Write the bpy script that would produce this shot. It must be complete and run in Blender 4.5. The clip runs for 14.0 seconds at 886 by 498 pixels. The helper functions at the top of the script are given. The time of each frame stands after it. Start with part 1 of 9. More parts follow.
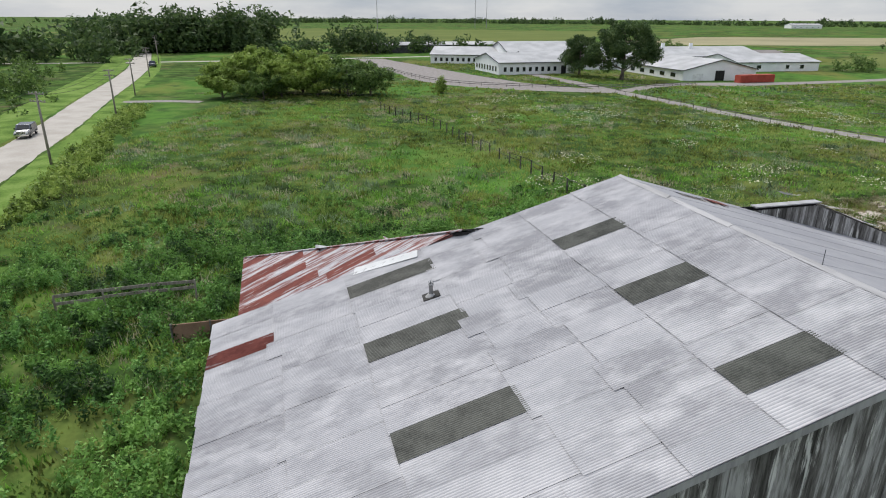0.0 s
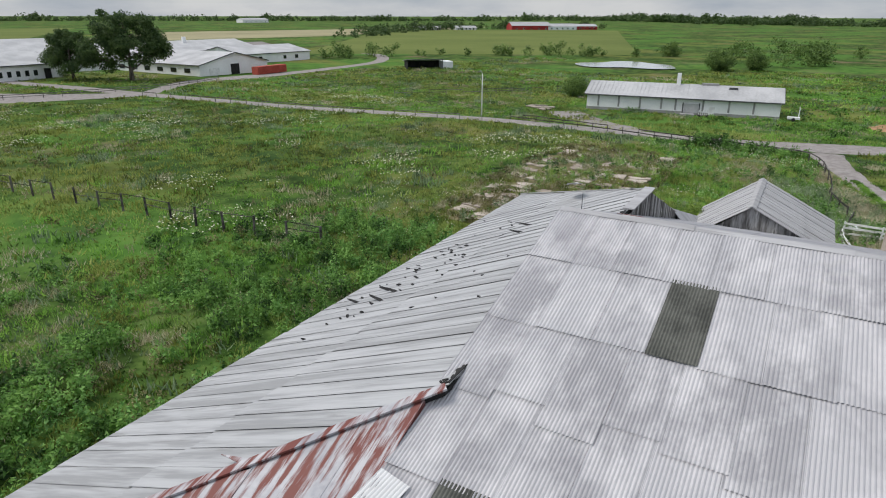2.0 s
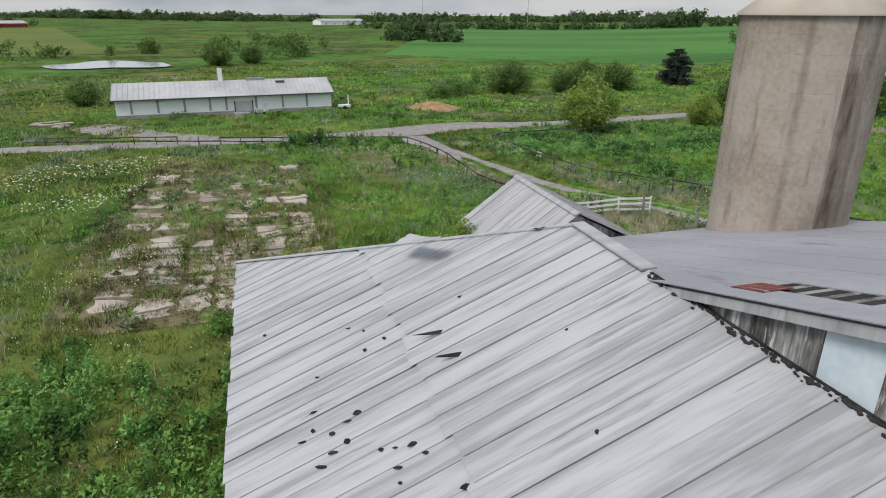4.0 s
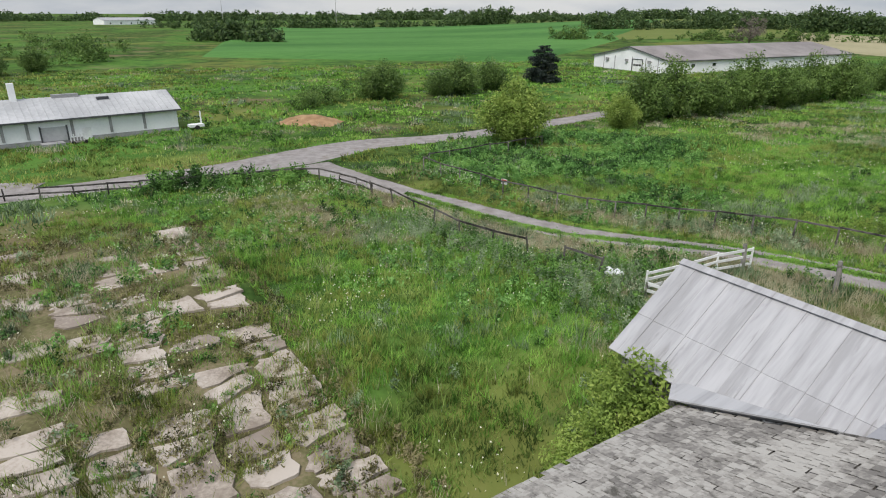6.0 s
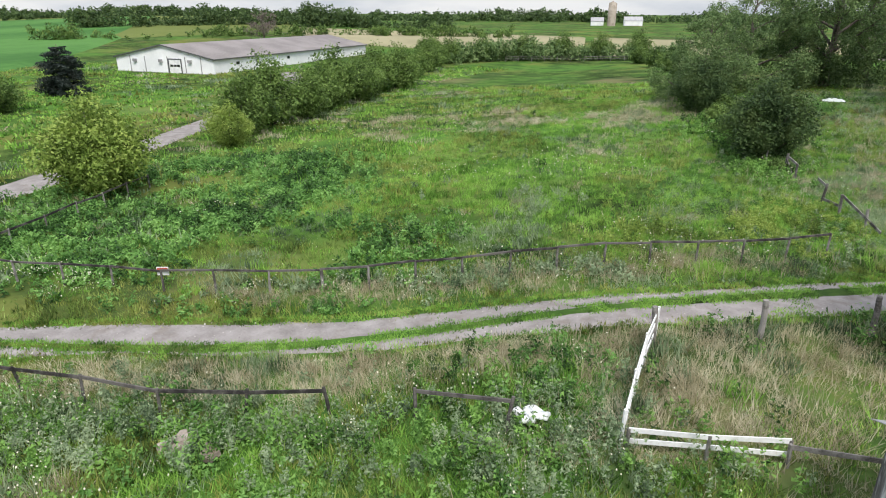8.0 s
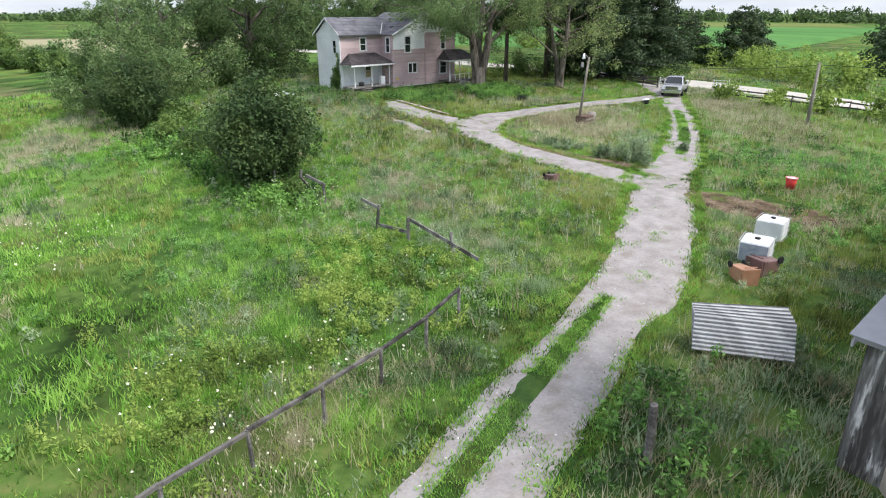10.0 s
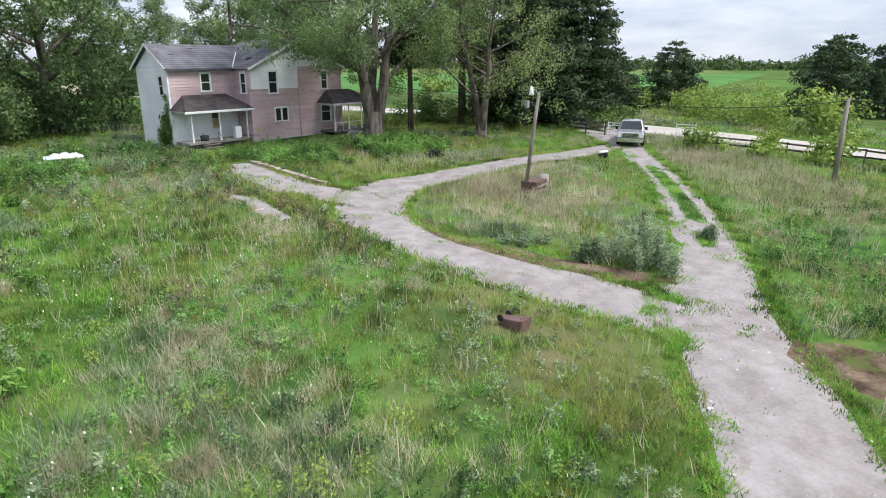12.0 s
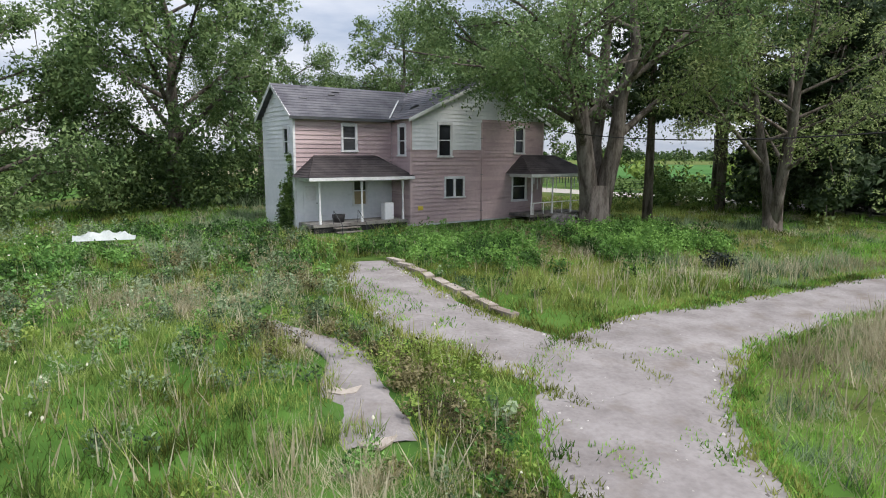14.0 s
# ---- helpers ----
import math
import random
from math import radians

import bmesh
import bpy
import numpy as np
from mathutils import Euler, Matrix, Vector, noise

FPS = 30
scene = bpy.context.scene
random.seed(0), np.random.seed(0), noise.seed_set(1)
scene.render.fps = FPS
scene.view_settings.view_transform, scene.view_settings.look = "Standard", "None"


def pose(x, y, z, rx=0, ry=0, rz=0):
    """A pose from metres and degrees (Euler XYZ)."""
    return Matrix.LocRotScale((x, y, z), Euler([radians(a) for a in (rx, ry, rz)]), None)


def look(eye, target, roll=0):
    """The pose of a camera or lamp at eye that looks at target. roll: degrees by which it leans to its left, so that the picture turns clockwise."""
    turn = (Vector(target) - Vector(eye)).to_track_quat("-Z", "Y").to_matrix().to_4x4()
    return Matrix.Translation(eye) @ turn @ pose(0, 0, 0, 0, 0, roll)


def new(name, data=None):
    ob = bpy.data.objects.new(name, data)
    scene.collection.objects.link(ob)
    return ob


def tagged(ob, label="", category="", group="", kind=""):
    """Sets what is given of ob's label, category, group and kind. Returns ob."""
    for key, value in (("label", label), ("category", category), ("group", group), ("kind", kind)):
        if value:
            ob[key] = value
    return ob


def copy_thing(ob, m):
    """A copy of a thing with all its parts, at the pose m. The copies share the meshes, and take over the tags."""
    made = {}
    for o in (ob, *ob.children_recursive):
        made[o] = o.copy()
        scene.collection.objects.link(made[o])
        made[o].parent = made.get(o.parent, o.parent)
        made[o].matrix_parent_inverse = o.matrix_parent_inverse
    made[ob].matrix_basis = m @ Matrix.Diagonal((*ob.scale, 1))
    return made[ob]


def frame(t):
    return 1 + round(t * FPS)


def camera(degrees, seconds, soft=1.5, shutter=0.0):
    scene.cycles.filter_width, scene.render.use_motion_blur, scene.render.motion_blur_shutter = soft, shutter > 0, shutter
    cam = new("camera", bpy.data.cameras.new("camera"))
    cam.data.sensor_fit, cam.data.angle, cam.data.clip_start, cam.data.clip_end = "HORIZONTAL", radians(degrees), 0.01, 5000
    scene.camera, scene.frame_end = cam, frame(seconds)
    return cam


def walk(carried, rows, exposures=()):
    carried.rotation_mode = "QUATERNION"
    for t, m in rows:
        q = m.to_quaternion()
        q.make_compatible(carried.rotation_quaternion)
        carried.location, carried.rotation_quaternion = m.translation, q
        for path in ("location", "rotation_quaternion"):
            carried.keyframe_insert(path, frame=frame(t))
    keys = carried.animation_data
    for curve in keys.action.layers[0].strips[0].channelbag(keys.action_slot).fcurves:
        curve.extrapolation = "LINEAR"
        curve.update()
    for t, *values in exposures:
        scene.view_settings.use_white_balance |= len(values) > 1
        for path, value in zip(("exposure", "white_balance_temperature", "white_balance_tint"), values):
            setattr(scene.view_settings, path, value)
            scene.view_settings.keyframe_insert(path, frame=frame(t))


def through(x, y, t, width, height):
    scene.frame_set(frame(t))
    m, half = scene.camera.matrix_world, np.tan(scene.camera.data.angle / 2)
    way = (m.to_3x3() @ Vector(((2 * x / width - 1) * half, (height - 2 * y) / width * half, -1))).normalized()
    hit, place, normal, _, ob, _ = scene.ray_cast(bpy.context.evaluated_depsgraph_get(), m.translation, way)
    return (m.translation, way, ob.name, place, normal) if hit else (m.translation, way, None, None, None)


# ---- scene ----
cam = camera(70.8, 14.0, soft=1.05)
METRES, EYE, TILT, LEAN, TURN = 150.0, 15.0, -0.7, 1.55, 0.0
ROWS = [
    (0.0, 0.0, 0.0, 0.0, 0.66, -19.79, -1.83),
    (0.5, -0.0225, 0.0268, -0.0027, -12.26, -19.51, -1.57),
    (1.0, -0.0384, 0.058, -0.0051, -24.12, -19.29, -1.32),
    (1.5, -0.0495, 0.0918, -0.0071, -32.13, -19.2, -1.12),
    (2.0, -0.0536, 0.1273, -0.0093, -44.55, -19.04, -0.78),
    (2.5, -0.0492, 0.1622, -0.0117, -57.63, -18.95, -0.46),
    (3.0, -0.0387, 0.1959, -0.0132, -69.97, -18.99, -0.08),
    (3.5, -0.0203, 0.2269, -0.0149, -82.29, -19.06, 0.22),
    (6.0, 0.1275, 0.319, -0.0158, -107.7, -19.48, 0.94),
    (6.5, 0.1636, 0.3249, -0.0165, -116.76, -19.67, 1.14),
    (7.0, 0.2, 0.3242, -0.0173, -127.34, -19.93, 1.26),
    (7.5, 0.2356, 0.3169, -0.0179, -138.32, -20.26, 1.38),
    (8.0, 0.2695, 0.3028, -0.0196, -150.3, -20.62, 1.5),
    (8.5, 0.2976, 0.2795, -0.021, -164.47, -21.01, 1.5),
    (9.0, 0.3191, 0.2493, -0.0225, -179.3, -21.42, 1.41),
    (11.5, 0.2622, 0.0865, -0.0416, -213.88, -21.69, 1.06),
    (12.0, 0.2436, 0.0553, -0.0456, -209.95, -18.04, 1.03),
    (12.5, 0.2277, 0.0233, -0.049, -205.86, -13.47, 1.04),
    (13.0, 0.2144, -0.0101, -0.0531, -198.88, -9.97, 1.07),
    (13.5, 0.2056, -0.0458, -0.0585, -194.18, -9.65, 1.14),
    (14.0, 0.1998, -0.0761, -0.0652, -193.06, -9.53, 1.19),
]
walk(cam, [(t, pose(0, 0, EYE, TILT, LEAN, TURN) @ pose(METRES * x, METRES * y, METRES * z, 90 + pitch, roll, yaw)) for t, x, y, z, yaw, pitch, roll in ROWS],
     exposures=[(0.0, 0.1, 6500, 11), (1.5, 0.0, 6500, 11), (3.5, -0.08, 6500, 11), (6.0, 0.1, 6500, 11), (7.0, 0.22, 6500, 11), (8.0, 0.45, 6500, 12), (9.0, 0.7, 6400, 12), (11.5, 0.82, 6300, 14), (12.0, 0.72, 6300, 14), (13.0, 0.44, 6300, 14), (13.5, 0.72, 6400, 14), (14.0, 0.42, 6400, 14)])

# ---- world and sun ----
world = bpy.data.worlds.new("sky")
scene.world = world
world.use_nodes = True
wn, wl = world.node_tree.nodes, world.node_tree.links
wn.clear()
sky = wn.new("ShaderNodeTexSky")
sky.sky_type, sky.sun_disc = "NISHITA", False
sky.sun_elevation, sky.sun_rotation = radians(53), radians(-43)
sky.dust_density = 0.3
sky_tc, sky_map, sky_noise, sky_ramp = (wn.new("ShaderNode" + k) for k in ("TexCoord", "Mapping", "TexNoise", "ValToRGB"))
sky_map.inputs["Scale"].default_value = (1.6, 1.6, 7.0)
sky_noise.inputs["Scale"].default_value, sky_noise.inputs["Detail"].default_value = 1.7, 9
sky_noise.inputs["Roughness"].default_value = 0.56
sky_ramp.color_ramp.elements[0].position, sky_ramp.color_ramp.elements[1].position = 0.36, 0.6
sky_ramp.color_ramp.elements[0].color, sky_ramp.color_ramp.elements[1].color = (4.6, 5.45, 6.7, 1), (8.9, 9.2, 9.5, 1)
sky_mix, sky_bg, sky_out = wn.new("ShaderNodeMix"), wn.new("ShaderNodeBackground"), wn.new("ShaderNodeOutputWorld")
sky_mix.data_type = "RGBA"
sky_mix.inputs[0].default_value = 0.86
wl.new(sky_tc.outputs["Generated"], sky_map.inputs["Vector"])
wl.new(sky_map.outputs["Vector"], sky_noise.inputs["Vector"])
wl.new(sky_noise.outputs["Fac"], sky_ramp.inputs["Fac"])
wl.new(sky_ramp.outputs["Color"], sky_mix.inputs[7])
wl.new(sky.outputs["Color"], sky_mix.inputs[6])
# an overcast sky: brighter overhead than at the horizon
sky_sep, sky_rise, sky_mul = wn.new("ShaderNodeSeparateXYZ"), wn.new("ShaderNodeMapRange"), wn.new("ShaderNodeVectorMath")
sky_mul.operation = "SCALE"
sky_rise.inputs["From Min"].default_value, sky_rise.inputs["From Max"].default_value = 0.0, 0.8
sky_rise.inputs["To Min"].default_value, sky_rise.inputs["To Max"].default_value = 0.8, 1.35
wl.new(sky_tc.outputs["Generated"], sky_sep.inputs[0])
wl.new(sky_sep.outputs["Z"], sky_rise.inputs["Value"])
wl.new(sky_mix.outputs[2], sky_mul.inputs[0])
wl.new(sky_rise.outputs["Result"], sky_mul.inputs["Scale"])
wl.new(sky_mul.outputs["Vector"], sky_bg.inputs["Color"])
wl.new(sky_bg.outputs["Background"], sky_out.inputs["Surface"])
sky_bg.inputs["Strength"].default_value = 0.089

sun = new("sun", bpy.data.lights.new("sun", "SUN"))
sun.data.energy, sun.data.angle, sun.data.color = 2.75, radians(20), (1.0, 0.95, 0.87)
sun.matrix_world = look((-48, 52, 95), (0, 0, 0))

# ---- mesh and material tools ----
RNG = np.random.default_rng(7)


def smooth_step(a, b, v):
    u = np.clip((v - a) / (b - a), 0, 1)
    return u * u * (3 - 2 * u)


def ground_z(x, y):
    """Height of the land: a low plain with a rise towards the farmhouse."""
    x, y = np.asarray(x, float), np.asarray(y, float)
    z = -2.75 - 0.7 * smooth_step(40, 100, x)
    rise = 3.4 * (1 - smooth_step(-60, 45, y)) * (1 - smooth_step(35, 110, x)) * smooth_step(-90, -20, x)
    mound = lambda cx, cy, r: np.exp(-((x - cx) ** 2 + (y - cy) ** 2) / (2 * r * r))
    z = z + 1.0 * mound(42, 25, 6.5) - 0.75 * mound(60, 27, 8) + 0.8 * mound(45, 61, 10)
    far = np.hypot(x - 30, y - 30)
    roll = 5.0 * smooth_step(380, 1300, far) * (0.5 + 0.5 * np.sin(x / 310 + 1.0) * np.sin(y / 270 + 0.4)) * smooth_step(-0.2, 0.5, (x - y) / (far + 1))
    hill = 9.0 * np.exp(-(((x - 520) / 260) ** 2 + ((y + 330) / 170) ** 2))
    return z + rise * (0.3 + 0.7 * smooth_step(-260, -110, y)) + roll + hill


def gz(x, y):
    return float(ground_z(x, y))


class Shape:
    """Collects vertices and faces of one mesh."""

    def __init__(self):
        self.v, self.f = [], []

    def add(self, verts, faces):
        n = len(self.v)
        self.v += [tuple(p) for p in verts]
        self.f += [tuple(n + i for i in q) for q in faces]
        return self

    def box(self, x0, y0, z0, x1, y1, z1, m=None):
        p = [Vector((x, y, z)) for z in (z0, z1) for x, y in ((x0, y0), (x1, y0), (x1, y1), (x0, y1))]
        if m:
            p = [m @ q for q in p]
        return self.add(p, [(3, 2, 1, 0), (4, 5, 6, 7), (0, 1, 5, 4), (1, 2, 6, 5), (2, 3, 7, 6), (3, 0, 4, 7)])

    def slab(self, pts, vec):
        """A polygon pushed along vec into a solid."""
        n, a, vec = len(pts), [Vector(p) for p in pts], Vector(vec)
        return self.add(a + [p + vec for p in a], [tuple(range(n - 1, -1, -1)), tuple(range(n, 2 * n))] + [(i, (i + 1) % n, n + (i + 1) % n, n + i) for i in range(n)])

    def beam(self, p0, p1, w, h, up=(0, 0, 1)):
        """A rectangular bar from p0 to p1."""
        p0, p1 = Vector(p0), Vector(p1)
        d = (p1 - p0).normalized()
        side = d.cross(Vector(up))
        side = side.normalized() if side.length > 1e-4 else Vector((1, 0, 0))
        top = side.cross(d)
        c = [p + side * sx * w / 2 + top * sz * h / 2 for p in (p0, p1) for sx, sz in ((-1, -1), (1, -1), (1, 1), (-1, 1))]
        return self.add(c, [(0, 1, 2, 3), (7, 6, 5, 4), (0, 4, 5, 1), (1, 5, 6, 2), (2, 6, 7, 3), (3, 7, 4, 0)])

    def tube(self, pts, radii, n=8, caps=True):
        pts = [Vector(p) for p in pts]
        rings = []
        for i, p in enumerate(pts):
            d = (pts[min(i + 1, len(pts) - 1)] - pts[max(i - 1, 0)]).normalized()
            s = d.cross(Vector((0, 0, 1)) if abs(d.z) < 0.95 else Vector((1, 0, 0))).normalized()
            t = d.cross(s)
            rings += [p + (s * math.cos(2 * math.pi * k / n) + t * math.sin(2 * math.pi * k / n)) * radii[i] for k in range(n)]
        f = [(i * n + k, i * n + (k + 1) % n, (i + 1) * n + (k + 1) % n, (i + 1) * n + k) for i in range(len(pts) - 1) for k in range(n)]
        if caps:
            f += [tuple(range(n - 1, -1, -1)), tuple(range((len(pts) - 1) * n, len(pts) * n))]
        return self.add(rings, f)

    def lathe(self, profile, centre=(0, 0, 0), n=24):
        c = Vector(centre)
        v = [c + Vector((r * math.cos(2 * math.pi * k / n), r * math.sin(2 * math.pi * k / n), z)) for r, z in profile for k in range(n)]
        f = [(i * n + k, i * n + (k + 1) % n, (i + 1) * n + (k + 1) % n, (i + 1) * n + k) for i in range(len(profile) - 1) for k in range(n)]
        return self.add(v, f)

    def mesh(self, name, material, soft=False):
        me = bpy.data.meshes.new(name)
        me.from_pydata(self.v, [], self.f)
        me.materials.append(material)
        if soft:
            me.polygons.foreach_set("use_smooth", [True] * len(me.polygons))
        me.update()
        return me


def big_mesh(name, verts, faces, material):
    """A mesh from numpy arrays: verts (n, 3), faces (m, 3 or 4)."""
    me = bpy.data.meshes.new(name)
    k = faces.shape[1]
    me.vertices.add(len(verts))
    me.vertices.foreach_set("co", np.ascontiguousarray(verts, np.float32).ravel())
    me.loops.add(faces.size)
    me.loops.foreach_set("vertex_index", np.ascontiguousarray(faces, np.int32).ravel())
    me.polygons.add(len(faces))
    me.polygons.foreach_set("loop_start", np.arange(0, faces.size, k, dtype=np.int32))
    me.polygons.foreach_set("loop_total", np.full(len(faces), k, np.int32))
    me.materials.append(material)
    me.update(calc_edges=True)
    return me


def thing(name, m=None, label="", category="", group="", kind=""):
    """An Empty at the base of a thing, which parents its parts."""
    ob = new(name)
    ob.empty_display_size = 0.3
    if m is not None:
        ob.matrix_world = m
    return tagged(ob, label, category, group, kind)


def part(name, shape, material, parent=None, label="", m=None, soft=False):
    """One mesh object, under a thing or a part (in its frame), or on its own."""
    data = shape if isinstance(shape, bpy.types.Mesh) else shape.mesh(name, material, soft)
    ob = new(name, data)
    if parent is not None:
        ob.parent = parent
    if m is not None:
        ob.matrix_basis = m
    return tagged(ob, label)


def material(name, stops, scale=2.0, rough=0.9, metal=0.0, bump=0.25, fine=40.0, stretch=(1, 1, 1), random_mix=0.0, island=0.0, spec=0.3, second=None, contrast=(0.35, 0.65), turn=0.0):
    """A node material: two scales of noise through a colour ramp, fine relief, and a shade of its own per object or per island."""
    mt = bpy.data.materials.new(name)
    mt.use_nodes = True
    n, l = mt.node_tree.nodes, mt.node_tree.links
    b = n["Principled BSDF"]
    geo, mp = n.new("ShaderNodeNewGeometry"), n.new("ShaderNodeMapping")
    mp.inputs["Scale"].default_value = stretch
    rot = n.new("ShaderNodeVectorRotate")
    rot.rotation_type = "Z_AXIS"
    rot.inputs["Angle"].default_value = -radians(turn)
    l.new(geo.outputs["Position"], rot.inputs["Vector"])
    l.new(rot.outputs["Vector"], mp.inputs["Vector"])
    big, small = n.new("ShaderNodeTexNoise"), n.new("ShaderNodeTexNoise")
    big.inputs["Scale"].default_value, big.inputs["Detail"].default_value = scale, 6
    small.inputs["Scale"].default_value, small.inputs["Detail"].default_value = fine, 4
    l.new(mp.outputs["Vector"], big.inputs["Vector"])
    l.new(mp.outputs["Vector"], small.inputs["Vector"])
    mixv = n.new("ShaderNodeMath")
    mixv.operation = "MULTIPLY_ADD"
    l.new(small.outputs["Fac"], mixv.inputs[0])
    mixv.inputs[1].default_value = 0.45
    add2 = n.new("ShaderNodeMath")
    add2.operation = "MULTIPLY_ADD"
    l.new(big.outputs["Fac"], add2.inputs[0])
    add2.inputs[1].default_value, add2.inputs[2].default_value = 1.0, -0.22
    l.new(add2.outputs[0], mixv.inputs[2])
    fac = mixv.outputs[0]
    if random_mix or island:
        src = n.new("ShaderNodeObjectInfo").outputs["Random"] if random_mix else geo.outputs["Random Per Island"]
        mr = n.new("ShaderNodeMath")
        mr.operation = "MULTIPLY_ADD"
        l.new(src, mr.inputs[0])
        amount = random_mix or island
        mr.inputs[1].default_value = amount
        sub = n.new("ShaderNodeMath")
        sub.operation = "ADD"
        l.new(fac, sub.inputs[0])
        sub.inputs[1].default_value = -amount / 2
        l.new(sub.outputs[0], mr.inputs[2])
        fac = mr.outputs[0]
    ramp = n.new("ShaderNodeValToRGB")
    el = ramp.color_ramp.elements
    lo, hi = contrast
    el[0].position, el[1].position = lo, hi
    el[0].color, el[1].color = (*stops[0], 1), (*stops[-1], 1)
    for i, c in enumerate(stops[1:-1], 1):
        e = el.new(lo + (hi - lo) * i / (len(stops) - 1))
        e.color = (*c, 1)
    l.new(fac, ramp.inputs["Fac"])
    colour = ramp.outputs["Color"]
    if second:
        # patches of another colour: (colour, noise scale, threshold, softness, stretch)
        c2, s2, thr, soft2, st2 = second
        mp2, n2, r2, mx = n.new("ShaderNodeMapping"), n.new("ShaderNodeTexNoise"), n.new("ShaderNodeMapRange"), n.new("ShaderNodeMix")
        mp2.inputs["Scale"].default_value = st2
        mp2.inputs["Location"].default_value = (3.7, 1.9, 0.6)
        n2.inputs["Scale"].default_value, n2.inputs["Detail"].default_value, n2.inputs["Roughness"].default_value = s2, 8, 0.62
        l.new(rot.outputs["Vector"], mp2.inputs["Vector"])
        l.new(mp2.outputs["Vector"], n2.inputs["Vector"])
        l.new(n2.outputs["Fac"], r2.inputs["Value"])
        r2.inputs["From Min"].default_value, r2.inputs["From Max"].default_value = thr - soft2, thr + soft2
        mx.data_type = "RGBA"
        l.new(r2.outputs["Result"], mx.inputs[0])
        l.new(colour, mx.inputs[6])
        mx.inputs[7].default_value = (*c2, 1)
        colour = mx.outputs[2]
    l.new(colour, b.inputs["Base Color"])
    b.inputs["Roughness"].default_value, b.inputs["Metallic"].default_value = rough, metal
    b.inputs["Specular IOR Level"].default_value = spec
    if bump:
        bp = n.new("ShaderNodeBump")
        bp.inputs["Strength"].default_value, bp.inputs["Distance"].default_value = bump, 0.02
        l.new(small.outputs["Fac"], bp.inputs["Height"])
        l.new(bp.outputs["Normal"], b.inputs["Normal"])
    return mt


def leaf_material(name, stops, scale=0.4, island=0.3, through=0.34, clump=0.34, cell=1.0):
    """Foliage: a shade per leaf, one per clump and a slow drift over all, and light that shines through."""
    mt = material(name, stops, scale=scale, rough=0.6, bump=0, fine=3.0, island=island, spec=0.2, contrast=(0.22, 0.8))
    n, l = mt.node_tree.nodes, mt.node_tree.links
    b, out = n["Principled BSDF"], n["Material Output"]
    ramp = b.inputs["Base Color"].links[0].from_node
    fac = ramp.inputs["Fac"].links[0].from_socket
    geo, mp, vor, sep, mul, add = (n.new("ShaderNode" + k) for k in ("NewGeometry", "Mapping", "TexVoronoi", "SeparateColor", "Math", "Math"))
    mp.inputs["Scale"].default_value = (cell, cell, cell * 0.6)
    vor.inputs["Scale"].default_value = 1.0
    l.new(geo.outputs["Position"], mp.inputs["Vector"])
    l.new(mp.outputs["Vector"], vor.inputs["Vector"])
    l.new(vor.outputs["Color"], sep.inputs["Color"])
    mul.operation, add.operation = "MULTIPLY_ADD", "ADD"
    l.new(sep.outputs["Red"], mul.inputs[0])
    mul.inputs[1].default_value, mul.inputs[2].default_value = clump, -clump / 2
    l.new(fac, add.inputs[0])
    l.new(mul.outputs[0], add.inputs[1])
    l.new(add.outputs[0], ramp.inputs["Fac"])
    tr, mx = n.new("ShaderNodeBsdfTranslucent"), n.new("ShaderNodeMixShader")
    l.new(ramp.outputs["Color"], tr.inputs["Color"])
    mx.inputs["Fac"].default_value = through
    l.new(b.outputs["BSDF"], mx.inputs[1])
    l.new(tr.outputs["BSDF"], mx.inputs[2])
    l.new(mx.outputs["Shader"], out.inputs["Surface"])
    return mt


def meadow_material():
    """Rough ground cover: thatch, moss, soil and painted grass-gap shade in patches of many sizes."""
    # base stops darkened so gaps between the blades look shaded
    mt = material("meadow_ground", [(0.012, 0.022, 0.007), (0.036, 0.066, 0.016), (0.078, 0.128, 0.03), (0.125, 0.142, 0.048)], scale=0.3, fine=2.6, rough=1.0, spec=0.04, bump=0.8, second=((0.15, 0.125, 0.07), 0.05, 0.61, 0.05, (1, 1, 1)), contrast=(0.3, 0.76))
    n, l = mt.node_tree.nodes, mt.node_tree.links
    b = n["Principled BSDF"]
    src = b.inputs["Base Color"].links[0].from_socket
    geo = n.new("ShaderNodeNewGeometry")
    for k, (tint, sc, thr, soft, st) in enumerate((((0.085, 0.20, 0.035), 0.022, 0.52, 0.06, (1, 1, 1)), ((0.17, 0.175, 0.05), 0.035, 0.58, 0.05, (1.0, 0.55, 1)), ((0.03, 0.065, 0.02), 0.16, 0.57, 0.05, (1, 1, 1)))):
        mp, nz, rg, mx = n.new("ShaderNodeMapping"), n.new("ShaderNodeTexNoise"), n.new("ShaderNodeMapRange"), n.new("ShaderNodeMix")
        mp.inputs["Location"].default_value, mp.inputs["Scale"].default_value = (31.0 * k, 17.0 * k, 0), st
        nz.inputs["Scale"].default_value, nz.inputs["Detail"].default_value, nz.inputs["Roughness"].default_value = sc, 9, 0.6
        rg.inputs["From Min"].default_value, rg.inputs["From Max"].default_value, rg.inputs["To Max"].default_value = thr - soft, thr + soft, 0.62
        l.new(geo.outputs["Position"], mp.inputs["Vector"])
        l.new(mp.outputs["Vector"], nz.inputs["Vector"])
        l.new(nz.outputs["Fac"], rg.inputs["Value"])
        mx.data_type = "RGBA"
        l.new(rg.outputs["Result"], mx.inputs[0])
        l.new(src, mx.inputs[6])
        mx.inputs[7].default_value = (*tint, 1)
        src = mx.outputs[2]
    l.new(src, b.inputs["Base Color"])
    return mt


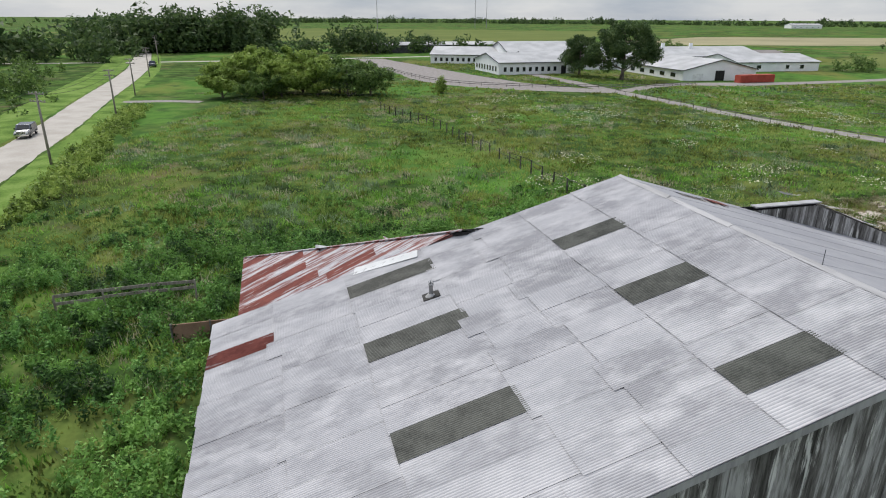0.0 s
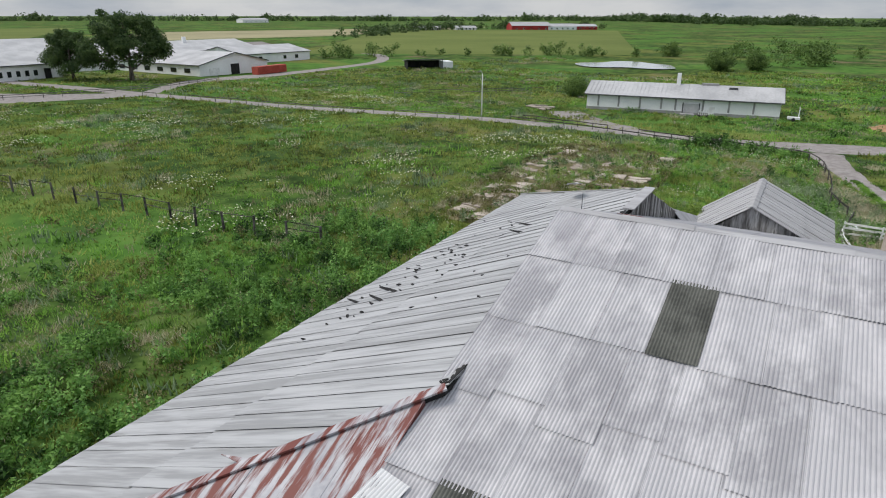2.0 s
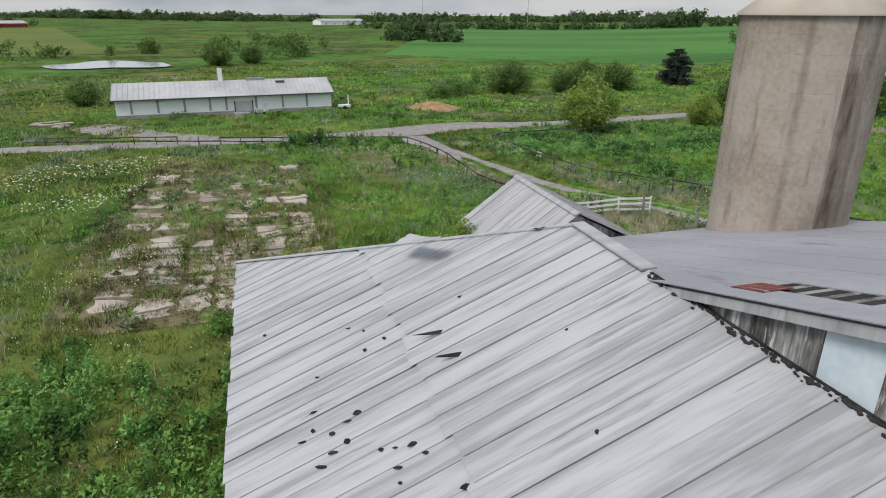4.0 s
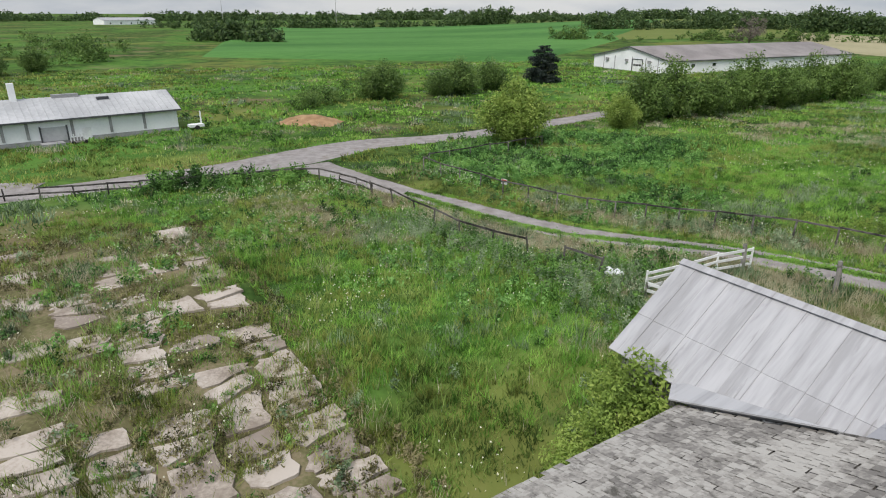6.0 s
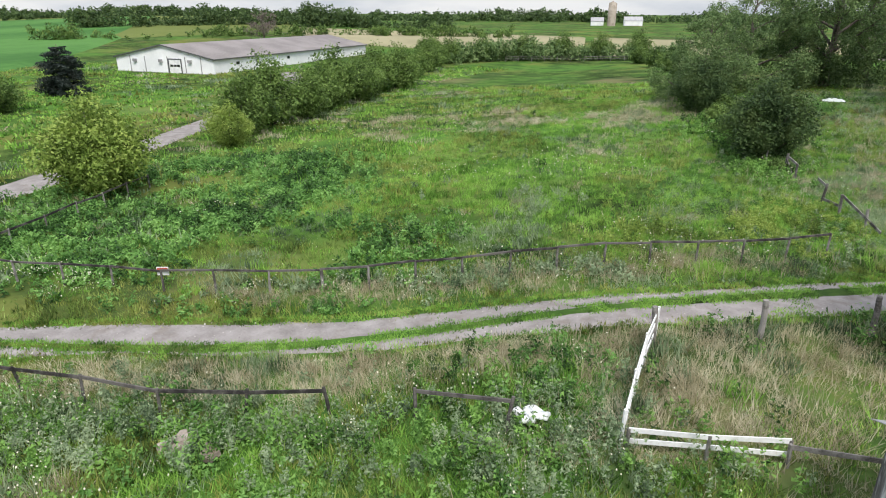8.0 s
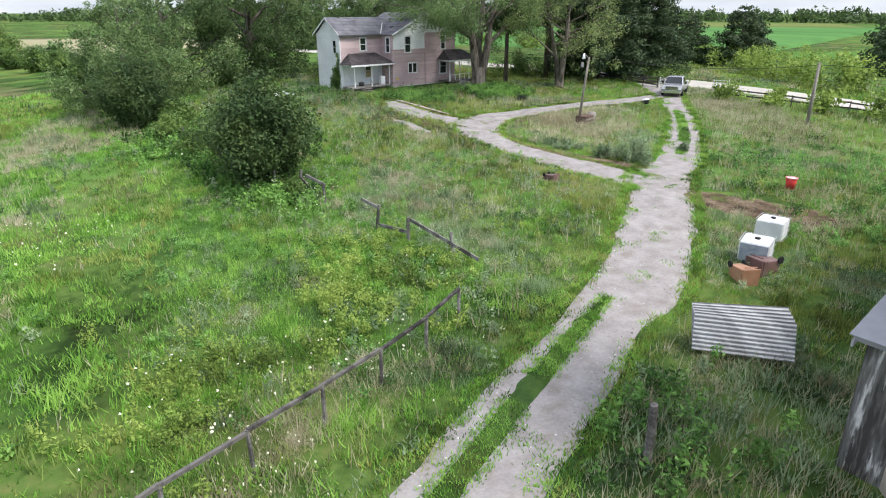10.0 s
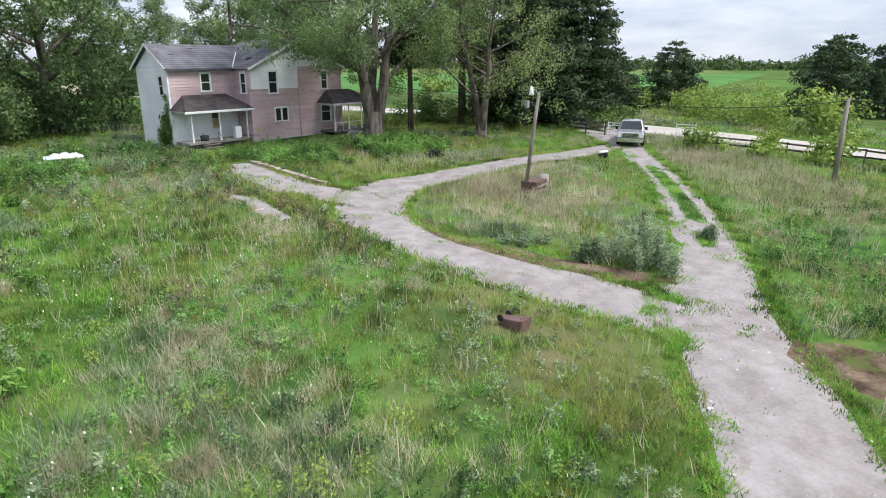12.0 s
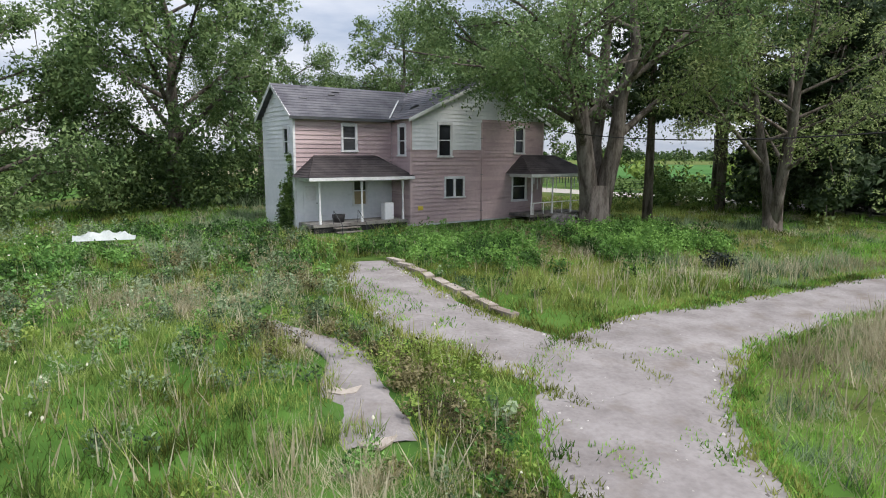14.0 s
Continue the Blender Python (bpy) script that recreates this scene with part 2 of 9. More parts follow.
# ---- materials ----
M = {}
M["ground"] = meadow_material()
M["gravel"] = material("pale_gravel", [(0.18, 0.163, 0.157), (0.26, 0.241, 0.234), (0.345, 0.325, 0.316)], scale=1.1, fine=9, rough=0.97, spec=0.1, bump=1.0, second=((0.185, 0.158, 0.136), 0.9, 0.64, 0.1, (1, 1, 1)), contrast=(0.2, 0.84))
M["concrete_road"] = material("old_concrete_road", [(0.361, 0.336, 0.303), (0.435, 0.410, 0.377)], scale=0.3, fine=5, rough=0.95, spec=0.1)
M["dirt"] = material("brown_dirt", [(0.05, 0.036, 0.025), (0.11, 0.08, 0.055), (0.18, 0.14, 0.10)], scale=0.9, fine=6, rough=1, spec=0.05, second=((0.08, 0.10, 0.03), 0.9, 0.58, 0.06, (1, 1, 1)))
M["slab"] = material("weathered_concrete_slab", [(0.25, 0.21, 0.18), (0.36, 0.315, 0.27), (0.44, 0.39, 0.345)], scale=0.5, fine=8, rough=0.95, spec=0.1, random_mix=0.3, second=((0.20, 0.165, 0.13), 0.7, 0.6, 0.08, (1, 1, 1)))
M["roof_main"] = material("whitened_corrugated_sheet", [(0.31, 0.308, 0.326), (0.37, 0.368, 0.388), (0.42, 0.418, 0.438)], scale=0.45, fine=3.2, rough=0.7, spec=0.25, bump=0.1, random_mix=0.34, stretch=(0.8, 1.3, 1), turn=15.5, second=((0.50, 0.495, 0.512), 0.7, 0.55, 0.1, (0.9, 1.6, 1)))
M["roof_clear"] = material("dark_skylight_sheet", [(0.055, 0.057, 0.05), (0.11, 0.113, 0.10)], scale=1.1, fine=8, rough=0.6, spec=0.3, random_mix=0.2)
M["roof_rust"] = material("rusted_sheet", [(0.125, 0.042, 0.036), (0.19, 0.066, 0.055)], scale=0.8, fine=6, rough=0.9, spec=0.1, turn=15.5, second=((0.36, 0.34, 0.345), 1.5, 0.62, 0.04, (0.25, 3.2, 0.5)))
M["roof_rust_grey"] = material("half_rusted_galvanised_sheet", [(0.30, 0.305, 0.335), (0.44, 0.44, 0.465)], scale=0.8, fine=6, rough=0.6, spec=0.3, random_mix=0.1, turn=15.5, second=((0.16, 0.05, 0.042), 1.5, 0.5, 0.05, (0.3, 3.0, 0.5)))
M["roof_wing"] = material("grey_lapped_sheet", [(0.27, 0.275, 0.285), (0.35, 0.357, 0.372), (0.41, 0.418, 0.433)], scale=0.9, fine=3.2, rough=0.6, spec=0.3, bump=0.08, random_mix=0.16, stretch=(3.4, 0.22, 0.4), turn=15.5, second=((0.24, 0.24, 0.245), 1.3, 0.65, 0.04, (3.0, 0.22, 0.3)))
M["roof_shed"] = material("pale_ribbed_sheet", [(0.30, 0.30, 0.31), (0.36, 0.36, 0.375), (0.41, 0.41, 0.425)], scale=0.7, fine=3, rough=0.65, spec=0.3, random_mix=0.14, stretch=(3.2, 0.25, 0.4), turn=15.5, second=((0.25, 0.245, 0.25), 1.4, 0.64, 0.05, (3.0, 0.25, 0.4)))
M["tar"] = material("black_roof_tar", [(0.012, 0.012, 0.012), (0.035, 0.034, 0.033)], scale=2, rough=0.7, spec=0.3)
M["shingle"] = material("weathered_wood_shingle", [(0.17, 0.16, 0.15), (0.29, 0.275, 0.255), (0.38, 0.365, 0.34)], scale=0.5, fine=9, rough=1, spec=0.08, island=0.24, second=((0.10, 0.095, 0.085), 1.1, 0.64, 0.05, (1, 2, 1)))
M["board"] = material("weathered_barn_board", [(0.06, 0.058, 0.055), (0.17, 0.165, 0.16), (0.42, 0.42, 0.42)], scale=1.1, fine=7, rough=0.95, spec=0.1, stretch=(2.5, 2.5, 0.3), random_mix=0.22, contrast=(0.3, 0.7), second=((0.62, 0.62, 0.61), 1.6, 0.6, 0.04, (2.2, 2.2, 0.3)))
M["white_wood"] = material("peeling_white_paint", [(0.62, 0.63, 0.635), (0.80, 0.81, 0.815)], scale=1.2, fine=10, rough=0.7, spec=0.3)
M["pale_blue"] = material("pale_blue_panel", [(0.50, 0.58, 0.64), (0.62, 0.69, 0.74)], scale=0.9, fine=6, rough=0.8)
M["fence_wood"] = material("grey_fence_wood", [(0.075, 0.07, 0.065), (0.17, 0.16, 0.15), (0.26, 0.25, 0.235)], scale=2, fine=14, rough=0.95, spec=0.1, random_mix=0.25)
M["fence_dark"] = material("dark_weathered_fence_wood", [(0.03, 0.028, 0.027), (0.075, 0.07, 0.066), (0.13, 0.122, 0.114)], scale=2, fine=14, rough=0.95, spec=0.1, random_mix=0.25)
M["pole_wood"] = material("grey_pole_wood", [(0.17, 0.15, 0.13), (0.30, 0.275, 0.245)], scale=1.5, fine=12, rough=0.95, stretch=(4, 4, 0.5))
M["silo"] = material("stained_silo_concrete", [(0.27, 0.232, 0.192), (0.345, 0.302, 0.254), (0.40, 0.355, 0.305)], scale=0.35, fine=5, rough=0.95, spec=0.08, second=((0.20, 0.16, 0.125), 1.1, 0.66, 0.08, (1.6, 1.6, 0.22)))
M["white_wall"] = material("white_painted_wall", [(0.72, 0.73, 0.75), (0.82, 0.83, 0.845)], scale=0.3, fine=4, rough=0.85)
M["block"] = material("grey_block_base", [(0.22, 0.22, 0.225), (0.33, 0.33, 0.335)], scale=0.8, fine=5)
M["grey_roof"] = material("grey_metal_roof", [(0.33, 0.335, 0.345), (0.46, 0.465, 0.475)], scale=0.2, fine=2.5, rough=0.6, spec=0.3)
M["brown_roof"] = material("brown_grey_metal_roof", [(0.19, 0.172, 0.168), (0.26, 0.238, 0.232)], scale=0.15, fine=2, rough=0.75, spec=0.15)
# near-black: truly black parts, and flat sheets that stand in for shade
M["dark"] = material("black_parts_and_shade", [(0.012, 0.012, 0.013), (0.03, 0.03, 0.03)], scale=1, rough=0.9)
M["glass"] = material("dark_window_glass", [(0.012, 0.014, 0.016), (0.025, 0.028, 0.032)], scale=0.6, rough=0.08, bump=0, spec=0.6)
M["trim_dark"] = material("dark_grey_trim", [(0.06, 0.065, 0.07), (0.10, 0.105, 0.11)], scale=1)
M["red_metal"] = material("red_painted_steel", [(0.30, 0.055, 0.035), (0.40, 0.08, 0.055)], scale=0.6, rough=0.7)
M["red_wall"] = material("red_barn_wall", [(0.30, 0.03, 0.03), (0.38, 0.05, 0.045)], scale=0.1)
M["pink"] = material("faded_pink_siding", [(0.45, 0.345, 0.35), (0.56, 0.44, 0.44)], scale=0.5, fine=5, rough=0.85, random_mix=0.3, second=((0.30, 0.235, 0.225), 0.9, 0.63, 0.07, (0.4, 0.4, 3)))
M["house_white"] = material("house_white_siding", [(0.70, 0.73, 0.745), (0.82, 0.84, 0.85)], scale=0.6, fine=5, rough=0.8, random_mix=0.08, second=((0.58, 0.59, 0.58), 0.9, 0.68, 0.06, (0.5, 0.5, 2)))
M["house_roof"] = material("dark_grey_asphalt_shingle", [(0.10, 0.10, 0.115), (0.14, 0.14, 0.157), (0.18, 0.18, 0.195)], scale=0.8, fine=14, rough=0.95, spec=0.15, random_mix=0.08)
M["porch_roof"] = material("dark_brown_porch_shingle", [(0.045, 0.04, 0.042), (0.085, 0.075, 0.075)], scale=1, fine=12, rough=0.95, spec=0.1)
M["bark"] = material("grey_brown_bark", [(0.06, 0.052, 0.043), (0.13, 0.112, 0.095), (0.20, 0.18, 0.155)], scale=1.6, fine=11, rough=1, spec=0.05, bump=0.9, stretch=(2.2, 2.2, 0.45))
M["leaf"] = leaf_material("broadleaf_foliage", [(0.030, 0.059, 0.016), (0.115, 0.196, 0.05), (0.205, 0.30, 0.08)])
M["leaf_dark"] = leaf_material("dark_tree_foliage", [(0.033, 0.064, 0.025), (0.070, 0.119, 0.040), (0.119, 0.176, 0.057)])
M["leaf_light"] = leaf_material("yellow_green_foliage", [(0.072, 0.116, 0.022), (0.231, 0.337, 0.068), (0.359, 0.448, 0.112)])
M["leaf_soft"] = leaf_material("soft_green_foliage", [(0.058, 0.109, 0.039), (0.138, 0.219, 0.078), (0.235, 0.324, 0.127)], through=0.28)
M["needle"] = leaf_material("pine_needles", [(0.025, 0.046, 0.022), (0.051, 0.082, 0.036), (0.082, 0.122, 0.051)], through=0.15)
M["blue_spruce"] = leaf_material("dark_spruce_needles", [(0.010, 0.017, 0.015), (0.022, 0.034, 0.028), (0.04, 0.052, 0.042)], through=0.1)
M["bare"] = leaf_material("bare_grey_twigs", [(0.12, 0.095, 0.085), (0.20, 0.165, 0.15)], through=0.1)
M["grass"] = leaf_material("meadow_grass", [(0.047, 0.080, 0.017), (0.204, 0.309, 0.072), (0.379, 0.467, 0.137)], scale=0.12, island=0.25, clump=0.42, cell=1.5)
M["grass_bright"] = leaf_material("lush_green_grass", [(0.041, 0.104, 0.016), (0.185, 0.383, 0.060), (0.341, 0.556, 0.117)], scale=0.12, island=0.25, clump=0.42, cell=1.3)
M["grass_dry"] = leaf_material("dry_tan_grass", [(0.229, 0.207, 0.120), (0.437, 0.396, 0.260), (0.655, 0.602, 0.455)], scale=0.2, island=0.35, cell=1.8)
M["weed"] = leaf_material("dark_green_weeds", [(0.021, 0.053, 0.014), (0.112, 0.240, 0.052), (0.234, 0.421, 0.100)], scale=0.15, island=0.3, clump=0.5, cell=0.9)
M["weed_blue"] = leaf_material("grey_green_weeds", [(0.050, 0.083, 0.043), (0.198, 0.282, 0.150), (0.360, 0.444, 0.270)], scale=0.15, island=0.3, clump=0.42, cell=1.4)
M["flower"] = leaf_material("white_flower_heads", [(0.62, 0.61, 0.48), (0.82, 0.80, 0.66)], scale=0.3, island=0.3)
M["weed_brown"] = leaf_material("brown_green_weeds", [(0.051, 0.051, 0.021), (0.19, 0.175, 0.08), (0.34, 0.305, 0.165)], scale=0.3, island=0.4, clump=0.4, cell=1.2)
M["leaf_olive"] = leaf_material("olive_hedge_foliage", [(0.031, 0.062, 0.014), (0.128, 0.211, 0.050), (0.223, 0.329, 0.090)])
M["weed_light"] = leaf_material("fresh_green_weeds", [(0.028, 0.073, 0.019), (0.133, 0.296, 0.071), (0.265, 0.469, 0.133)], scale=0.15, island=0.3, clump=0.5, cell=0.9)
M["grass_olive"] = leaf_material("olive_meadow_grass", [(0.064, 0.079, 0.016), (0.231, 0.281, 0.062), (0.388, 0.419, 0.125)], scale=0.12, island=0.25, clump=0.42, cell=1.3)
M["leaf_pale"] = leaf_material("pale_yellow_green_foliage", [(0.102, 0.153, 0.057), (0.219, 0.288, 0.102), (0.347, 0.413, 0.168)], through=0.3)

# ---- land: one sheet to the horizon, roads and lanes on it ----
def axis(lo, hi, step, far):
    mid = np.arange(lo, hi + 0.1, step)
    out, d = [], step
    while sum(out) < far:
        d *= 1.22
        out.append(d)
    c = np.cumsum(out)
    return np.concatenate([(lo - c)[::-1], mid, hi + c])


def make_ground():
    gx, gy = axis(-110, 240, 2.0, 4200), axis(-130, 250, 2.0, 4200)
    X, Y = np.meshgrid(gx, gy)
    Z = ground_z(X, Y)
    near = np.exp(-((X - 40) / 150) ** 2 - ((Y - 40) / 150) ** 2)
    Z = Z + 0.015 * near * (np.sin(X * 0.9 + Y * 0.4) * np.sin(Y * 0.7 - X * 0.23))
    v = np.stack([X.ravel(), Y.ravel(), Z.ravel()], 1)
    nx, ny = len(gx), len(gy)
    i = (np.arange(ny - 1)[:, None] * nx + np.arange(nx - 1)[None, :]).ravel()
    f = np.stack([i, i + 1, i + nx + 1, i + nx], 1)
    me = big_mesh("ground", v, f, M["ground"])
    me.polygons.foreach_set("use_smooth", [True] * len(me.polygons))
    return tagged(new("ground", me), "rough green farm meadow with brown patches, gently sloping", "ground", kind="structure")


ground = make_ground()


def spline(points, step):
    """Points along a smooth line through the given ones (any number of columns)."""
    p = np.array(points, float)
    p = np.vstack([2 * p[0] - p[1], p, 2 * p[-1] - p[-2]])
    out = []
    for i in range(1, len(p) - 2):
        n = max(2, int(np.linalg.norm(p[i + 1, :2] - p[i, :2]) / step))
        for u in np.linspace(0, 1, n, endpoint=False):
            a, b, c, d = p[i - 1], p[i], p[i + 1], p[i + 2]
            out.append(0.5 * (2 * b + (c - a) * u + (2 * a - 5 * b + 4 * c - d) * u * u + (3 * b - a - 3 * c + d) * u ** 3))
    out.append(p[-2])
    return np.array(out)


def ribbon(name, points, mat, lift, ragged=0.25, step=0.5, label="", category="road", across=5):
    """A strip on the land: points are (x, y, width); its edges are uneven."""
    s = spline(points, step)
    t = np.gradient(s[:, :2], axis=0)
    t /= np.linalg.norm(t, axis=1)[:, None]
    nrm = np.stack([-t[:, 1], t[:, 0]], 1)
    rows = []
    for k, u in enumerate(np.linspace(-0.5, 0.5, across)):
        edge = ragged * (abs(u) == 0.5) * np.array([0.6 * noise.noise((p[0] * 0.6, p[1] * 0.6, 3.0 + k)) + 0.3 * noise.noise((p[0] * 1.7, p[1] * 1.7, 8.0 + k)) for p in s])
        q = s[:, :2] + nrm * (u * s[:, 2] + edge)[:, None]
        z = ground_z(q[:, 0], q[:, 1]) + 0.045 + lift * 0.6 - 0.075 * (abs(u) == 0.5)
        rows.append(np.column_stack([q, z]))
    v = np.stack(rows, 1).reshape(-1, 3)
    n, m = len(s), across
    i = (np.arange(n - 1)[:, None] * m + np.arange(m - 1)[None, :]).ravel()
    f = np.stack([i, i + m, i + m + 1, i + 1], 1)[:, ::-1]
    ob = new(name, big_mesh(name, v, f, mat))
    return tagged(ob, label, category, kind="structure")


PUBLIC_ROAD = [(30, -150, 7), (8, -95, 7), (-8, -58, 7), (-17, -36, 7), (-25, -13, 7.2), (-34, 12, 7.2), (-45, 42, 7.2), (-57, 77, 7.2), (-65.5, 103, 7.2), (-80, 143, 7.4), (-100, 200, 7.6), (-121, 252, 7.8), (-190, 405, 7.8), (-275, 590, 8), (-420, 900, 8), (-560, 1200, 8)]
ribbon("road", PUBLIC_ROAD, M["concrete_road"], 0.03, ragged=0.1, step=4, label="pale concrete country road beside the fields")
LANE = [(84, 41.5, 4.8), (76.5, 38, 3.6), (69.8, 34.2, 3.1), (63.2, 29.6, 3.3), (52.7, 23.95, 3.6), (44.5, 19.2, 3.7), (37.6, 13.9, 3.8), (33, 10.3, 3.4), (29.5, 7.9, 4.2), (24.2, 2.75, 4.2), (20.0, -2.2, 4.1), (17.8, -4.8, 4.2), (12.8, -8.9, 3.3), (7.3, -14.8, 2.9), (2.9, -20.2, 2.7), (-2, -27, 2.8), (-6.3, -33.5, 3.8), (-10, -40.5, 5)]
ribbon("lane", LANE, M["gravel"], 0.02, ragged=0.3, label="pale gravel farm lane with worn wheel tracks")
LOOP = [(19.4, -3.6, 3.4), (21.2, -8.0, 3.5), (22.9, -12.4, 3.3), (24.0, -17.0, 3.0), (23.8, -21.0, 3.8), (20.9, -25.2, 4.2), (15.8, -27.2, 3.1), (8, -29.3, 3.0), (1.5, -30.2, 3.0), (-4.5, -32, 2.5)]
ribbon("driveway", LOOP, M["gravel"], 0.045, ragged=0.3, label="gravel drive looping in front of the house")
SPUR = [(23.2, -22.6, 2.0), (23.9, -24.6, 2.9), (25.8, -28.2, 3.0), (26.7, -32, 3.0), (26.9, -36.6, 2.0)]
ribbon("driveway", SPUR, M["gravel"], 0.053, ragged=0.4, label="short gravel spur towards the porch steps")
FIELD_LANE = [(20, 232, 5), (36, 185, 5), (42, 164, 4.5), (56, 124, 4.2), (64, 108, 4.2), (72.5, 90.5, 4.2), (78.5, 69, 4.4), (84, 52, 5), (88, 43, 7.5), (93.5, 34, 6), (95, 22, 4.6), (101, 6, 4.2), (109, -12, 4), (125, -45, 4), (150, -72, 5)]
ribbon("field_lane", FIELD_LANE, M["gravel"], 0.06, ragged=0.4, step=2, label="gravel lane between field and farm buildings")
YARD = [(-36, 285, 14), (-10, 222, 22), (4, 190, 26), (22, 172, 16), (44, 162, 6)]
BARN_TRACK = [(44, 164, 4), (62, 183, 5), (80, 189, 9), (112, 198, 6), (150, 215, 5), (176, 250, 5), (170, 280, 5)]
ribbon("yard", YARD, M["gravel"], 0.03, ragged=0.8, step=4, label="wide pale gravel yard before the long barns", category="yard")
ribbon("yard", BARN_TRACK, M["gravel"], 0.075, ragged=0.6, step=3, label="gravel track passing the barn door", category="yard")
def offset_path(points, side, lo, hi, width):
    """A strip beside a road: its centre line shifted sideways."""
    q = spline([(p[0], p[1], 0) for p in points], 20.0)
    t = np.gradient(q[:, :2], axis=0)
    t /= np.linalg.norm(t, axis=1)[:, None]
    return [(float(a[0] + b[1] * side), float(a[1] - b[0] * side), width) for a, b in zip(q, t) if lo < a[1] < hi]


M["mown"] = material("mown_verge_grass", [(0.075, 0.135, 0.028), (0.12, 0.20, 0.042), (0.165, 0.245, 0.065)], scale=0.25, fine=3, rough=1, spec=0.05, bump=0.7)
VERGES = [offset_path(PUBLIC_ROAD, 5.6, 20, 330, 3.8), offset_path(PUBLIC_ROAD, -8.4, 20, 420, 9.0)]
for line in VERGES:
    ribbon("verge", line, M["mown"], 0.04, ragged=0.7, step=2, label="mown bright green verge beside the country road", category="verge")
ribbon("cross_road", [(-300, 215, 5.5), (-200, 238, 5.5), (-109, 262, 6), (-40, 292, 6), (40, 330, 6), (200, 395, 6)], M["concrete_road"], 0.01, ragged=0.1, step=8, label="pale side road crossing the country road")
ribbon("field_entrance", [(-71, 137, 4), (-62, 139, 3.5), (-54, 138, 3)], M["gravel"], 0.05, ragged=0.3, label="gravel field entrance off the road", category="track")
ribbon("dirt_patch", [(18.4, -1.6, 1.6), (17.4, 0.8, 3.8), (16.0, 3.2, 4.6), (14.4, 6.0, 3.2)], M["dirt"], 0.0, ragged=1.8, step=0.3, label="bare brown dirt beside the lane", category="dirt", across=9)
WORN_PATH = [(30.6, -29.0, 0.9), (28.9, -26.0, 1.3), (28.5, -23.6, 1.3), (28.4, -21.6, 1.5)]
ribbon("worn_gravel", WORN_PATH, M["gravel"], 0.0, ragged=1.0, step=0.3, label="worn gravel with broken slab pieces", category="gravel")
DIRT_EDGE = [(17.2, -7.0, 1.2), (19.4, -9.6, 1.7), (21.2, -12.6, 1.6), (22.4, -15.8, 1.2), (22.0, -18.6, 0.9)]
ribbon("dirt_patch", DIRT_EDGE, M["dirt"], 0.02, ragged=0.5, label="bare brown edge of the grass island", category="dirt")
ribbon("yard", [(91, 88, 7), (84, 76, 6), (82, 66, 4)], M["gravel"], 0.04, ragged=0.6, label="gravel apron beside the white building", category="yard")


def pond():
    s = Shape()
    for k in range(40):
        a = 2 * math.pi * k / 40
        r = 1 + 0.16 * math.sin(3 * a + 1) + 0.1 * math.sin(5 * a)
        s.v.append((201 + 15 * r * math.cos(a) - 3 * r * math.sin(a), 138.5 + 3 * r * math.cos(a) + 17 * r * math.sin(a), gz(200, 138) + 0.35))
    s.f.append(tuple(range(40)))
    # pale base colour stands in for the bright sky mirrored by the water
    water = material("pond_painted_reflection", [(0.42, 0.45, 0.45), (0.50, 0.53, 0.53)], rough=0.1, bump=0.02, spec=0.8, fine=2)
    return tagged(new("water", s.mesh("water", water)), "still farm pond in the field, sky reflection painted pale", "pond", kind="structure")


pond()

ribbon("yard_soil", [tuple(q[:2]) + (15.0,) for q in (pose(0, 0, 0, 0, 0, 15.5) @ Vector((41.0, 39.8, 0)), pose(0, 0, 0, 0, 0, 15.5) @ Vector((59.0, 39.8, 0)), pose(0, 0, 0, 0, 0, 15.5) @ Vector((76.5, 39.8, 0)))], material("brown_weedy_soil", [(0.085, 0.075, 0.04), (0.13, 0.125, 0.06), (0.20, 0.165, 0.105)], scale=0.5, fine=6, rough=1, spec=0.05), -0.02, ragged=1.6, label="brown weedy soil under broken concrete", category="soil", across=9)

# ---- the old dairy barn: a gabled main barn set against a hipped wing ----
FARM = pose(0, 0, 0, 0, 0, 15.5)


def farm(a, b, z=0.0):
    return FARM @ Vector((a, b, z))


A_EAVE, A_RIDGE, A_EAST, B_NEAR, B_FAR, Z_RIDGE, PITCH = -3.4, 16.3, 36.0, 9.5, 26.85, 7.63, 0.293
GROUND_BARN = -2.95


def corrugated(length, width, waves, depth, name, mat, seg=4, start=0.0):
    """A sheet in the x (down) and y (across) plane with real waves across it."""
    s = Shape()
    n = waves * seg
    ys = [width * i / n for i in range(n + 1)]
    for x in (start, length):
        s.v += [(x, y, depth * math.sin(2 * math.pi * i / seg + 0.4)) for i, y in enumerate(ys)]
    s.f = [(i, i + 1, n + 2 + i, n + 1 + i) for i in range(n)]
    return s.mesh(name, mat, soft=False)


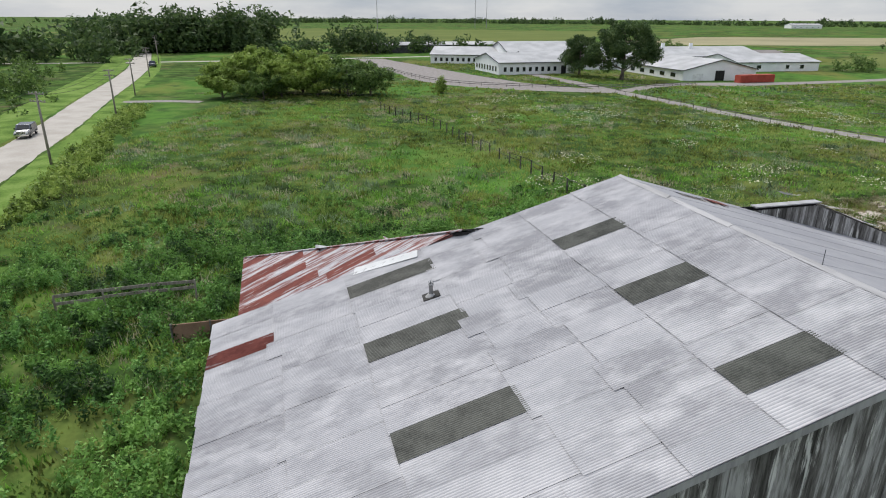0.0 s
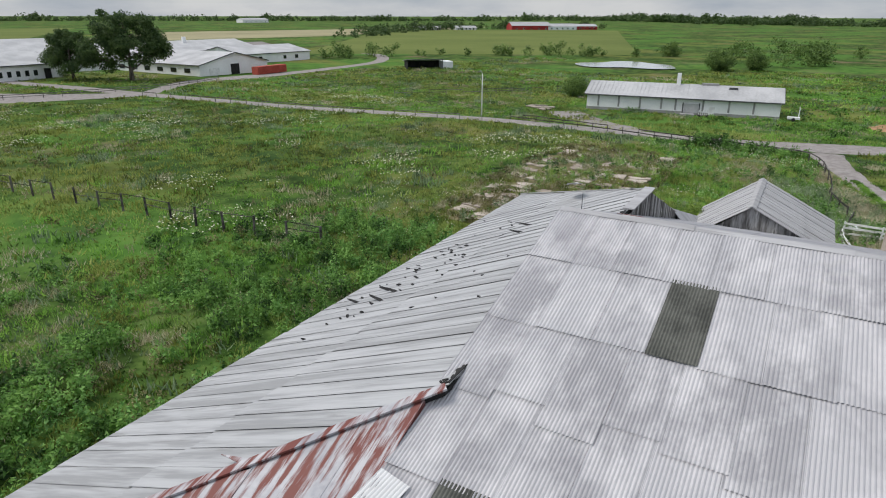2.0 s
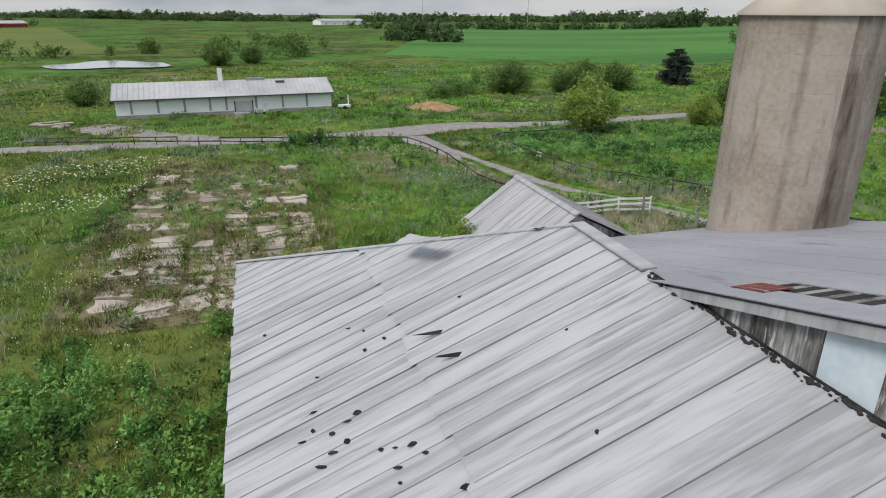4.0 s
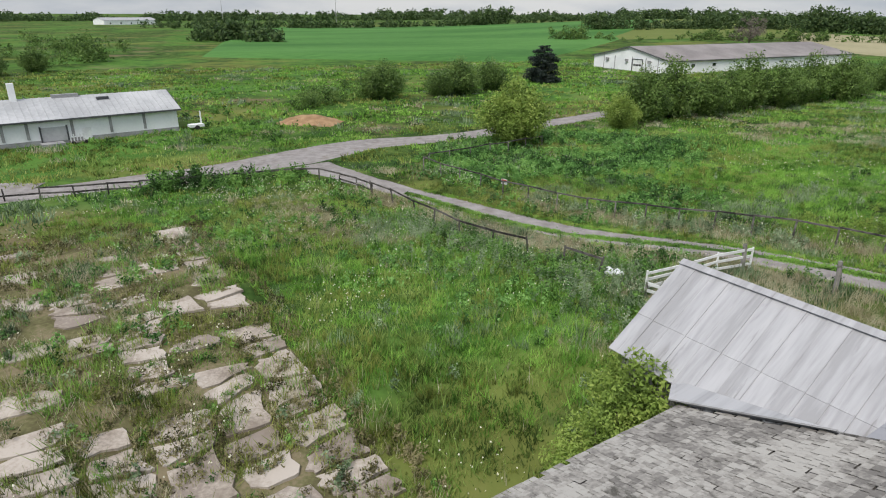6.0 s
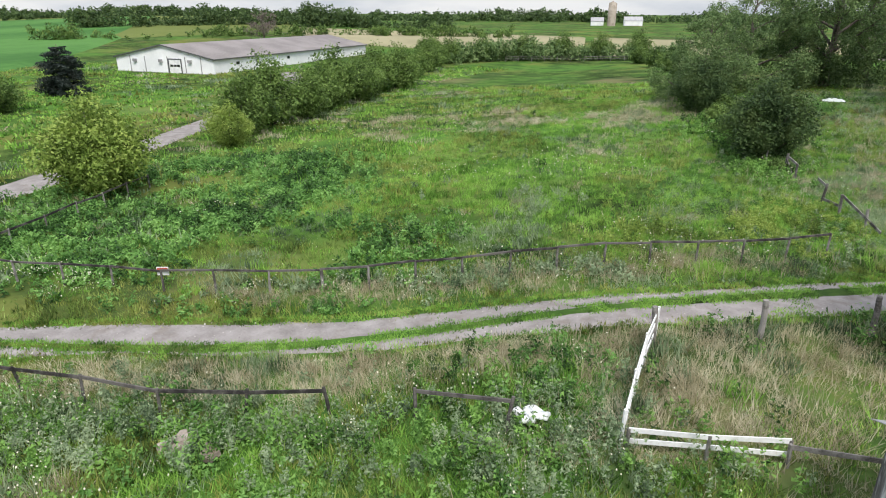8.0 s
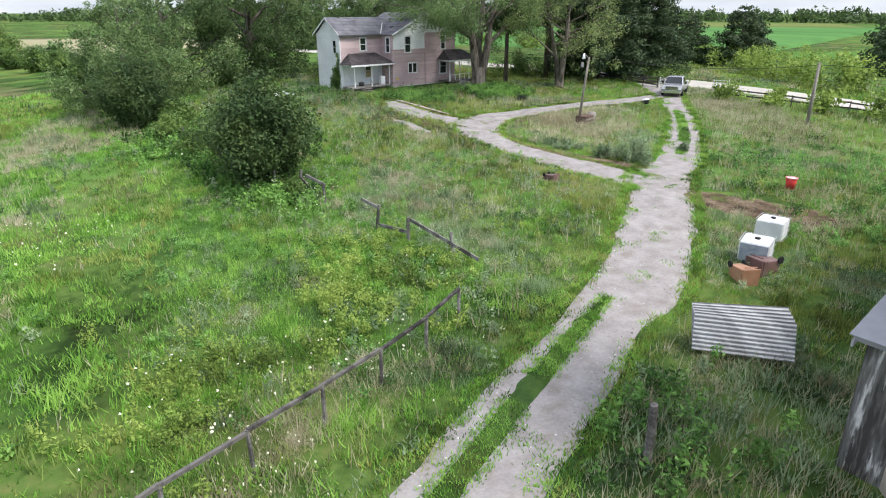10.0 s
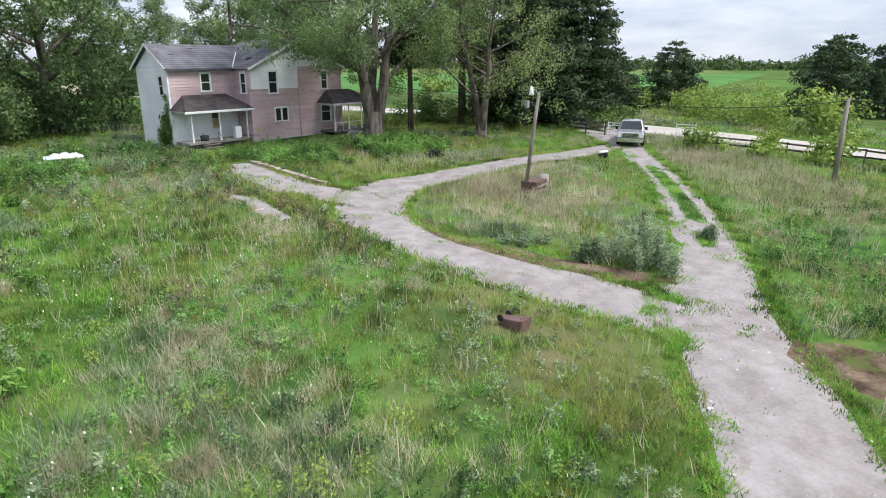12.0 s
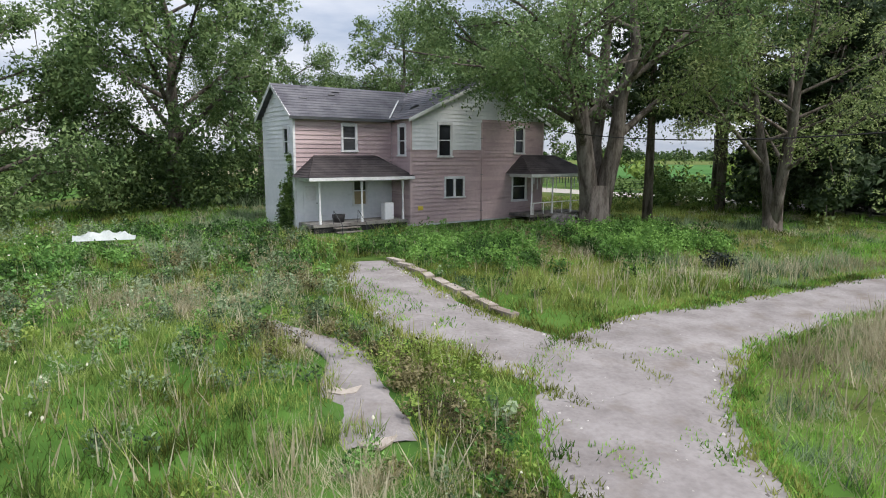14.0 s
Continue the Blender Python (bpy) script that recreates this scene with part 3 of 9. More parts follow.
def main_barn():
    barn = thing("barn", FARM, "large derelict barn with whitened corrugated roof and skylights", "barn")
    under = 0.05
    # roof deck, thick, under the sheets
    for a0, a1, nm in ((A_EAVE + 0.1, A_RIDGE, "roof_deck"), (A_EAST - 0.1, A_RIDGE, "roof_deck")):
        z0, z1 = Z_RIDGE - abs(A_RIDGE - a0) * PITCH - under, Z_RIDGE - under
        part(nm, Shape().slab([(a0, B_NEAR + 0.1, z0), (a1, B_NEAR + 0.1, z1), (a1, B_FAR - 0.15, z1), (a0, B_FAR - 0.15, z0)], (0, 0, -0.12)), M["roof_shed" if a0 < 0 else "roof_east"], barn)
    # walls
    zw = Z_RIDGE - (A_RIDGE - A_EAVE) * PITCH - 0.25
    wall = Shape().box(A_EAVE + 0.45, B_NEAR + 0.3, GROUND_BARN, A_EAVE + 0.65, B_FAR - 0.3, zw)
    part("side_wall", wall, M["board"], barn, "weathered plank wall")
    part("side_wall", Shape().box(A_EAST - 0.65, B_NEAR + 0.3, GROUND_BARN, A_EAST - 0.45, B_FAR - 0.3, zw), M["board"], barn)
    # gable walls: planks of their own
    rng = random.Random(4)
    plank_i = 0
    a = A_EAVE + 0.5
    while a < A_EAST - 0.5:
        w = min(rng.uniform(0.2, 0.34), A_EAST - 0.5 - a)
        top = lambda q: Z_RIDGE - abs(q - A_RIDGE) * PITCH - 0.2
        p = [(a, B_NEAR + 0.32, GROUND_BARN), (a + w - 0.012, B_NEAR + 0.32, GROUND_BARN), (a + w - 0.012, B_NEAR + 0.32, top(a + w)), (a, B_NEAR + 0.32, top(a))]
        part("plank", Shape().slab(p, (0, -rng.uniform(0.025, 0.05), 0)), M["board"], barn)
        a += w
    # near-black backing sheet paints the shade seen between the planks
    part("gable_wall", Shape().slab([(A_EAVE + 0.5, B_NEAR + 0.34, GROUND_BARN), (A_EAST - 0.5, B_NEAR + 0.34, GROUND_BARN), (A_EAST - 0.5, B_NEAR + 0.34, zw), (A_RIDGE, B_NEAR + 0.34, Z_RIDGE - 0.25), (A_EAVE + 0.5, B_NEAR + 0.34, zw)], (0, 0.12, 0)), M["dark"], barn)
    part("gable_wall", Shape().slab([(A_EAVE + 0.5, B_FAR - 0.42, GROUND_BARN), (A_EAST - 0.5, B_FAR - 0.42, GROUND_BARN), (A_EAST - 0.5, B_FAR - 0.42, zw), (A_RIDGE, B_FAR - 0.42, Z_RIDGE - 0.25), (A_EAVE + 0.5, B_FAR - 0.42, zw)], (0, 0.1, 0)), M["board"], barn)
    # pale panels and a bare patch on the far gable, above the wing's ridge
    yb = B_FAR - 0.318
    top = lambda q: Z_RIDGE - abs(q - A_RIDGE) * PITCH - 0.22
    for a0, a1, mt in ((22.2, 24.0, "board"), (20.4, 22.19, "board"), (18.6, 20.39, "board"), (16.31, 18.58, "pale_blue"), (12.2, 16.29, "pale_blue"), (8.6, 12.18, "pale_blue")):
        part("gable_panel", Shape().slab([(a0, yb, 5.3), (a1, yb, 5.3), (a1, yb, top(a1)), (a0, yb, top(a0))], (0, 0.04, 0)), M[mt], barn)
    for k in range(8):
        q0, q1 = 17.3 - k * 0.78, 17.3 - (k + 1) * 0.78 + 0.02
        h0, h1 = min(6.6, top(q0) - 0.35), min(6.6, top(q1) - 0.35)
        part("bare_board", Shape().slab([(q1, yb + 0.043, 5.3), (q0, yb + 0.043, 5.3), (q0, yb + 0.043, h0), (q1, yb + 0.043, h1)], (0, 0.03, 0)), M["board"], barn, "bare grey board")
    # the sheets of the west slope, lapped like big shingles
    slope = math.atan(PITCH)
    rows = [16.3, 13.75, 11.0, 8.5, 6.2, 2.55, -0.7, A_EAVE]
    lens = [(rows[i] - rows[i + 1]) / math.cos(slope) for i in range(7)]
    W0 = 1.25
    meshes = [corrugated(-(L + 0.14), W0, 15, 0.014, "roof_sheet", M["roof_main"], start=0.0 if i == 0 else 0.5) for i, L in enumerate(lens)]
    # skylights: opaque corrugated sheets in a dark grey tone
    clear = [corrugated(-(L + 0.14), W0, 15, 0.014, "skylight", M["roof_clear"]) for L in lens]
    rust_mesh = corrugated(-(lens[6] + 0.14), W0, 15, 0.014, "roof_sheet", M["roof_rust"], start=0.2)
    fixed = {1: [(11.0, 12.22), (16.35, 17.58), (21.67, 22.8)], 4: [(13.6, 14.88), (19.0, 20.3), (24.4, 25.6)], 6: [(22.95, 24.05)]}
    for i in range(7):
        r1 = random.Random(40 + i)
        spans, b = [], B_NEAR - (0.0 if i in fixed else r1.uniform(0, 0.5))
        for f0, f1 in fixed.get(i, []) + [(B_FAR + 0.1, None)]:
            n = max(1, round((f0 - b) / W0))
            spans += [(b + (f0 - b) * k / n, b + (f0 - b) * (k + 1) / n, False) for k in range(n)]
            if f1:
                spans.append((f0, f1, True))
                b = f1
        for j, (b0, b1, special) in enumerate(spans):
            r2 = random.Random(i * 100 + j)
            b0 = max(b0, B_NEAR)
            a, z = rows[i], Z_RIDGE - (A_RIDGE - rows[i]) * PITCH
            shift = 0.0 if special or i == 0 else (r2.choice((0, 0, -0.3, 0.28)) if i in (2, 3, 5) else r2.uniform(-0.05, 0.05))
            tilt = math.degrees(slope) - 0.45 - r2.random() * 0.2
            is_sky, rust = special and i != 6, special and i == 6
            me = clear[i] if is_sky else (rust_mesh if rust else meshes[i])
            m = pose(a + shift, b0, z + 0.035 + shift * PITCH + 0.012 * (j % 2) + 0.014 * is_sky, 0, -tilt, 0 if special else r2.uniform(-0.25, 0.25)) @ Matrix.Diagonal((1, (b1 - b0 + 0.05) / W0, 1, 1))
            part("skylight" if is_sky else "roof_sheet", me, None, barn, "dark corrugated skylight" if is_sky else ("red rusted corrugated sheet" if rust else ""), m)
    # a bright new sheet beside the top skylight
    bright = material("bright_galvanised_sheet", [(0.56, 0.57, 0.58), (0.64, 0.65, 0.66)], rough=0.5, scale=1)
    part("patch_sheet", corrugated(-3.1, 0.85, 9, 0.014, "patch_sheet", bright), None, barn, "bright replacement sheet", pose(5.75, 26.15, Z_RIDGE - (A_RIDGE - 5.75) * PITCH + 0.1, 0, -math.degrees(slope), -12))
    # ridge cap, uneven
    r3 = random.Random(9)
    b = B_NEAR
    while b < B_FAR:
        L = min(r3.uniform(1.6, 2.6), B_FAR + 0.05 - b)
        h = r3.uniform(0.07, 0.12)
        s = Shape().slab([(A_RIDGE - 0.2, b, Z_RIDGE), (A_RIDGE, b, Z_RIDGE + h), (A_RIDGE + 0.17, b, Z_RIDGE), (A_RIDGE, b, Z_RIDGE + h - 0.03)], (0, L + 0.06, 0))
        part("ridge_cap", s, M["roof_shed"], barn, "" , pose(0, 0, 0, 0, 0, r3.uniform(-0.1, 0.1)))
        b += L
    # lightning rods on the ridge
    for b in (14.6, 26.3):
        part("lightning_rod", Shape().tube([(A_RIDGE, b, Z_RIDGE), (A_RIDGE, b, Z_RIDGE + 0.6)], [0.016, 0.009], 6), M["trim_dark"], barn)
    # rake boards
    for b in (B_NEAR + 0.06, B_FAR - 0.1):
        for a0 in (A_EAVE + 0.05, A_EAST - 0.05):
            z0 = Z_RIDGE - abs(A_RIDGE - a0) * PITCH - 0.12
            part("rake_board", Shape().slab([(a0, b, z0 - 0.2), (A_RIDGE, b, Z_RIDGE - 0.32), (A_RIDGE, b, Z_RIDGE - 0.06), (a0, b, z0)], (0, 0.06, 0)), M["roof_shed"], barn)
    # east slope: plain dull sheeting with a hole painted dark over rafters
    return barn


def roof_plane_sheet(s, a0, a1, b0, b1, z_of, th=0.03):
    p = [(a0, b0, z_of(a0, b0)), (a1, b0, z_of(a1, b0)), (a1, b1, z_of(a1, b1)), (a0, b1, z_of(a0, b1))]
    s.slab(p, (0, 0, th))


M["roof_east"] = material("dull_grey_sheet", [(0.255, 0.258, 0.282), (0.315, 0.318, 0.342)], scale=0.25, fine=3, rough=0.75, random_mix=0.05, second=((0.20, 0.20, 0.215), 0.3, 0.66, 0.02, (0.5, 1.6, 1)))
barn = main_barn()


def east_slope():
    z_of = lambda a, b: Z_RIDGE - abs(a - A_RIDGE) * PITCH + 0.01
    cols = np.arange(B_NEAR, B_FAR + 0.01, (B_FAR - B_NEAR) / 16)
    for j in range(16):
        b0, b1 = cols[j], cols[j + 1] + 0.04
        for a0, a1 in ((A_RIDGE + 0.05, 21.2), (21.2, 26.2), (26.2, 31.2), (31.2, A_EAST)):
            if j == 14 and a0 < 20:
                a1 = 18.5
            s = Shape()
            roof_plane_sheet(s, a0, a1, b0, b1, z_of, 0.02 + 0.01 * (j % 2))
            part("roof_sheet", s, M["roof_east"], barn)
    b0, b1 = float(cols[14]) + 0.05, float(cols[15]) - 0.02
    # no real gap: a near-black sheet stands in for the shaded inside
    part("roof_hole", Shape().slab([(18.5, b0, z_of(18.5, 0) - 0.02), (21.25, b0, z_of(21.25, 0) - 0.02), (21.25, b1, z_of(21.25, 0) - 0.02), (18.5, b1, z_of(18.5, 0) - 0.02)], (0, 0, 0.012)), M["dark"], barn, "dark sheet for a hole in the roof")
    for a in (18.95, 19.55, 20.15, 20.75):
        part("purlin", Shape().beam((a, b0, z_of(a, 0) - 0.005), (a, b1, z_of(a, 0) - 0.005), 0.12, 0.03), M["fence_wood"], barn)
    for k in range(4):
        a = 20.6 + 0.25 * k
        part("red_board", Shape().slab([(a, 25.35, z_of(a, 0) + 0.035), (a + 0.22, 25.35, z_of(a + 0.22, 0) + 0.035), (a + 0.22, 26.2, z_of(a + 0.22, 0) + 0.035), (a, 26.2, z_of(a, 0) + 0.035)], (0, 0, 0.02)), M["roof_rust"], barn, "faded red board")


east_slope()

# vent pipe
M["galv_dull"] = material("dull_galvanised_pipe", [(0.20, 0.20, 0.205), (0.30, 0.30, 0.305)], scale=3, rough=0.6, spec=0.3)
vent = thing("roof_vent", FARM @ pose(5.4, 22.1, Z_RIDGE - (A_RIDGE - 5.4) * PITCH + 0.05) @ Matrix.Diagonal((0.72, 0.72, 0.66, 1)), "grey metal flue pipe on a tarred base on the roof", "vent pipe")
part("base", Shape().slab([(-0.5, -0.35, -0.13), (0.45, -0.42, 0.15), (0.5, 0.36, 0.16), (-0.42, 0.42, -0.12)], (0, 0, 0.06)), M["tar"], vent, "black tar patch")
part("cone", Shape().lathe([(0.32, -0.02), (0.2, 0.14), (0.13, 0.2)], n=16), M["block"], vent, soft=True)
part("pipe", Shape().lathe([(0.115, 0.1), (0.115, 0.72), (0.15, 0.74), (0.15, 0.82), (0.1, 0.84)], n=16), M["galv_dull"], vent, soft=True)
for k in range(4):
    part("prong", Shape().beam((0.11 * math.cos(k * 1.57), 0.11 * math.sin(k * 1.57), 0.8), (0.13 * math.cos(k * 1.57), 0.13 * math.sin(k * 1.57), 1.02), 0.05, 0.02), M["roof_wing"], vent)

# the hipped wing
W_A0, W_A1, W_B, W_Z = 8.0, 28.3, 26.6, 5.5          # ridge
E_A0, E_A1, E_B, E_Z = -2.6, 40.3, 38.3, 0.72        # eaves
north_z = lambda a, b: W_Z - (b - W_B) * (W_Z - E_Z) / (E_B - W_B)


def wing():
    w = thing("barn_wing", FARM, "low hipped barn wing with grey lapped sheet roof", "barn wing")
    part("north_wall", Shape().box(E_A0 + 0.5, E_B - 0.65, GROUND_BARN, E_A1 - 0.5, E_B - 0.45, E_Z - 0.05), M["board"], w)
    part("west_wall", Shape().box(E_A0 + 0.45, 26.9, GROUND_BARN, E_A0 + 0.65, E_B - 0.66, E_Z - 0.05), M["board"], w)
    part("east_wall", Shape().box(E_A1 - 0.75, 26.7, GROUND_BARN, E_A1 - 0.55, E_B - 0.66, E_Z - 0.05), M["board"], w)
    # south gable wall of the east end, planks, split at its peak
    a, rng = 24.0, random.Random(3)
    east_z = lambda q: W_Z - max(0.0, q - W_A1) * (W_Z - 0.9) / (E_A1 - W_A1)
    while a < E_A1 - 0.6:
        d = 0.18 if abs(a - 28.2) < 0.16 else 0.0
        wd = rng.uniform(0.22, 0.36)
        part("plank", Shape().slab([(a, 26.52, GROUND_BARN), (a + wd - 0.01, 26.52, GROUND_BARN), (a + wd - 0.01, 26.52, east_z(a + wd) - 0.12), (a, 26.52, east_z(a) - 0.12)], (0, -rng.uniform(0.02, 0.05) + d, 0)), M["board"], w)
        a += wd
    # backing in near-black, so the plank gaps read as shaded
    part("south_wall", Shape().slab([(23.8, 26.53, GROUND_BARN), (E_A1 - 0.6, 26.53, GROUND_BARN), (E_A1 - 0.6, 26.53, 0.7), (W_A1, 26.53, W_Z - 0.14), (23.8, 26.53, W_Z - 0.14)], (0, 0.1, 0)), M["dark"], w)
    # north slope panels, cut by the hips
    pitch_a = 0.82
    n = int((E_A1 - E_A0) / pitch_a)
    lim = lambda a: W_B + (max(0.0, (W_A0 - a) / (W_A0 - E_A0), (a - W_A1) / (E_A1 - W_A1))) * (E_B - W_B)
    for i in range(n + 1):
        a0, a1 = E_A0 + i * pitch_a, min(E_A1, E_A0 + (i + 1) * pitch_a)
        if a1 - a0 < 0.05:
            continue
        r2 = random.Random(i)
        mid = 33.0 + 0.12 * math.sin(i * 1.7)
        for lo, hi, k in ((W_B, mid, 0), (mid - 0.12, E_B + r2.uniform(-0.05, 0.1), 1)):
            l0, l1 = max(lo, lim(a0)), max(lo, lim(a1))
            if min(l0, l1) > hi - 0.05:
                continue
            l0, l1 = min(l0, hi), min(l1, hi)
            lift = 0.065 - 0.045 * k + r2.uniform(0, 0.012)
            zz = lambda a, b, e: north_z(a, b) + lift + e
            e0 = 0.012 + r2.uniform(0, 0.018)
            pts = [(a0, l0, zz(a0, l0, e0)), (a0 + 0.05, max(l0, lim(a0 + 0.05)), zz(a0, l0, 0)), (a1 + 0.03, l1, zz(a1, l1, 0)), (a1 + 0.03, hi, zz(a1, hi, 0)), (a0 + 0.05, hi, zz(a0, hi, 0)), (a0, hi, zz(a0, hi, e0))]
            s = Shape().add(pts, [(0, 1, 4, 5), (1, 2, 3, 4)])
            s.add([(p[0], p[1], p[2] - 0.02) for p in pts], [(5, 4, 1, 0), (4, 3, 2, 1)])
            part("roof_panel", s, M["roof_wing"], w)
    # deck coloured near-black to stand in for shade beneath the panels
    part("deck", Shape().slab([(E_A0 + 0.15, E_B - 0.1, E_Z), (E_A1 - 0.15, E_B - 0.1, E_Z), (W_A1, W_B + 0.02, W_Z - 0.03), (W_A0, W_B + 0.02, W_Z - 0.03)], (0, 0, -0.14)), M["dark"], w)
    # west hip, rusted sheets running down to the west eave
    wz = lambda a, b: E_Z + (a - E_A0) * (W_Z - E_Z) / (W_A0 - E_A0)
    wlim = lambda b: E_A0 + (E_B - b) / (E_B - W_B) * (W_A0 - E_A0)
    part("deck", Shape().slab([(E_A0 + 0.1, 26.95, E_Z - 0.02), (W_A0 - 0.35, 26.95, W_Z - 0.2), (E_A0 + 0.1, E_B - 0.15, E_Z - 0.02)], (0, 0, -0.12)), M["roof_rust_grey"], w)
    nb = 12
    for j in range(nb):
        b0, b1 = 26.93 + j * (E_B - 26.93) / nb, 26.93 + (j + 1) * (E_B - 26.93) / nb
        r2 = random.Random(50 + j)
        cuts = [E_A0 - 0.1, E_A0 + r2.uniform(3.4, 4.4), E_A0 + r2.uniform(6.8, 7.6), 99]
        for k in range(3):
            x0, h0, h1 = cuts[k], min(cuts[k + 1], wlim(b0)), min(cuts[k + 1], wlim(b1))
            if h0 <= x0 + 0.05:
                continue
            h1 = max(h1, x0)
            up = 0.03 + 0.012 * (2 - k) + 0.01 * (j % 2)
            s = Shape().slab([(x0, b0, wz(x0, b0) + up), (h0, b0, wz(h0, b0) + up), (h1, b1 + 0.03, wz(h1, b1) + up), (x0, b1 + 0.03, wz(x0, b1) + up)], (0, 0, 0.018))
            rusty = 0.65 if j < 4 and k < 2 else (0.45 if k == 0 else 0.2)
            part("roof_sheet", s, M["roof_rust" if r2.random() < rusty else "roof_rust_grey"], w, "red rusted galvanised sheet")
    # hip and ridge caps with tar along the wall
    part("hip_cap", Shape().beam((E_A0, E_B, E_Z + 0.08), (W_A0, W_B, W_Z + 0.09), 0.26, 0.05), M["roof_rust_grey"], w)
    part("hip_cap", Shape().beam((E_A1, E_B, E_Z + 0.08), (W_A1, W_B, W_Z + 0.09), 0.28, 0.05), M["roof_wing"], w)
    part("ridge_cap", Shape().beam((24.2, W_B, W_Z + 0.09), (W_A1 + 0.1, W_B, W_Z + 0.09), 0.5, 0.06), M["roof_shed"], w)
    # shingled east hip under torn sheets
    ez = lambda a: W_Z - (a - W_A1) * (W_Z - E_Z) / (E_A1 - W_A1)
    elim = lambda a: W_B + (a - W_A1) / (E_A1 - W_A1) * (E_B - W_B)
    part("deck", Shape().slab([(W_A1, W_B, W_Z - 0.02), (E_A1 - 0.1, W_B, E_Z - 0.02), (E_A1 - 0.1, E_B - 0.1, E_Z - 0.02)], (0, 0, -0.12)), M["fence_wood"], w)
    s, rng = Shape(), random.Random(12)
    a = W_A1 + 0.2
    while a < E_A1:
        b = W_B + rng.uniform(0, 0.2)
        while b < elim(a):
            wd = rng.uniform(0.12, 0.3)
            if rng.random() > 0.035:
                L, e = 0.34, rng.uniform(0.012, 0.04)
                b1 = min(b + wd - 0.012, elim(a))
                s.add([(a - 0.1, b, ez(a - 0.1) + 0.01), (a + L - 0.1, b, ez(a + L - 0.1) + e + 0.012), (a + L - 0.1, b1, ez(a + L - 0.1) + e + 0.012), (a - 0.1, b1, ez(a - 0.1) + 0.01), (a + L - 0.1, b, ez(a + L - 0.1)), (a + L - 0.1, b1, ez(a + L - 0.1))], [(0, 1, 2, 3), (1, 4, 5, 2)])
            b += wd
        a += 0.2
    tagged(part("wood_shingles", s, M["shingle"], w, "bare weathered wooden shingles"), kind="stuff")
    # torn, curled sheets lying on the shingles
    for a0, b0, L, wd, rz, curl in ((30.2, 31.0, 2.0, 0.8, 25, 0.5), (31.4, 27.6, 2.2, 0.9, -15, 0.25), (32.4, 27.2, 2.0, 0.8, 40, 0.3), (29.0, 27.4, 1.6, 0.8, -5, 0.3)):
        q = Shape()
        for i in range(9):
            x = L * i / 8
            for j in range(7):
                q.v.append((x, wd * (j / 6 - 0.5), 0.05 + curl * (x / L) ** 2 * 0.7 * (1 - 0.5 * j / 6) + 0.02 * math.sin(j * 2.1)))
        q.f = [(i * 7 + j, i * 7 + j + 1, i * 7 + j + 8, i * 7 + j + 7) for i in range(8) for j in range(6)]
        part("torn_sheet", q, M["roof_shed"], w, "torn curled roof sheet", pose(a0, b0, ez(a0) + 0.04, 0, 22.5, rz), soft=True)
    # flashing smeared with tar where the wing meets the main gable
    rng = random.Random(5)
    part("flashing", Shape().beam((8.2, W_B + 0.05, north_z(8, W_B + 0.05) + 0.085), (24.0, W_B + 0.05, north_z(8, W_B + 0.05) + 0.085), 0.05, 0.05), M["tar"], w, "black tarred flashing")
    for i in range(190):
        a = 8.2 + 15.8 * i / 189 + rng.uniform(-0.04, 0.04)
        rr, off = rng.uniform(0.02, 0.07), abs(rng.gauss(0, 0.1))
        ring = [(rr * rng.uniform(0.9, 2.2) * math.cos(k * 1.047), rr * rng.uniform(0.5, 1.1) * math.sin(k * 1.047), 0) for k in range(6)]
        part("tar_patch", Shape().slab(ring, (0, 0, 0.03)), M["tar"], w, "", pose(a, W_B + 0.06 + off, north_z(a, W_B + 0.06 + off) + 0.085, -22, 0, rng.uniform(-40, 40)))
    # worn holes in the north slope: flat patches painted with the dark inside
    for i in range(64):
        if i < 44:
            a, b = rng.gauss(19.0, 3.2), rng.gauss(35.4, 0.8)
        else:
            a, b = rng.uniform(14, 32), rng.uniform(29, 36)
        L, wd = rng.uniform(0.05, 0.17), rng.uniform(0.03, 0.08)
        if i % 11 == 0:
            L, wd = 0.8, 0.08
        pts = [(L * math.cos(k * 0.785) * rng.uniform(0.6, 1.1), wd * math.sin(k * 0.785) * rng.uniform(0.6, 1.2), 0) for k in range(8)]
        q = Shape().slab(pts, (0, 0, 0.012))
        part("rust_hole", q, M["dark"], w, "", pose(a, b, north_z(a, b) + 0.072, -22.4, 0, 90 + rng.uniform(-25, 25)))
    return w


wing_ob = wing()


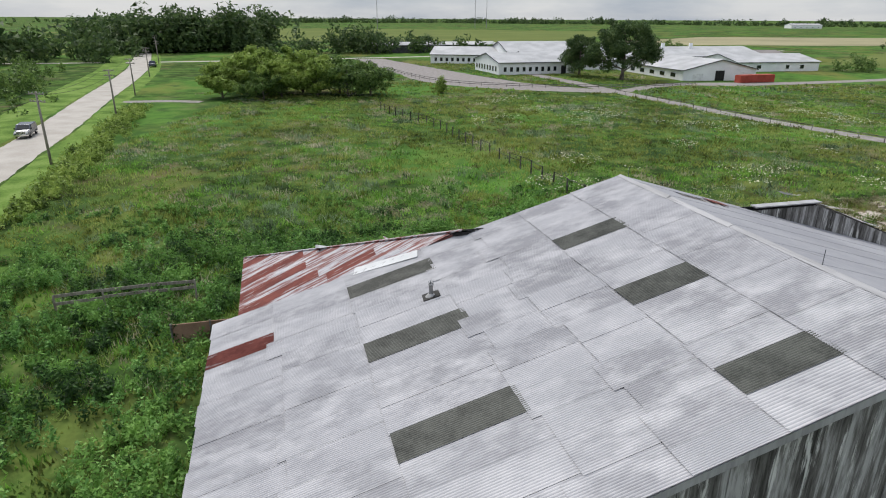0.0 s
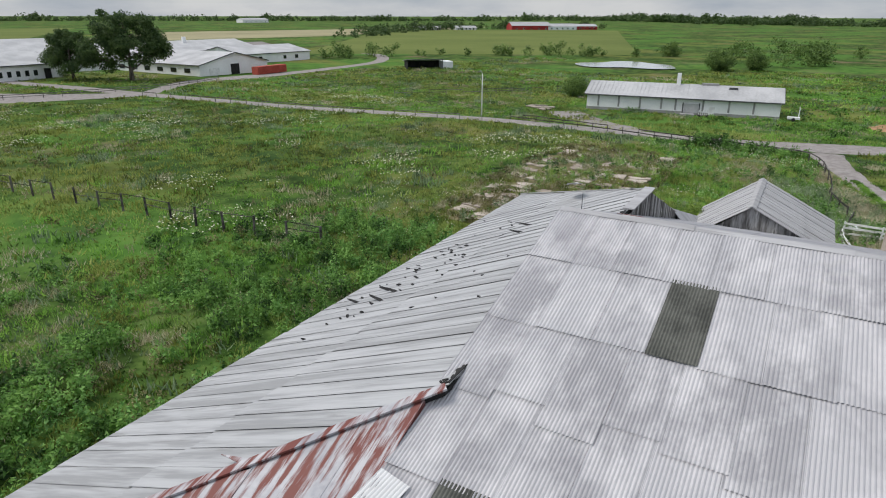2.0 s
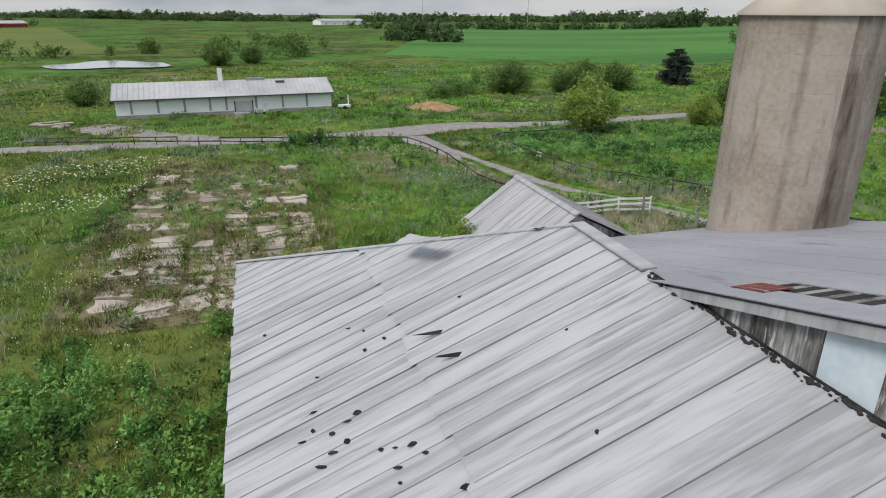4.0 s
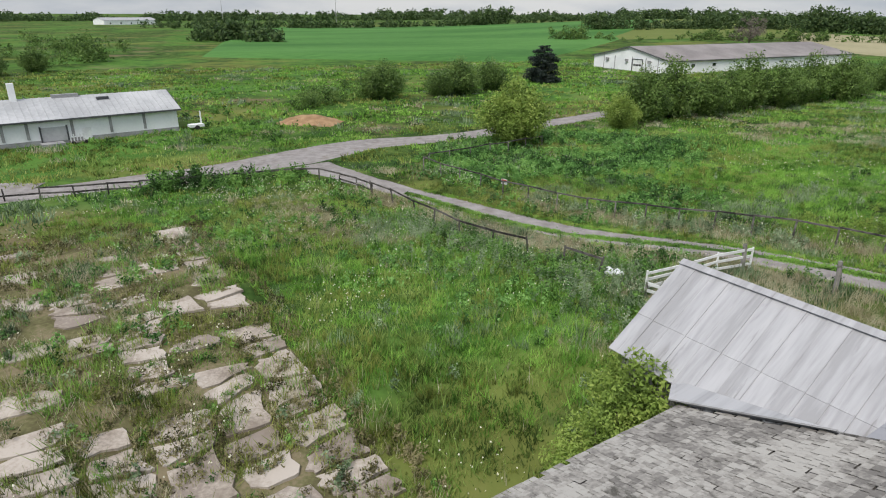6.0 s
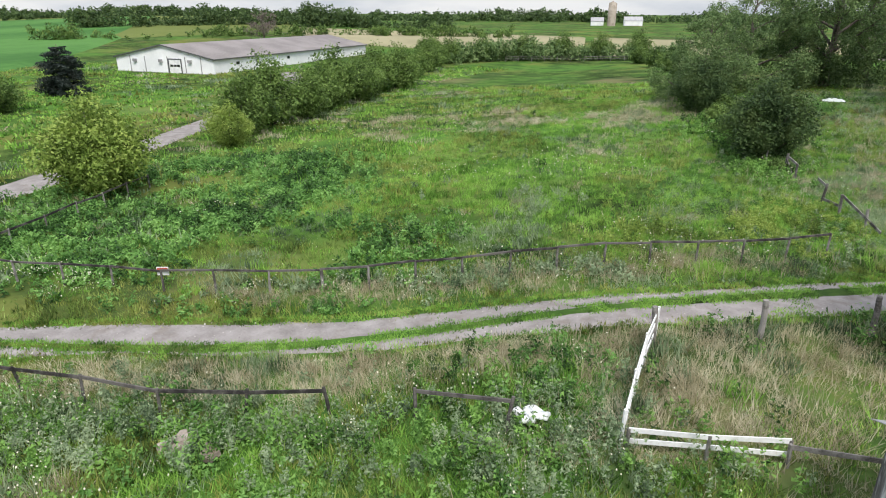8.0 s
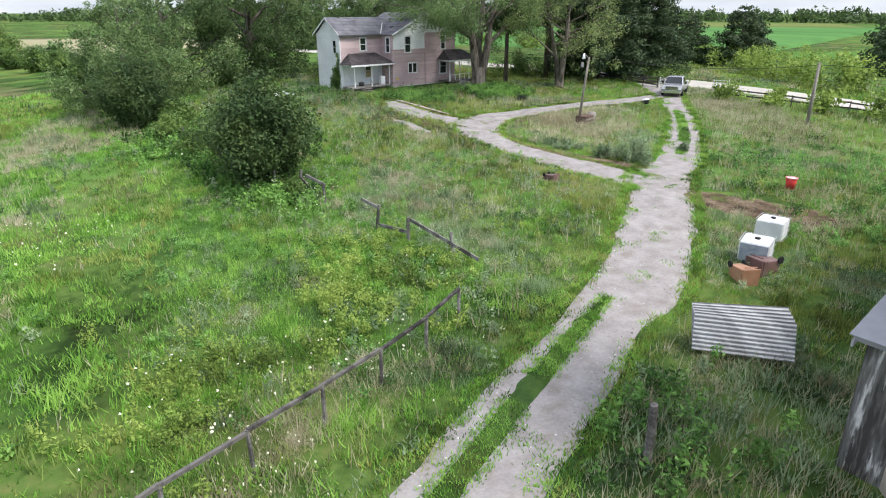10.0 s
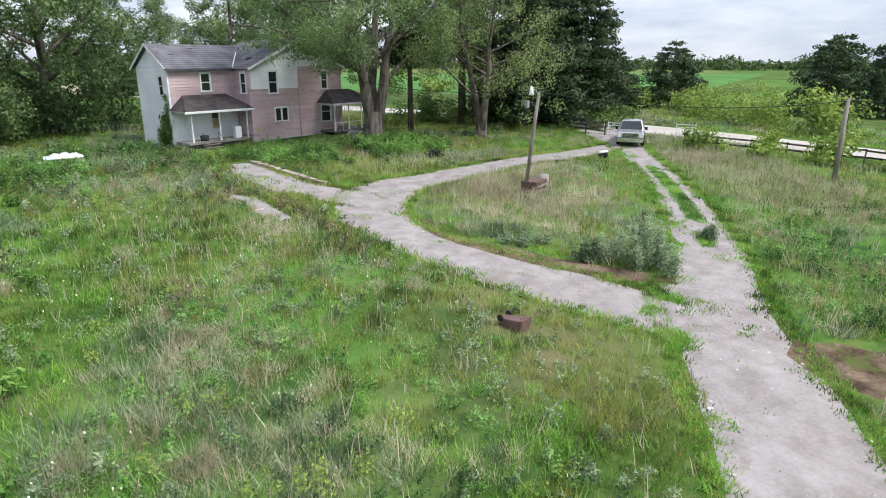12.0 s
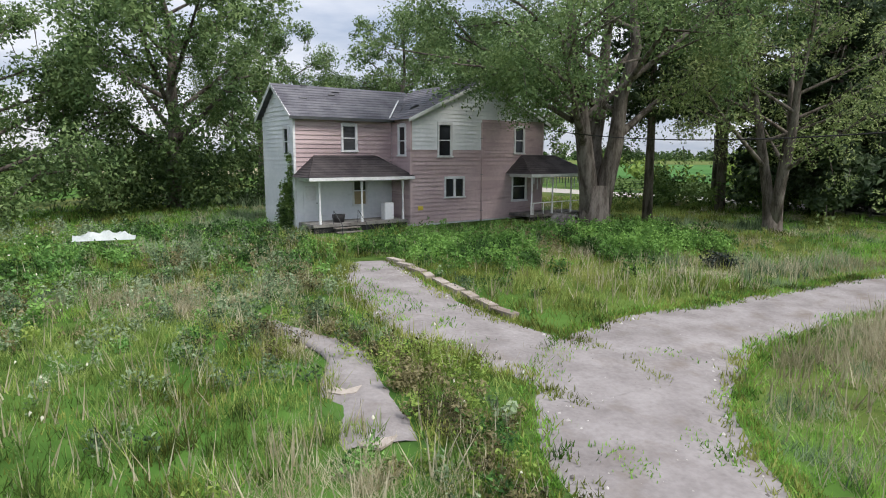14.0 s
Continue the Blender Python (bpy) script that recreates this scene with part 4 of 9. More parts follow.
def gable_shed(name, a0, a1, b_ridge, half_s, half_n, z_ridge, z_s, z_n, label):
    sh = thing(name, FARM, label, "shed")
    g = min(gz(*farm(a0, b_ridge)[:2]), gz(*farm(a1, b_ridge)[:2])) - 0.15
    for a in (a0 + 0.35, a1 - 0.45):
        b = b_ridge - half_s + 0.3
        rng = random.Random(int(a))
        part("gable_wall", Shape().slab([(a, b, g), (a, b_ridge + half_n - 0.3, g), (a, b_ridge + half_n - 0.3, z_n), (a, b_ridge, z_ridge - 0.1), (a, b, z_s)], (0.08, 0, 0)), M["board"], sh)
    part("side_wall", Shape().box(a0 + 0.44, b_ridge - half_s + 0.3, g, a1 - 0.46, b_ridge - half_s + 0.4, z_s), M["white_wood"], sh)
    # darker board than the white south side: stands in for the eave's shadow
    part("side_wall", Shape().box(a0 + 0.44, b_ridge + half_n - 0.4, g, a1 - 0.46, b_ridge + half_n - 0.3, z_n), M["board"], sh)
    n = int((a1 - a0) / 0.62)
    st = (a1 - a0) / n
    for side, half, ze in ((-1, half_s, z_s), (1, half_n, z_n)):
        for i in range(n):
            x0, x1 = a0 + i * st, a0 + (i + 1) * st + 0.02
            r2 = random.Random(i * 7 + side)
            up = 0.012 * (i % 2) + r2.uniform(0, 0.012)
            zmid = (z_ridge + ze) / 2 - 0.02
            for f0, f1, k in ((0.0, 0.62, 0.02), (0.6, 1.0, 0.0)):
                bb = lambda f: b_ridge + side * half * f
                zz = lambda f: z_ridge + (ze - z_ridge) * f + up + k
                s = Shape().slab([(x0, bb(f0), zz(f0)), (x1, bb(f0), zz(f0)), (x1, bb(f1), zz(f1)), (x0, bb(f1), zz(f1))][::side], (0, 0, 0.02))
                s.slab([(x0, bb(f0), zz(f0) + 0.02), (x0 + 0.035, bb(f0), zz(f0) + 0.02), (x0 + 0.035, bb(f1), zz(f1) + 0.02), (x0, bb(f1), zz(f1) + 0.02)][::side], (0, 0, 0.03))
                part("roof_panel", s, M["roof_shed"], sh)
    part("ridge_cap", Shape().slab([(a0 - 0.02, b_ridge - 0.25, z_ridge - 0.02), (a0 - 0.02, b_ridge, z_ridge + 0.11), (a0 - 0.02, b_ridge + 0.25, z_ridge - 0.02), (a0 - 0.02, b_ridge, z_ridge + 0.07)], (a1 - a0 + 0.04, 0, 0)), M["roof_shed"], sh)
    return sh


gable_shed("shed", 36.0, 43.8, 22.3, 4.6, 3.5, 3.2, 0.95, 0.7, "small gabled shed with pale ribbed metal roof")
# low link roof between the wing's east hip and the shed
link = thing("lean_to", FARM, "low pale sheet metal roof between wing and shed", "lean-to roof")
part("roof", Shape().slab([(36.15, 25.3, 1.0), (41.4, 25.5, 0.66), (40.6, 26.75, 0.80), (36.15, 26.75, 2.50)], (0, 0, 0.05)), M["roof_shed"], link)
part("wall", Shape().slab([(39.6, 25.7, -3.1), (39.6, 26.4, -3.1), (39.6, 26.4, 0.5), (39.6, 25.7, 0.5)], (0.1, 0, 0)), M["board"], link)


def silo():
    c = Vector((28.9, 21.62, 0))
    s = thing("silo", pose(c.x, c.y, gz(c.x, c.y) - 0.1), "tall tan stained concrete stave silo", "silo")
    h = 12.2 - (gz(c.x, c.y) - 0.1)
    n, r = 48, 2.98
    nb = int(h / 0.76)
    for i in range(nb):
        z0, z1 = h * i / nb, h * (i + 1) / nb
        part("concrete_ring", Shape().lathe([(r, z0 + 0.01), (r, z1 - 0.015), (r - 0.007, z1 - 0.005), (r - 0.007, z1 + 0.01)], n=n), M["silo"], s, soft=False)
    part("roof", Shape().lathe([(r + 0.16, h - 0.05), (r + 0.16, h + 0.05), (r * 0.55, h + 1.25), (0.25, h + 2.1), (0.2, h + 2.3), (0.0, h + 2.32)], n=n), M["silo_roof"], s, "grey metal dome roof", soft=True)
    return s


M["silo_roof"] = material("dull_tan_silo_cap", [(0.38, 0.33, 0.28), (0.47, 0.42, 0.36)], scale=0.5)
silo()


def silo_stain():
    """Soft dark run-off bands down the silo, set round its axis."""
    mt = M["silo"]
    n, l = mt.node_tree.nodes, mt.node_tree.links
    b = n["Principled BSDF"]
    src = b.inputs["Base Color"].links[0].from_socket
    geo, sub, sep, at = n.new("ShaderNodeNewGeometry"), n.new("ShaderNodeVectorMath"), n.new("ShaderNodeSeparateXYZ"), n.new("ShaderNodeMath")
    sub.operation, at.operation = "SUBTRACT", "ARCTAN2"
    sub.inputs[1].default_value = (28.9, 21.62, 0)
    l.new(geo.outputs["Position"], sub.inputs[0])
    l.new(sub.outputs[0], sep.inputs[0])
    l.new(sep.outputs["Y"], at.inputs[0])
    l.new(sep.outputs["X"], at.inputs[1])
    mp, nz = n.new("ShaderNodeMapping"), n.new("ShaderNodeTexNoise")
    mp.inputs["Scale"].default_value = (1.2, 1.2, 0.25)
    nz.inputs["Scale"].default_value, nz.inputs["Detail"].default_value = 1.4, 6
    l.new(geo.outputs["Position"], mp.inputs["Vector"])
    l.new(mp.outputs["Vector"], nz.inputs["Vector"])
    out = src
    for ang, wid, dark in ((187, 0.13, 0.85), (200, 0.06, 0.45), (150, 0.05, 0.3), (60, 0.2, 0.6)):
        a = radians(ang if ang < 180 else ang - 360)
        d, ab, r, mu, mx = (n.new("ShaderNodeMath"), n.new("ShaderNodeMath"), n.new("ShaderNodeMapRange"), n.new("ShaderNodeMath"), n.new("ShaderNodeMix"))
        d.operation, ab.operation, mu.operation = "SUBTRACT", "ABSOLUTE", "MULTIPLY"
        l.new(at.outputs[0], d.inputs[0])
        d.inputs[1].default_value = a
        l.new(d.outputs[0], ab.inputs[0])
        l.new(ab.outputs[0], r.inputs["Value"])
        r.inputs["From Min"].default_value, r.inputs["From Max"].default_value = wid * 1.5, wid * 0.45
        l.new(r.outputs["Result"], mu.inputs[0])
        rn = n.new("ShaderNodeMapRange")
        l.new(nz.outputs["Fac"], rn.inputs["Value"])
        rn.inputs["From Min"].default_value, rn.inputs["From Max"].default_value = 0.3, 0.55
        rn.inputs["To Max"].default_value = dark
        l.new(rn.outputs["Result"], mu.inputs[1])
        mx.data_type = "RGBA"
        l.new(mu.outputs[0], mx.inputs[0])
        l.new(out, mx.inputs[6])
        mx.inputs[7].default_value = (0.06, 0.042, 0.033, 1)
        out = mx.outputs[2]
    l.new(out, b.inputs["Base Color"])


silo_stain()

# ---- the farmhouse ----
HOUSE = pose(29.85, -46.26, 0, 0, 0, 22.97)
H_BASE, H_FLOOR, H_EAVE = 0.25, 1.05, 6.75


def siding(parent, x0, x1, z0, z1, y, facing, mat, openings=(), step=0.24, axis_y=False, gable=None):
    """Lapped boards as pieces; facing is the outward sign; openings are (x0, x1, z0, z1)."""
    z = z0
    while z < z1 - 0.02:
        zt = min(z + step, z1)
        spans = [(x0, x1)]
        if gable:
            lo, hi = gable(zt)
            spans = [(max(x0, lo), min(x1, hi))]
        for ox0, ox1, oz0, oz1 in openings:
            if oz0 < zt - 0.01 and oz1 > z + 0.01:
                spans = [q for a, b in spans for q in ((a, min(b, ox0)), (max(a, ox1), b)) if q[1] - q[0] > 0.03]
        for a, b in spans:
            if b - a < 0.03:
                continue
            if axis_y:
                p = [(y, a, z), (y, a, zt + 0.015), (y + facing * 0.01, a, zt + 0.015), (y + facing * 0.06, a, z)]
                s = Shape().slab(p, (0, b - a, 0))
            else:
                p = [(a, y, z), (a, y, zt + 0.015), (a, y + facing * 0.01, zt + 0.015), (a, y + facing * 0.06, z)]
                s = Shape().slab(p, (b - a, 0, 0))
            part("siding_board", s, mat, parent)
        z = zt


def house_window(parent, x0, x1, z0, z1, y, facing, axis_y=False, two_wide=False, blind=False):
    """A sash window: white casing, sill, rails and dark panes, set in a wall."""
    w = thing("window", None)
    w.parent = parent
    def bx(nm, a0, a1, c0, c1, d0, d1, mt, label=""):
        lo, hi = sorted((y + facing * d0, y + facing * d1))
        s = Shape().box(lo, a0, c0, hi, a1, c1) if axis_y else Shape().box(a0, lo, c0, a1, hi, c1)
        return part(nm, s, mt, w, label)
    c = 0.11
    for nm, a0, a1, c0, c1 in (("casing", x0 - c, x0, z0 - 0.02, z1), ("casing", x1, x1 + c, z0 - 0.02, z1), ("head", x0 - c, x1 + c, z1, z1 + 0.15)):
        bx(nm, a0, a1, c0, c1, 0.0, 0.075, M["white_wood"])
    bx("sill", x0 - c - 0.04, x1 + c + 0.04, z0 - 0.09, z0, 0.0, 0.12, M["white_wood"])
    mid = (z0 + z1) / 2
    if two_wide:
        xm = (x0 + x1) / 2
        bx("mullion", xm - 0.07, xm + 0.07, z0, z1, -0.015, 0.06, M["white_wood"])
        bx("pane", x0, xm - 0.07, z0, z1, -0.017, -0.005, M["glass"])
        bx("pane", xm + 0.07, x1, z0, z1, -0.017, -0.005, M["glass"])
    else:
        bx("meeting_rail", x0, x1, mid - 0.03, mid + 0.03, -0.015, 0.045, M["white_wood"])
        bx("pane", x0 + 0.03, x1 - 0.03, z0 + 0.03, mid - 0.03, -0.017, 0.0, M["blind"] if blind else M["glass"])
        bx("pane", x0 + 0.03, x1 - 0.03, mid + 0.03, z1 - 0.03, -0.017, 0.01, M["glass"])
        for a0, a1 in ((x0, x0 + 0.03), (x1 - 0.03, x1)):
            bx("stile", a0, a1, z0, z1, -0.015, 0.04, M["white_wood"])
    return w


M["blind"] = material("yellowed_window_blind", [(0.28, 0.22, 0.12), (0.36, 0.29, 0.17)], scale=2)


def shingle_slope(parent, name, corners, mat, rows=12, thick=0.02):
    """A slope of shingle courses: corners are eave left, eave right, ridge right, ridge left."""
    c = [Vector(p) for p in corners]
    nrm = (c[1] - c[0]).cross(c[3] - c[0]).normalized()
    if nrm.z < 0:
        nrm = -nrm
    for i in range(rows):
        f0, f1 = i / rows, min(1.0, (i + 1.12) / rows)
        q = [c[0].lerp(c[3], f0), c[1].lerp(c[2], f0), c[1].lerp(c[2], f1), c[0].lerp(c[3], f1)]
        q = [q[0] + nrm * (thick * 2), q[1] + nrm * (thick * 2), q[2] + nrm * thick, q[3] + nrm * thick]
        part(name, Shape().slab(q, nrm * -0.02), mat, parent)


def farmhouse():
    h = thing("farmhouse", HOUSE, "derelict two-storey farmhouse in faded pink and white siding", "house")
    X1, D1 = -6.1, -4.6            # left block: x from X1 to 0, front y = 0
    X2, F2, D2 = -16.5, 2.1, -5.2  # right block: x from X2 to X1, front y = F2
    rise1, rise2 = 1.75, 2.3
    ym1 = D1 / 2
    # cores
    part("wall", Shape().slab([(X1, D1 + 0.05, H_BASE), (X1, -0.05, H_BASE), (X1, -0.05, H_EAVE), (X1, ym1, H_EAVE + rise1 - 0.15), (X1, D1 + 0.05, H_EAVE)], (-X1 - 0.05, 0, 0)), M["house_white"], h)
    part("wall", Shape().slab([(X2 + 0.05, F2 - 0.05, H_BASE), (X1 - 0.05, F2 - 0.05, H_BASE), (X1 - 0.05, F2 - 0.05, H_EAVE), ((X1 + X2) / 2, F2 - 0.05, H_EAVE + rise2 - 0.15), (X2 + 0.05, F2 - 0.05, H_EAVE)], (0, D2 - F2, 0)), M["house_white"], h)
    part("foundation", Shape().box(X1, D1 + 0.1, -0.4, -0.1, -0.08, H_BASE + 0.45), M["block"], h)
    part("foundation", Shape().box(X2 + 0.1, D2 + 0.1, -0.4, X1 - 0.1, F2 - 0.08, H_BASE + 0.4), M["block"], h)
    # openings
    up1 = (-3.72, -2.92, 4.85, 6.2)
    low1 = (-4.35, -3.55, 1.75, 3.35)
    side2 = (0.85, 1.5, 4.6, 6.2)
    up2a, up2b = (-8.9, -8.05, 4.55, 6.35), (-14.75, -14.05, 4.75, 6.3)
    twin = (-9.85, -8.55, 2.15, 3.2)
    low2 = (-15.0, -13.9, 1.75, 3.5)
    siding(h, X1, -0.08, 3.75, H_EAVE, -0.05, 1, M["pink"], [up1])
    siding(h, X1, -0.08, H_BASE + 0.45, 3.75, -0.05, 1, M["house_white"], [low1, (-1.35, -0.45, 0.5, 3.1)], step=0.2)
    siding(h, 0.0 - 0.02, F2 - 0.05, H_BASE + 0.4, H_EAVE, X1 - 0.05, 1, M["pink"], [side2], axis_y=True)
    siding(h, X2, X1 - 0.02, H_BASE + 0.4, 4.9, F2 - 0.05, 1, M["pink"], [up2a, up2b, twin, low2])
    siding(h, X2, -11.3, 4.9, H_EAVE, F2 - 0.05, 1, M["pink"], [up2b])
    siding(h, -11.3, X1 - 0.02, 4.9, H_EAVE, F2 - 0.05, 1, M["house_white"], [up2a])
    xm2 = (X1 + X2) / 2
    siding(h, X2, X1, H_EAVE, H_EAVE + rise2, F2 - 0.05, 1, M["house_white"], gable=lambda z: (X2 + (z - H_EAVE) / rise2 * (xm2 - X2), X1 - (z - H_EAVE) / rise2 * (X1 - xm2)))
    siding(h, D1, 0, H_BASE + 0.45, H_EAVE, -0.05, 1, M["house_white"], [(-1.35, -0.75, 4.6, 6.0)], axis_y=True)
    siding(h, D1, 0, H_EAVE, H_EAVE + rise1, -0.05, 1, M["house_white"], axis_y=True, gable=lambda z: (D1 + (z - H_EAVE) / rise1 * (ym1 - D1), (z - H_EAVE) / rise1 * ym1))
    for o in (up1,):
        house_window(h, *o, -0.03, 1)
    house_window(h, *low1, -0.03, 1, blind=True)
    house_window(h, *side2, X1 - 0.03, 1, axis_y=True)
    house_window(h, *up2a, F2 - 0.03, 1)
    house_window(h, *up2b, F2 - 0.03, 1)
    house_window(h, *twin, F2 - 0.03, 1, two_wide=True)
    house_window(h, *low2, F2 - 0.03, 1)
    house_window(h, -1.35, -0.75, 4.6, 6.0, -0.03, 1, axis_y=True)
    # corner boards
    for x, y in ((-0.06, -0.04), (X1 - 0.04, F2 - 0.04), (X2 - 0.02, F2 - 0.04)):
        part("corner_board", Shape().box(x - 0.03, y - 0.03, H_BASE + 0.4, x + 0.1, y + 0.06, H_EAVE), M["white_wood"] if x > -1 else M["pink"], h)
    # door under the left porch, boarded grey strip beside
    d = part("door", Shape().box(-1.32, -0.06, 0.95, -0.48, -0.02, 3.05), M["house_white"], h, "closed white door")
    part("door_panel", Shape().box(-1.2, -0.02, 2.1, -0.6, 0.0, 2.9), M["white_wood"], d)
    part("door_knob", Shape().lathe([(0.03, 0), (0.035, 0.03), (0.0, 0.06)], n=8), M["trim_dark"], d, "", pose(-1.24, 0.0, 1.95, -90))
    # roofs
    ov = 0.35
    e1 = H_EAVE - ov * rise1 / abs(ym1) * 0.6
    shingle_slope(h, "shingle_course", [(X1 - 0.2, ov, e1), (0.35, ov, e1), (0.35, ym1, H_EAVE + rise1), (X1 - 2.5, ym1, H_EAVE + rise1)], M["house_roof"])
    shingle_slope(h, "shingle_course", [(X1 - 0.2, D1 - ov, e1), (0.35, D1 - ov, e1), (0.35, ym1, H_EAVE + rise1), (X1 - 0.2, ym1, H_EAVE + rise1)], M["house_roof"])
    e2 = H_EAVE - 0.2
    for x, sg in ((X1 + ov, 1), (X2 - ov, -1)):
        shingle_slope(h, "shingle_course", [(x, F2 + 0.35, e2), (x, D2 - 0.35, e2), (xm2, D2 - 0.35, H_EAVE + rise2), (xm2, F2 + 0.35, H_EAVE + rise2)], M["house_roof"], rows=14)
    part("fascia", Shape().box(X1, ov - 0.02, e1 - 0.12, 0.35, ov + 0.02, e1 + 0.04), M["trim_dark"], h)
    for y0, y1 in ((ov, ym1), (D1 - ov, ym1)):
        part("barge_board", Shape().slab([(0.3, y0, e1 - 0.14), (0.3, y1, H_EAVE + rise1 - 0.16), (0.3, y1, H_EAVE + rise1 + 0.03), (0.3, y0, e1 + 0.05)], (0.05, 0, 0)), M["white_wood"], h)
    part("valley_strip", Shape().beam((X1 + 0.3, 0.3, e1 + 0.12), (X1 - 1.35, ym1 * 0.6, H_EAVE + rise1 * 0.66), 0.07, 0.04), M["white_wood"], h, "pale metal valley strip")
    for sg, x in ((1, X1 + ov), (-1, X2 - ov)):
        part("barge_board", Shape().slab([(x, F2 + 0.33, e2 - 0.12), (xm2, F2 + 0.33, H_EAVE + rise2 - 0.14), (xm2, F2 + 0.33, H_EAVE + rise2 + 0.04), (x, F2 + 0.33, e2 + 0.06)], (0, 0.05, 0)), M["white_wood"], h)
    for x, z in ((-1.6, 8.4), (-3.4, 8.1), (-3.0, 7.9), (-1.1, 7.6)):
        part("lifted_shingle", Shape().box(-0.22, -0.06, 0, 0.22, 0.08, 0.02), M["block"], h, "", pose(x, -(8.5 - z) / 0.76 * -1 - 2.3 + 0.0, z + 0.07, 35))
    return h


def porch(name, x0, x1, y0, depth, posts, z_floor, z_eave, z_top, label, rails=False):
    p = thing(name, HOUSE, label, "porch")
    part("floor", Shape().box(x0, y0, z_floor - 0.16, x1, y0 + depth, z_floor), M["fence_wood"], p, "grey porch boards")
    # near-black strip painting the shade below the porch floor
    part("skirt", Shape().box(x0 + 0.05, y0 + depth - 0.12, H_BASE - 0.5, x1 - 0.05, y0 + depth - 0.06, z_floor - 0.16), M["dark"], p)
    part("beam", Shape().box(x0 - 0.05, y0 + depth - 0.2, z_eave - 0.22, x1 + 0.05, y0 + depth - 0.04, z_eave), M["white_wood"], p)
    for x in (x0, x1 - 0.14):
        part("beam", Shape().box(x, y0, z_eave - 0.2, x + 0.14, y0 + depth - 0.21, z_eave - 0.01), M["white_wood"], p)
    o = 0.3
    c = [(x0 - o, y0 + depth + o, z_eave), (x1 + o, y0 + depth + o, z_eave), (x1 - 1.0, y0 + 0.02, z_top), (x0 + 1.0, y0 + 0.02, z_top)]
    shingle_slope(p, "shingle_course", c, M["porch_roof"], rows=9)
    shingle_slope(p, "shingle_course", [(x1 + o, y0 + depth + o, z_eave), (x1 + o, y0, z_eave), (x1 - 1.0, y0 + 0.01, z_top), (x1 - 1.0, y0 + 0.02, z_top)], M["porch_roof"], rows=9)
    shingle_slope(p, "shingle_course", [(x0 - o, y0, z_eave), (x0 - o, y0 + depth + o, z_eave), (x0 + 1.0, y0 + 0.02, z_top), (x0 + 1.0, y0 + 0.01, z_top)], M["porch_roof"], rows=9)
    part("fascia", Shape().box(x0 - o, y0 + depth + o - 0.03, z_eave - 0.16, x1 + o, y0 + depth + o + 0.02, z_eave + 0.01), M["white_wood"], p)
    part("soffit", Shape().box(x0 - o + 0.02, y0, z_eave - 0.04, x1 + o - 0.02, y0 + depth + o - 0.04, z_eave - 0.01), M["white_wood"], p)
    for x in posts:
        q = Shape()
        q.lathe([(0.075, z_floor), (0.075, z_floor + 0.5), (0.05, z_floor + 0.6), (0.05, z_eave - 0.7), (0.075, z_eave - 0.6), (0.075, z_eave - 0.2)], (x, y0 + depth - 0.13, 0), n=10)
        part("post", q, M["white_wood"], p, "turned white porch post", soft=True)
    if rails:
        for k in range(int(abs(x1 - x0) / 0.28)):
            x = x0 + 0.15 + k * 0.28
            part("hanging_slat", Shape().box(x, y0 + depth - 0.14, z_eave - 0.6 - 0.35 * (k % 3 == 0), x + 0.035, y0 + depth - 0.1, z_eave - 0.2), M["white_wood"], p)
        part("rail", Shape().beam((x0 + 0.1, y0 + depth - 0.13, z_floor + 0.75), (x1 - 0.1, y0 + depth - 0.13, z_floor + 0.7), 0.05, 0.06), M["white_wood"], p)
        for k in range(6):
            x = x0 + 0.4 + k * (x1 - x0 - 0.8) / 5
            part("baluster", Shape().box(x, y0 + depth - 0.15, z_floor, x + 0.04, y0 + depth - 0.11, z_floor + 0.72), M["white_wood"], p)
    return p


farmhouse()
porch("porch", -6.0, -0.15, 0.0, 1.9, (-0.6, -3.1, -5.75), 0.95, 3.4, 4.55, "small porch with dark hipped roof and white posts")
porch("porch", -18.6, -13.6, 2.1, 2.0, (-13.8, -15.6, -17.3, -18.4), 0.95, 3.45, 4.6, "side porch with dark roof and white slats", rails=True)
steps = thing("porch_steps", HOUSE @ pose(-2.0, 1.95, 0), "worn grey wooden porch steps", "steps")
for k in range(4):
    part("step", Shape().box(-0.75, 0.28 * k, 0.75 - 0.2 * k - 0.05, 0.75, 0.28 * k + 0.3, 0.75 - 0.2 * k), M["pole_wood"], steps)
    part("riser", Shape().box(-0.7, 0.28 * k + 0.02, 0.0 - 0.3, 0.7, 0.28 * k + 0.05, 0.75 - 0.2 * k - 0.05), M["fence_wood"], steps)
for x in (-0.72, 0.72):
    part("handrail", Shape().tube([(x, 0.0, 0.95), (x, 0.05, 1.65), (x, 1.0, 1.0), (x, 1.05, 0.1)], [0.02] * 4, 6), M["trim_dark"], steps)

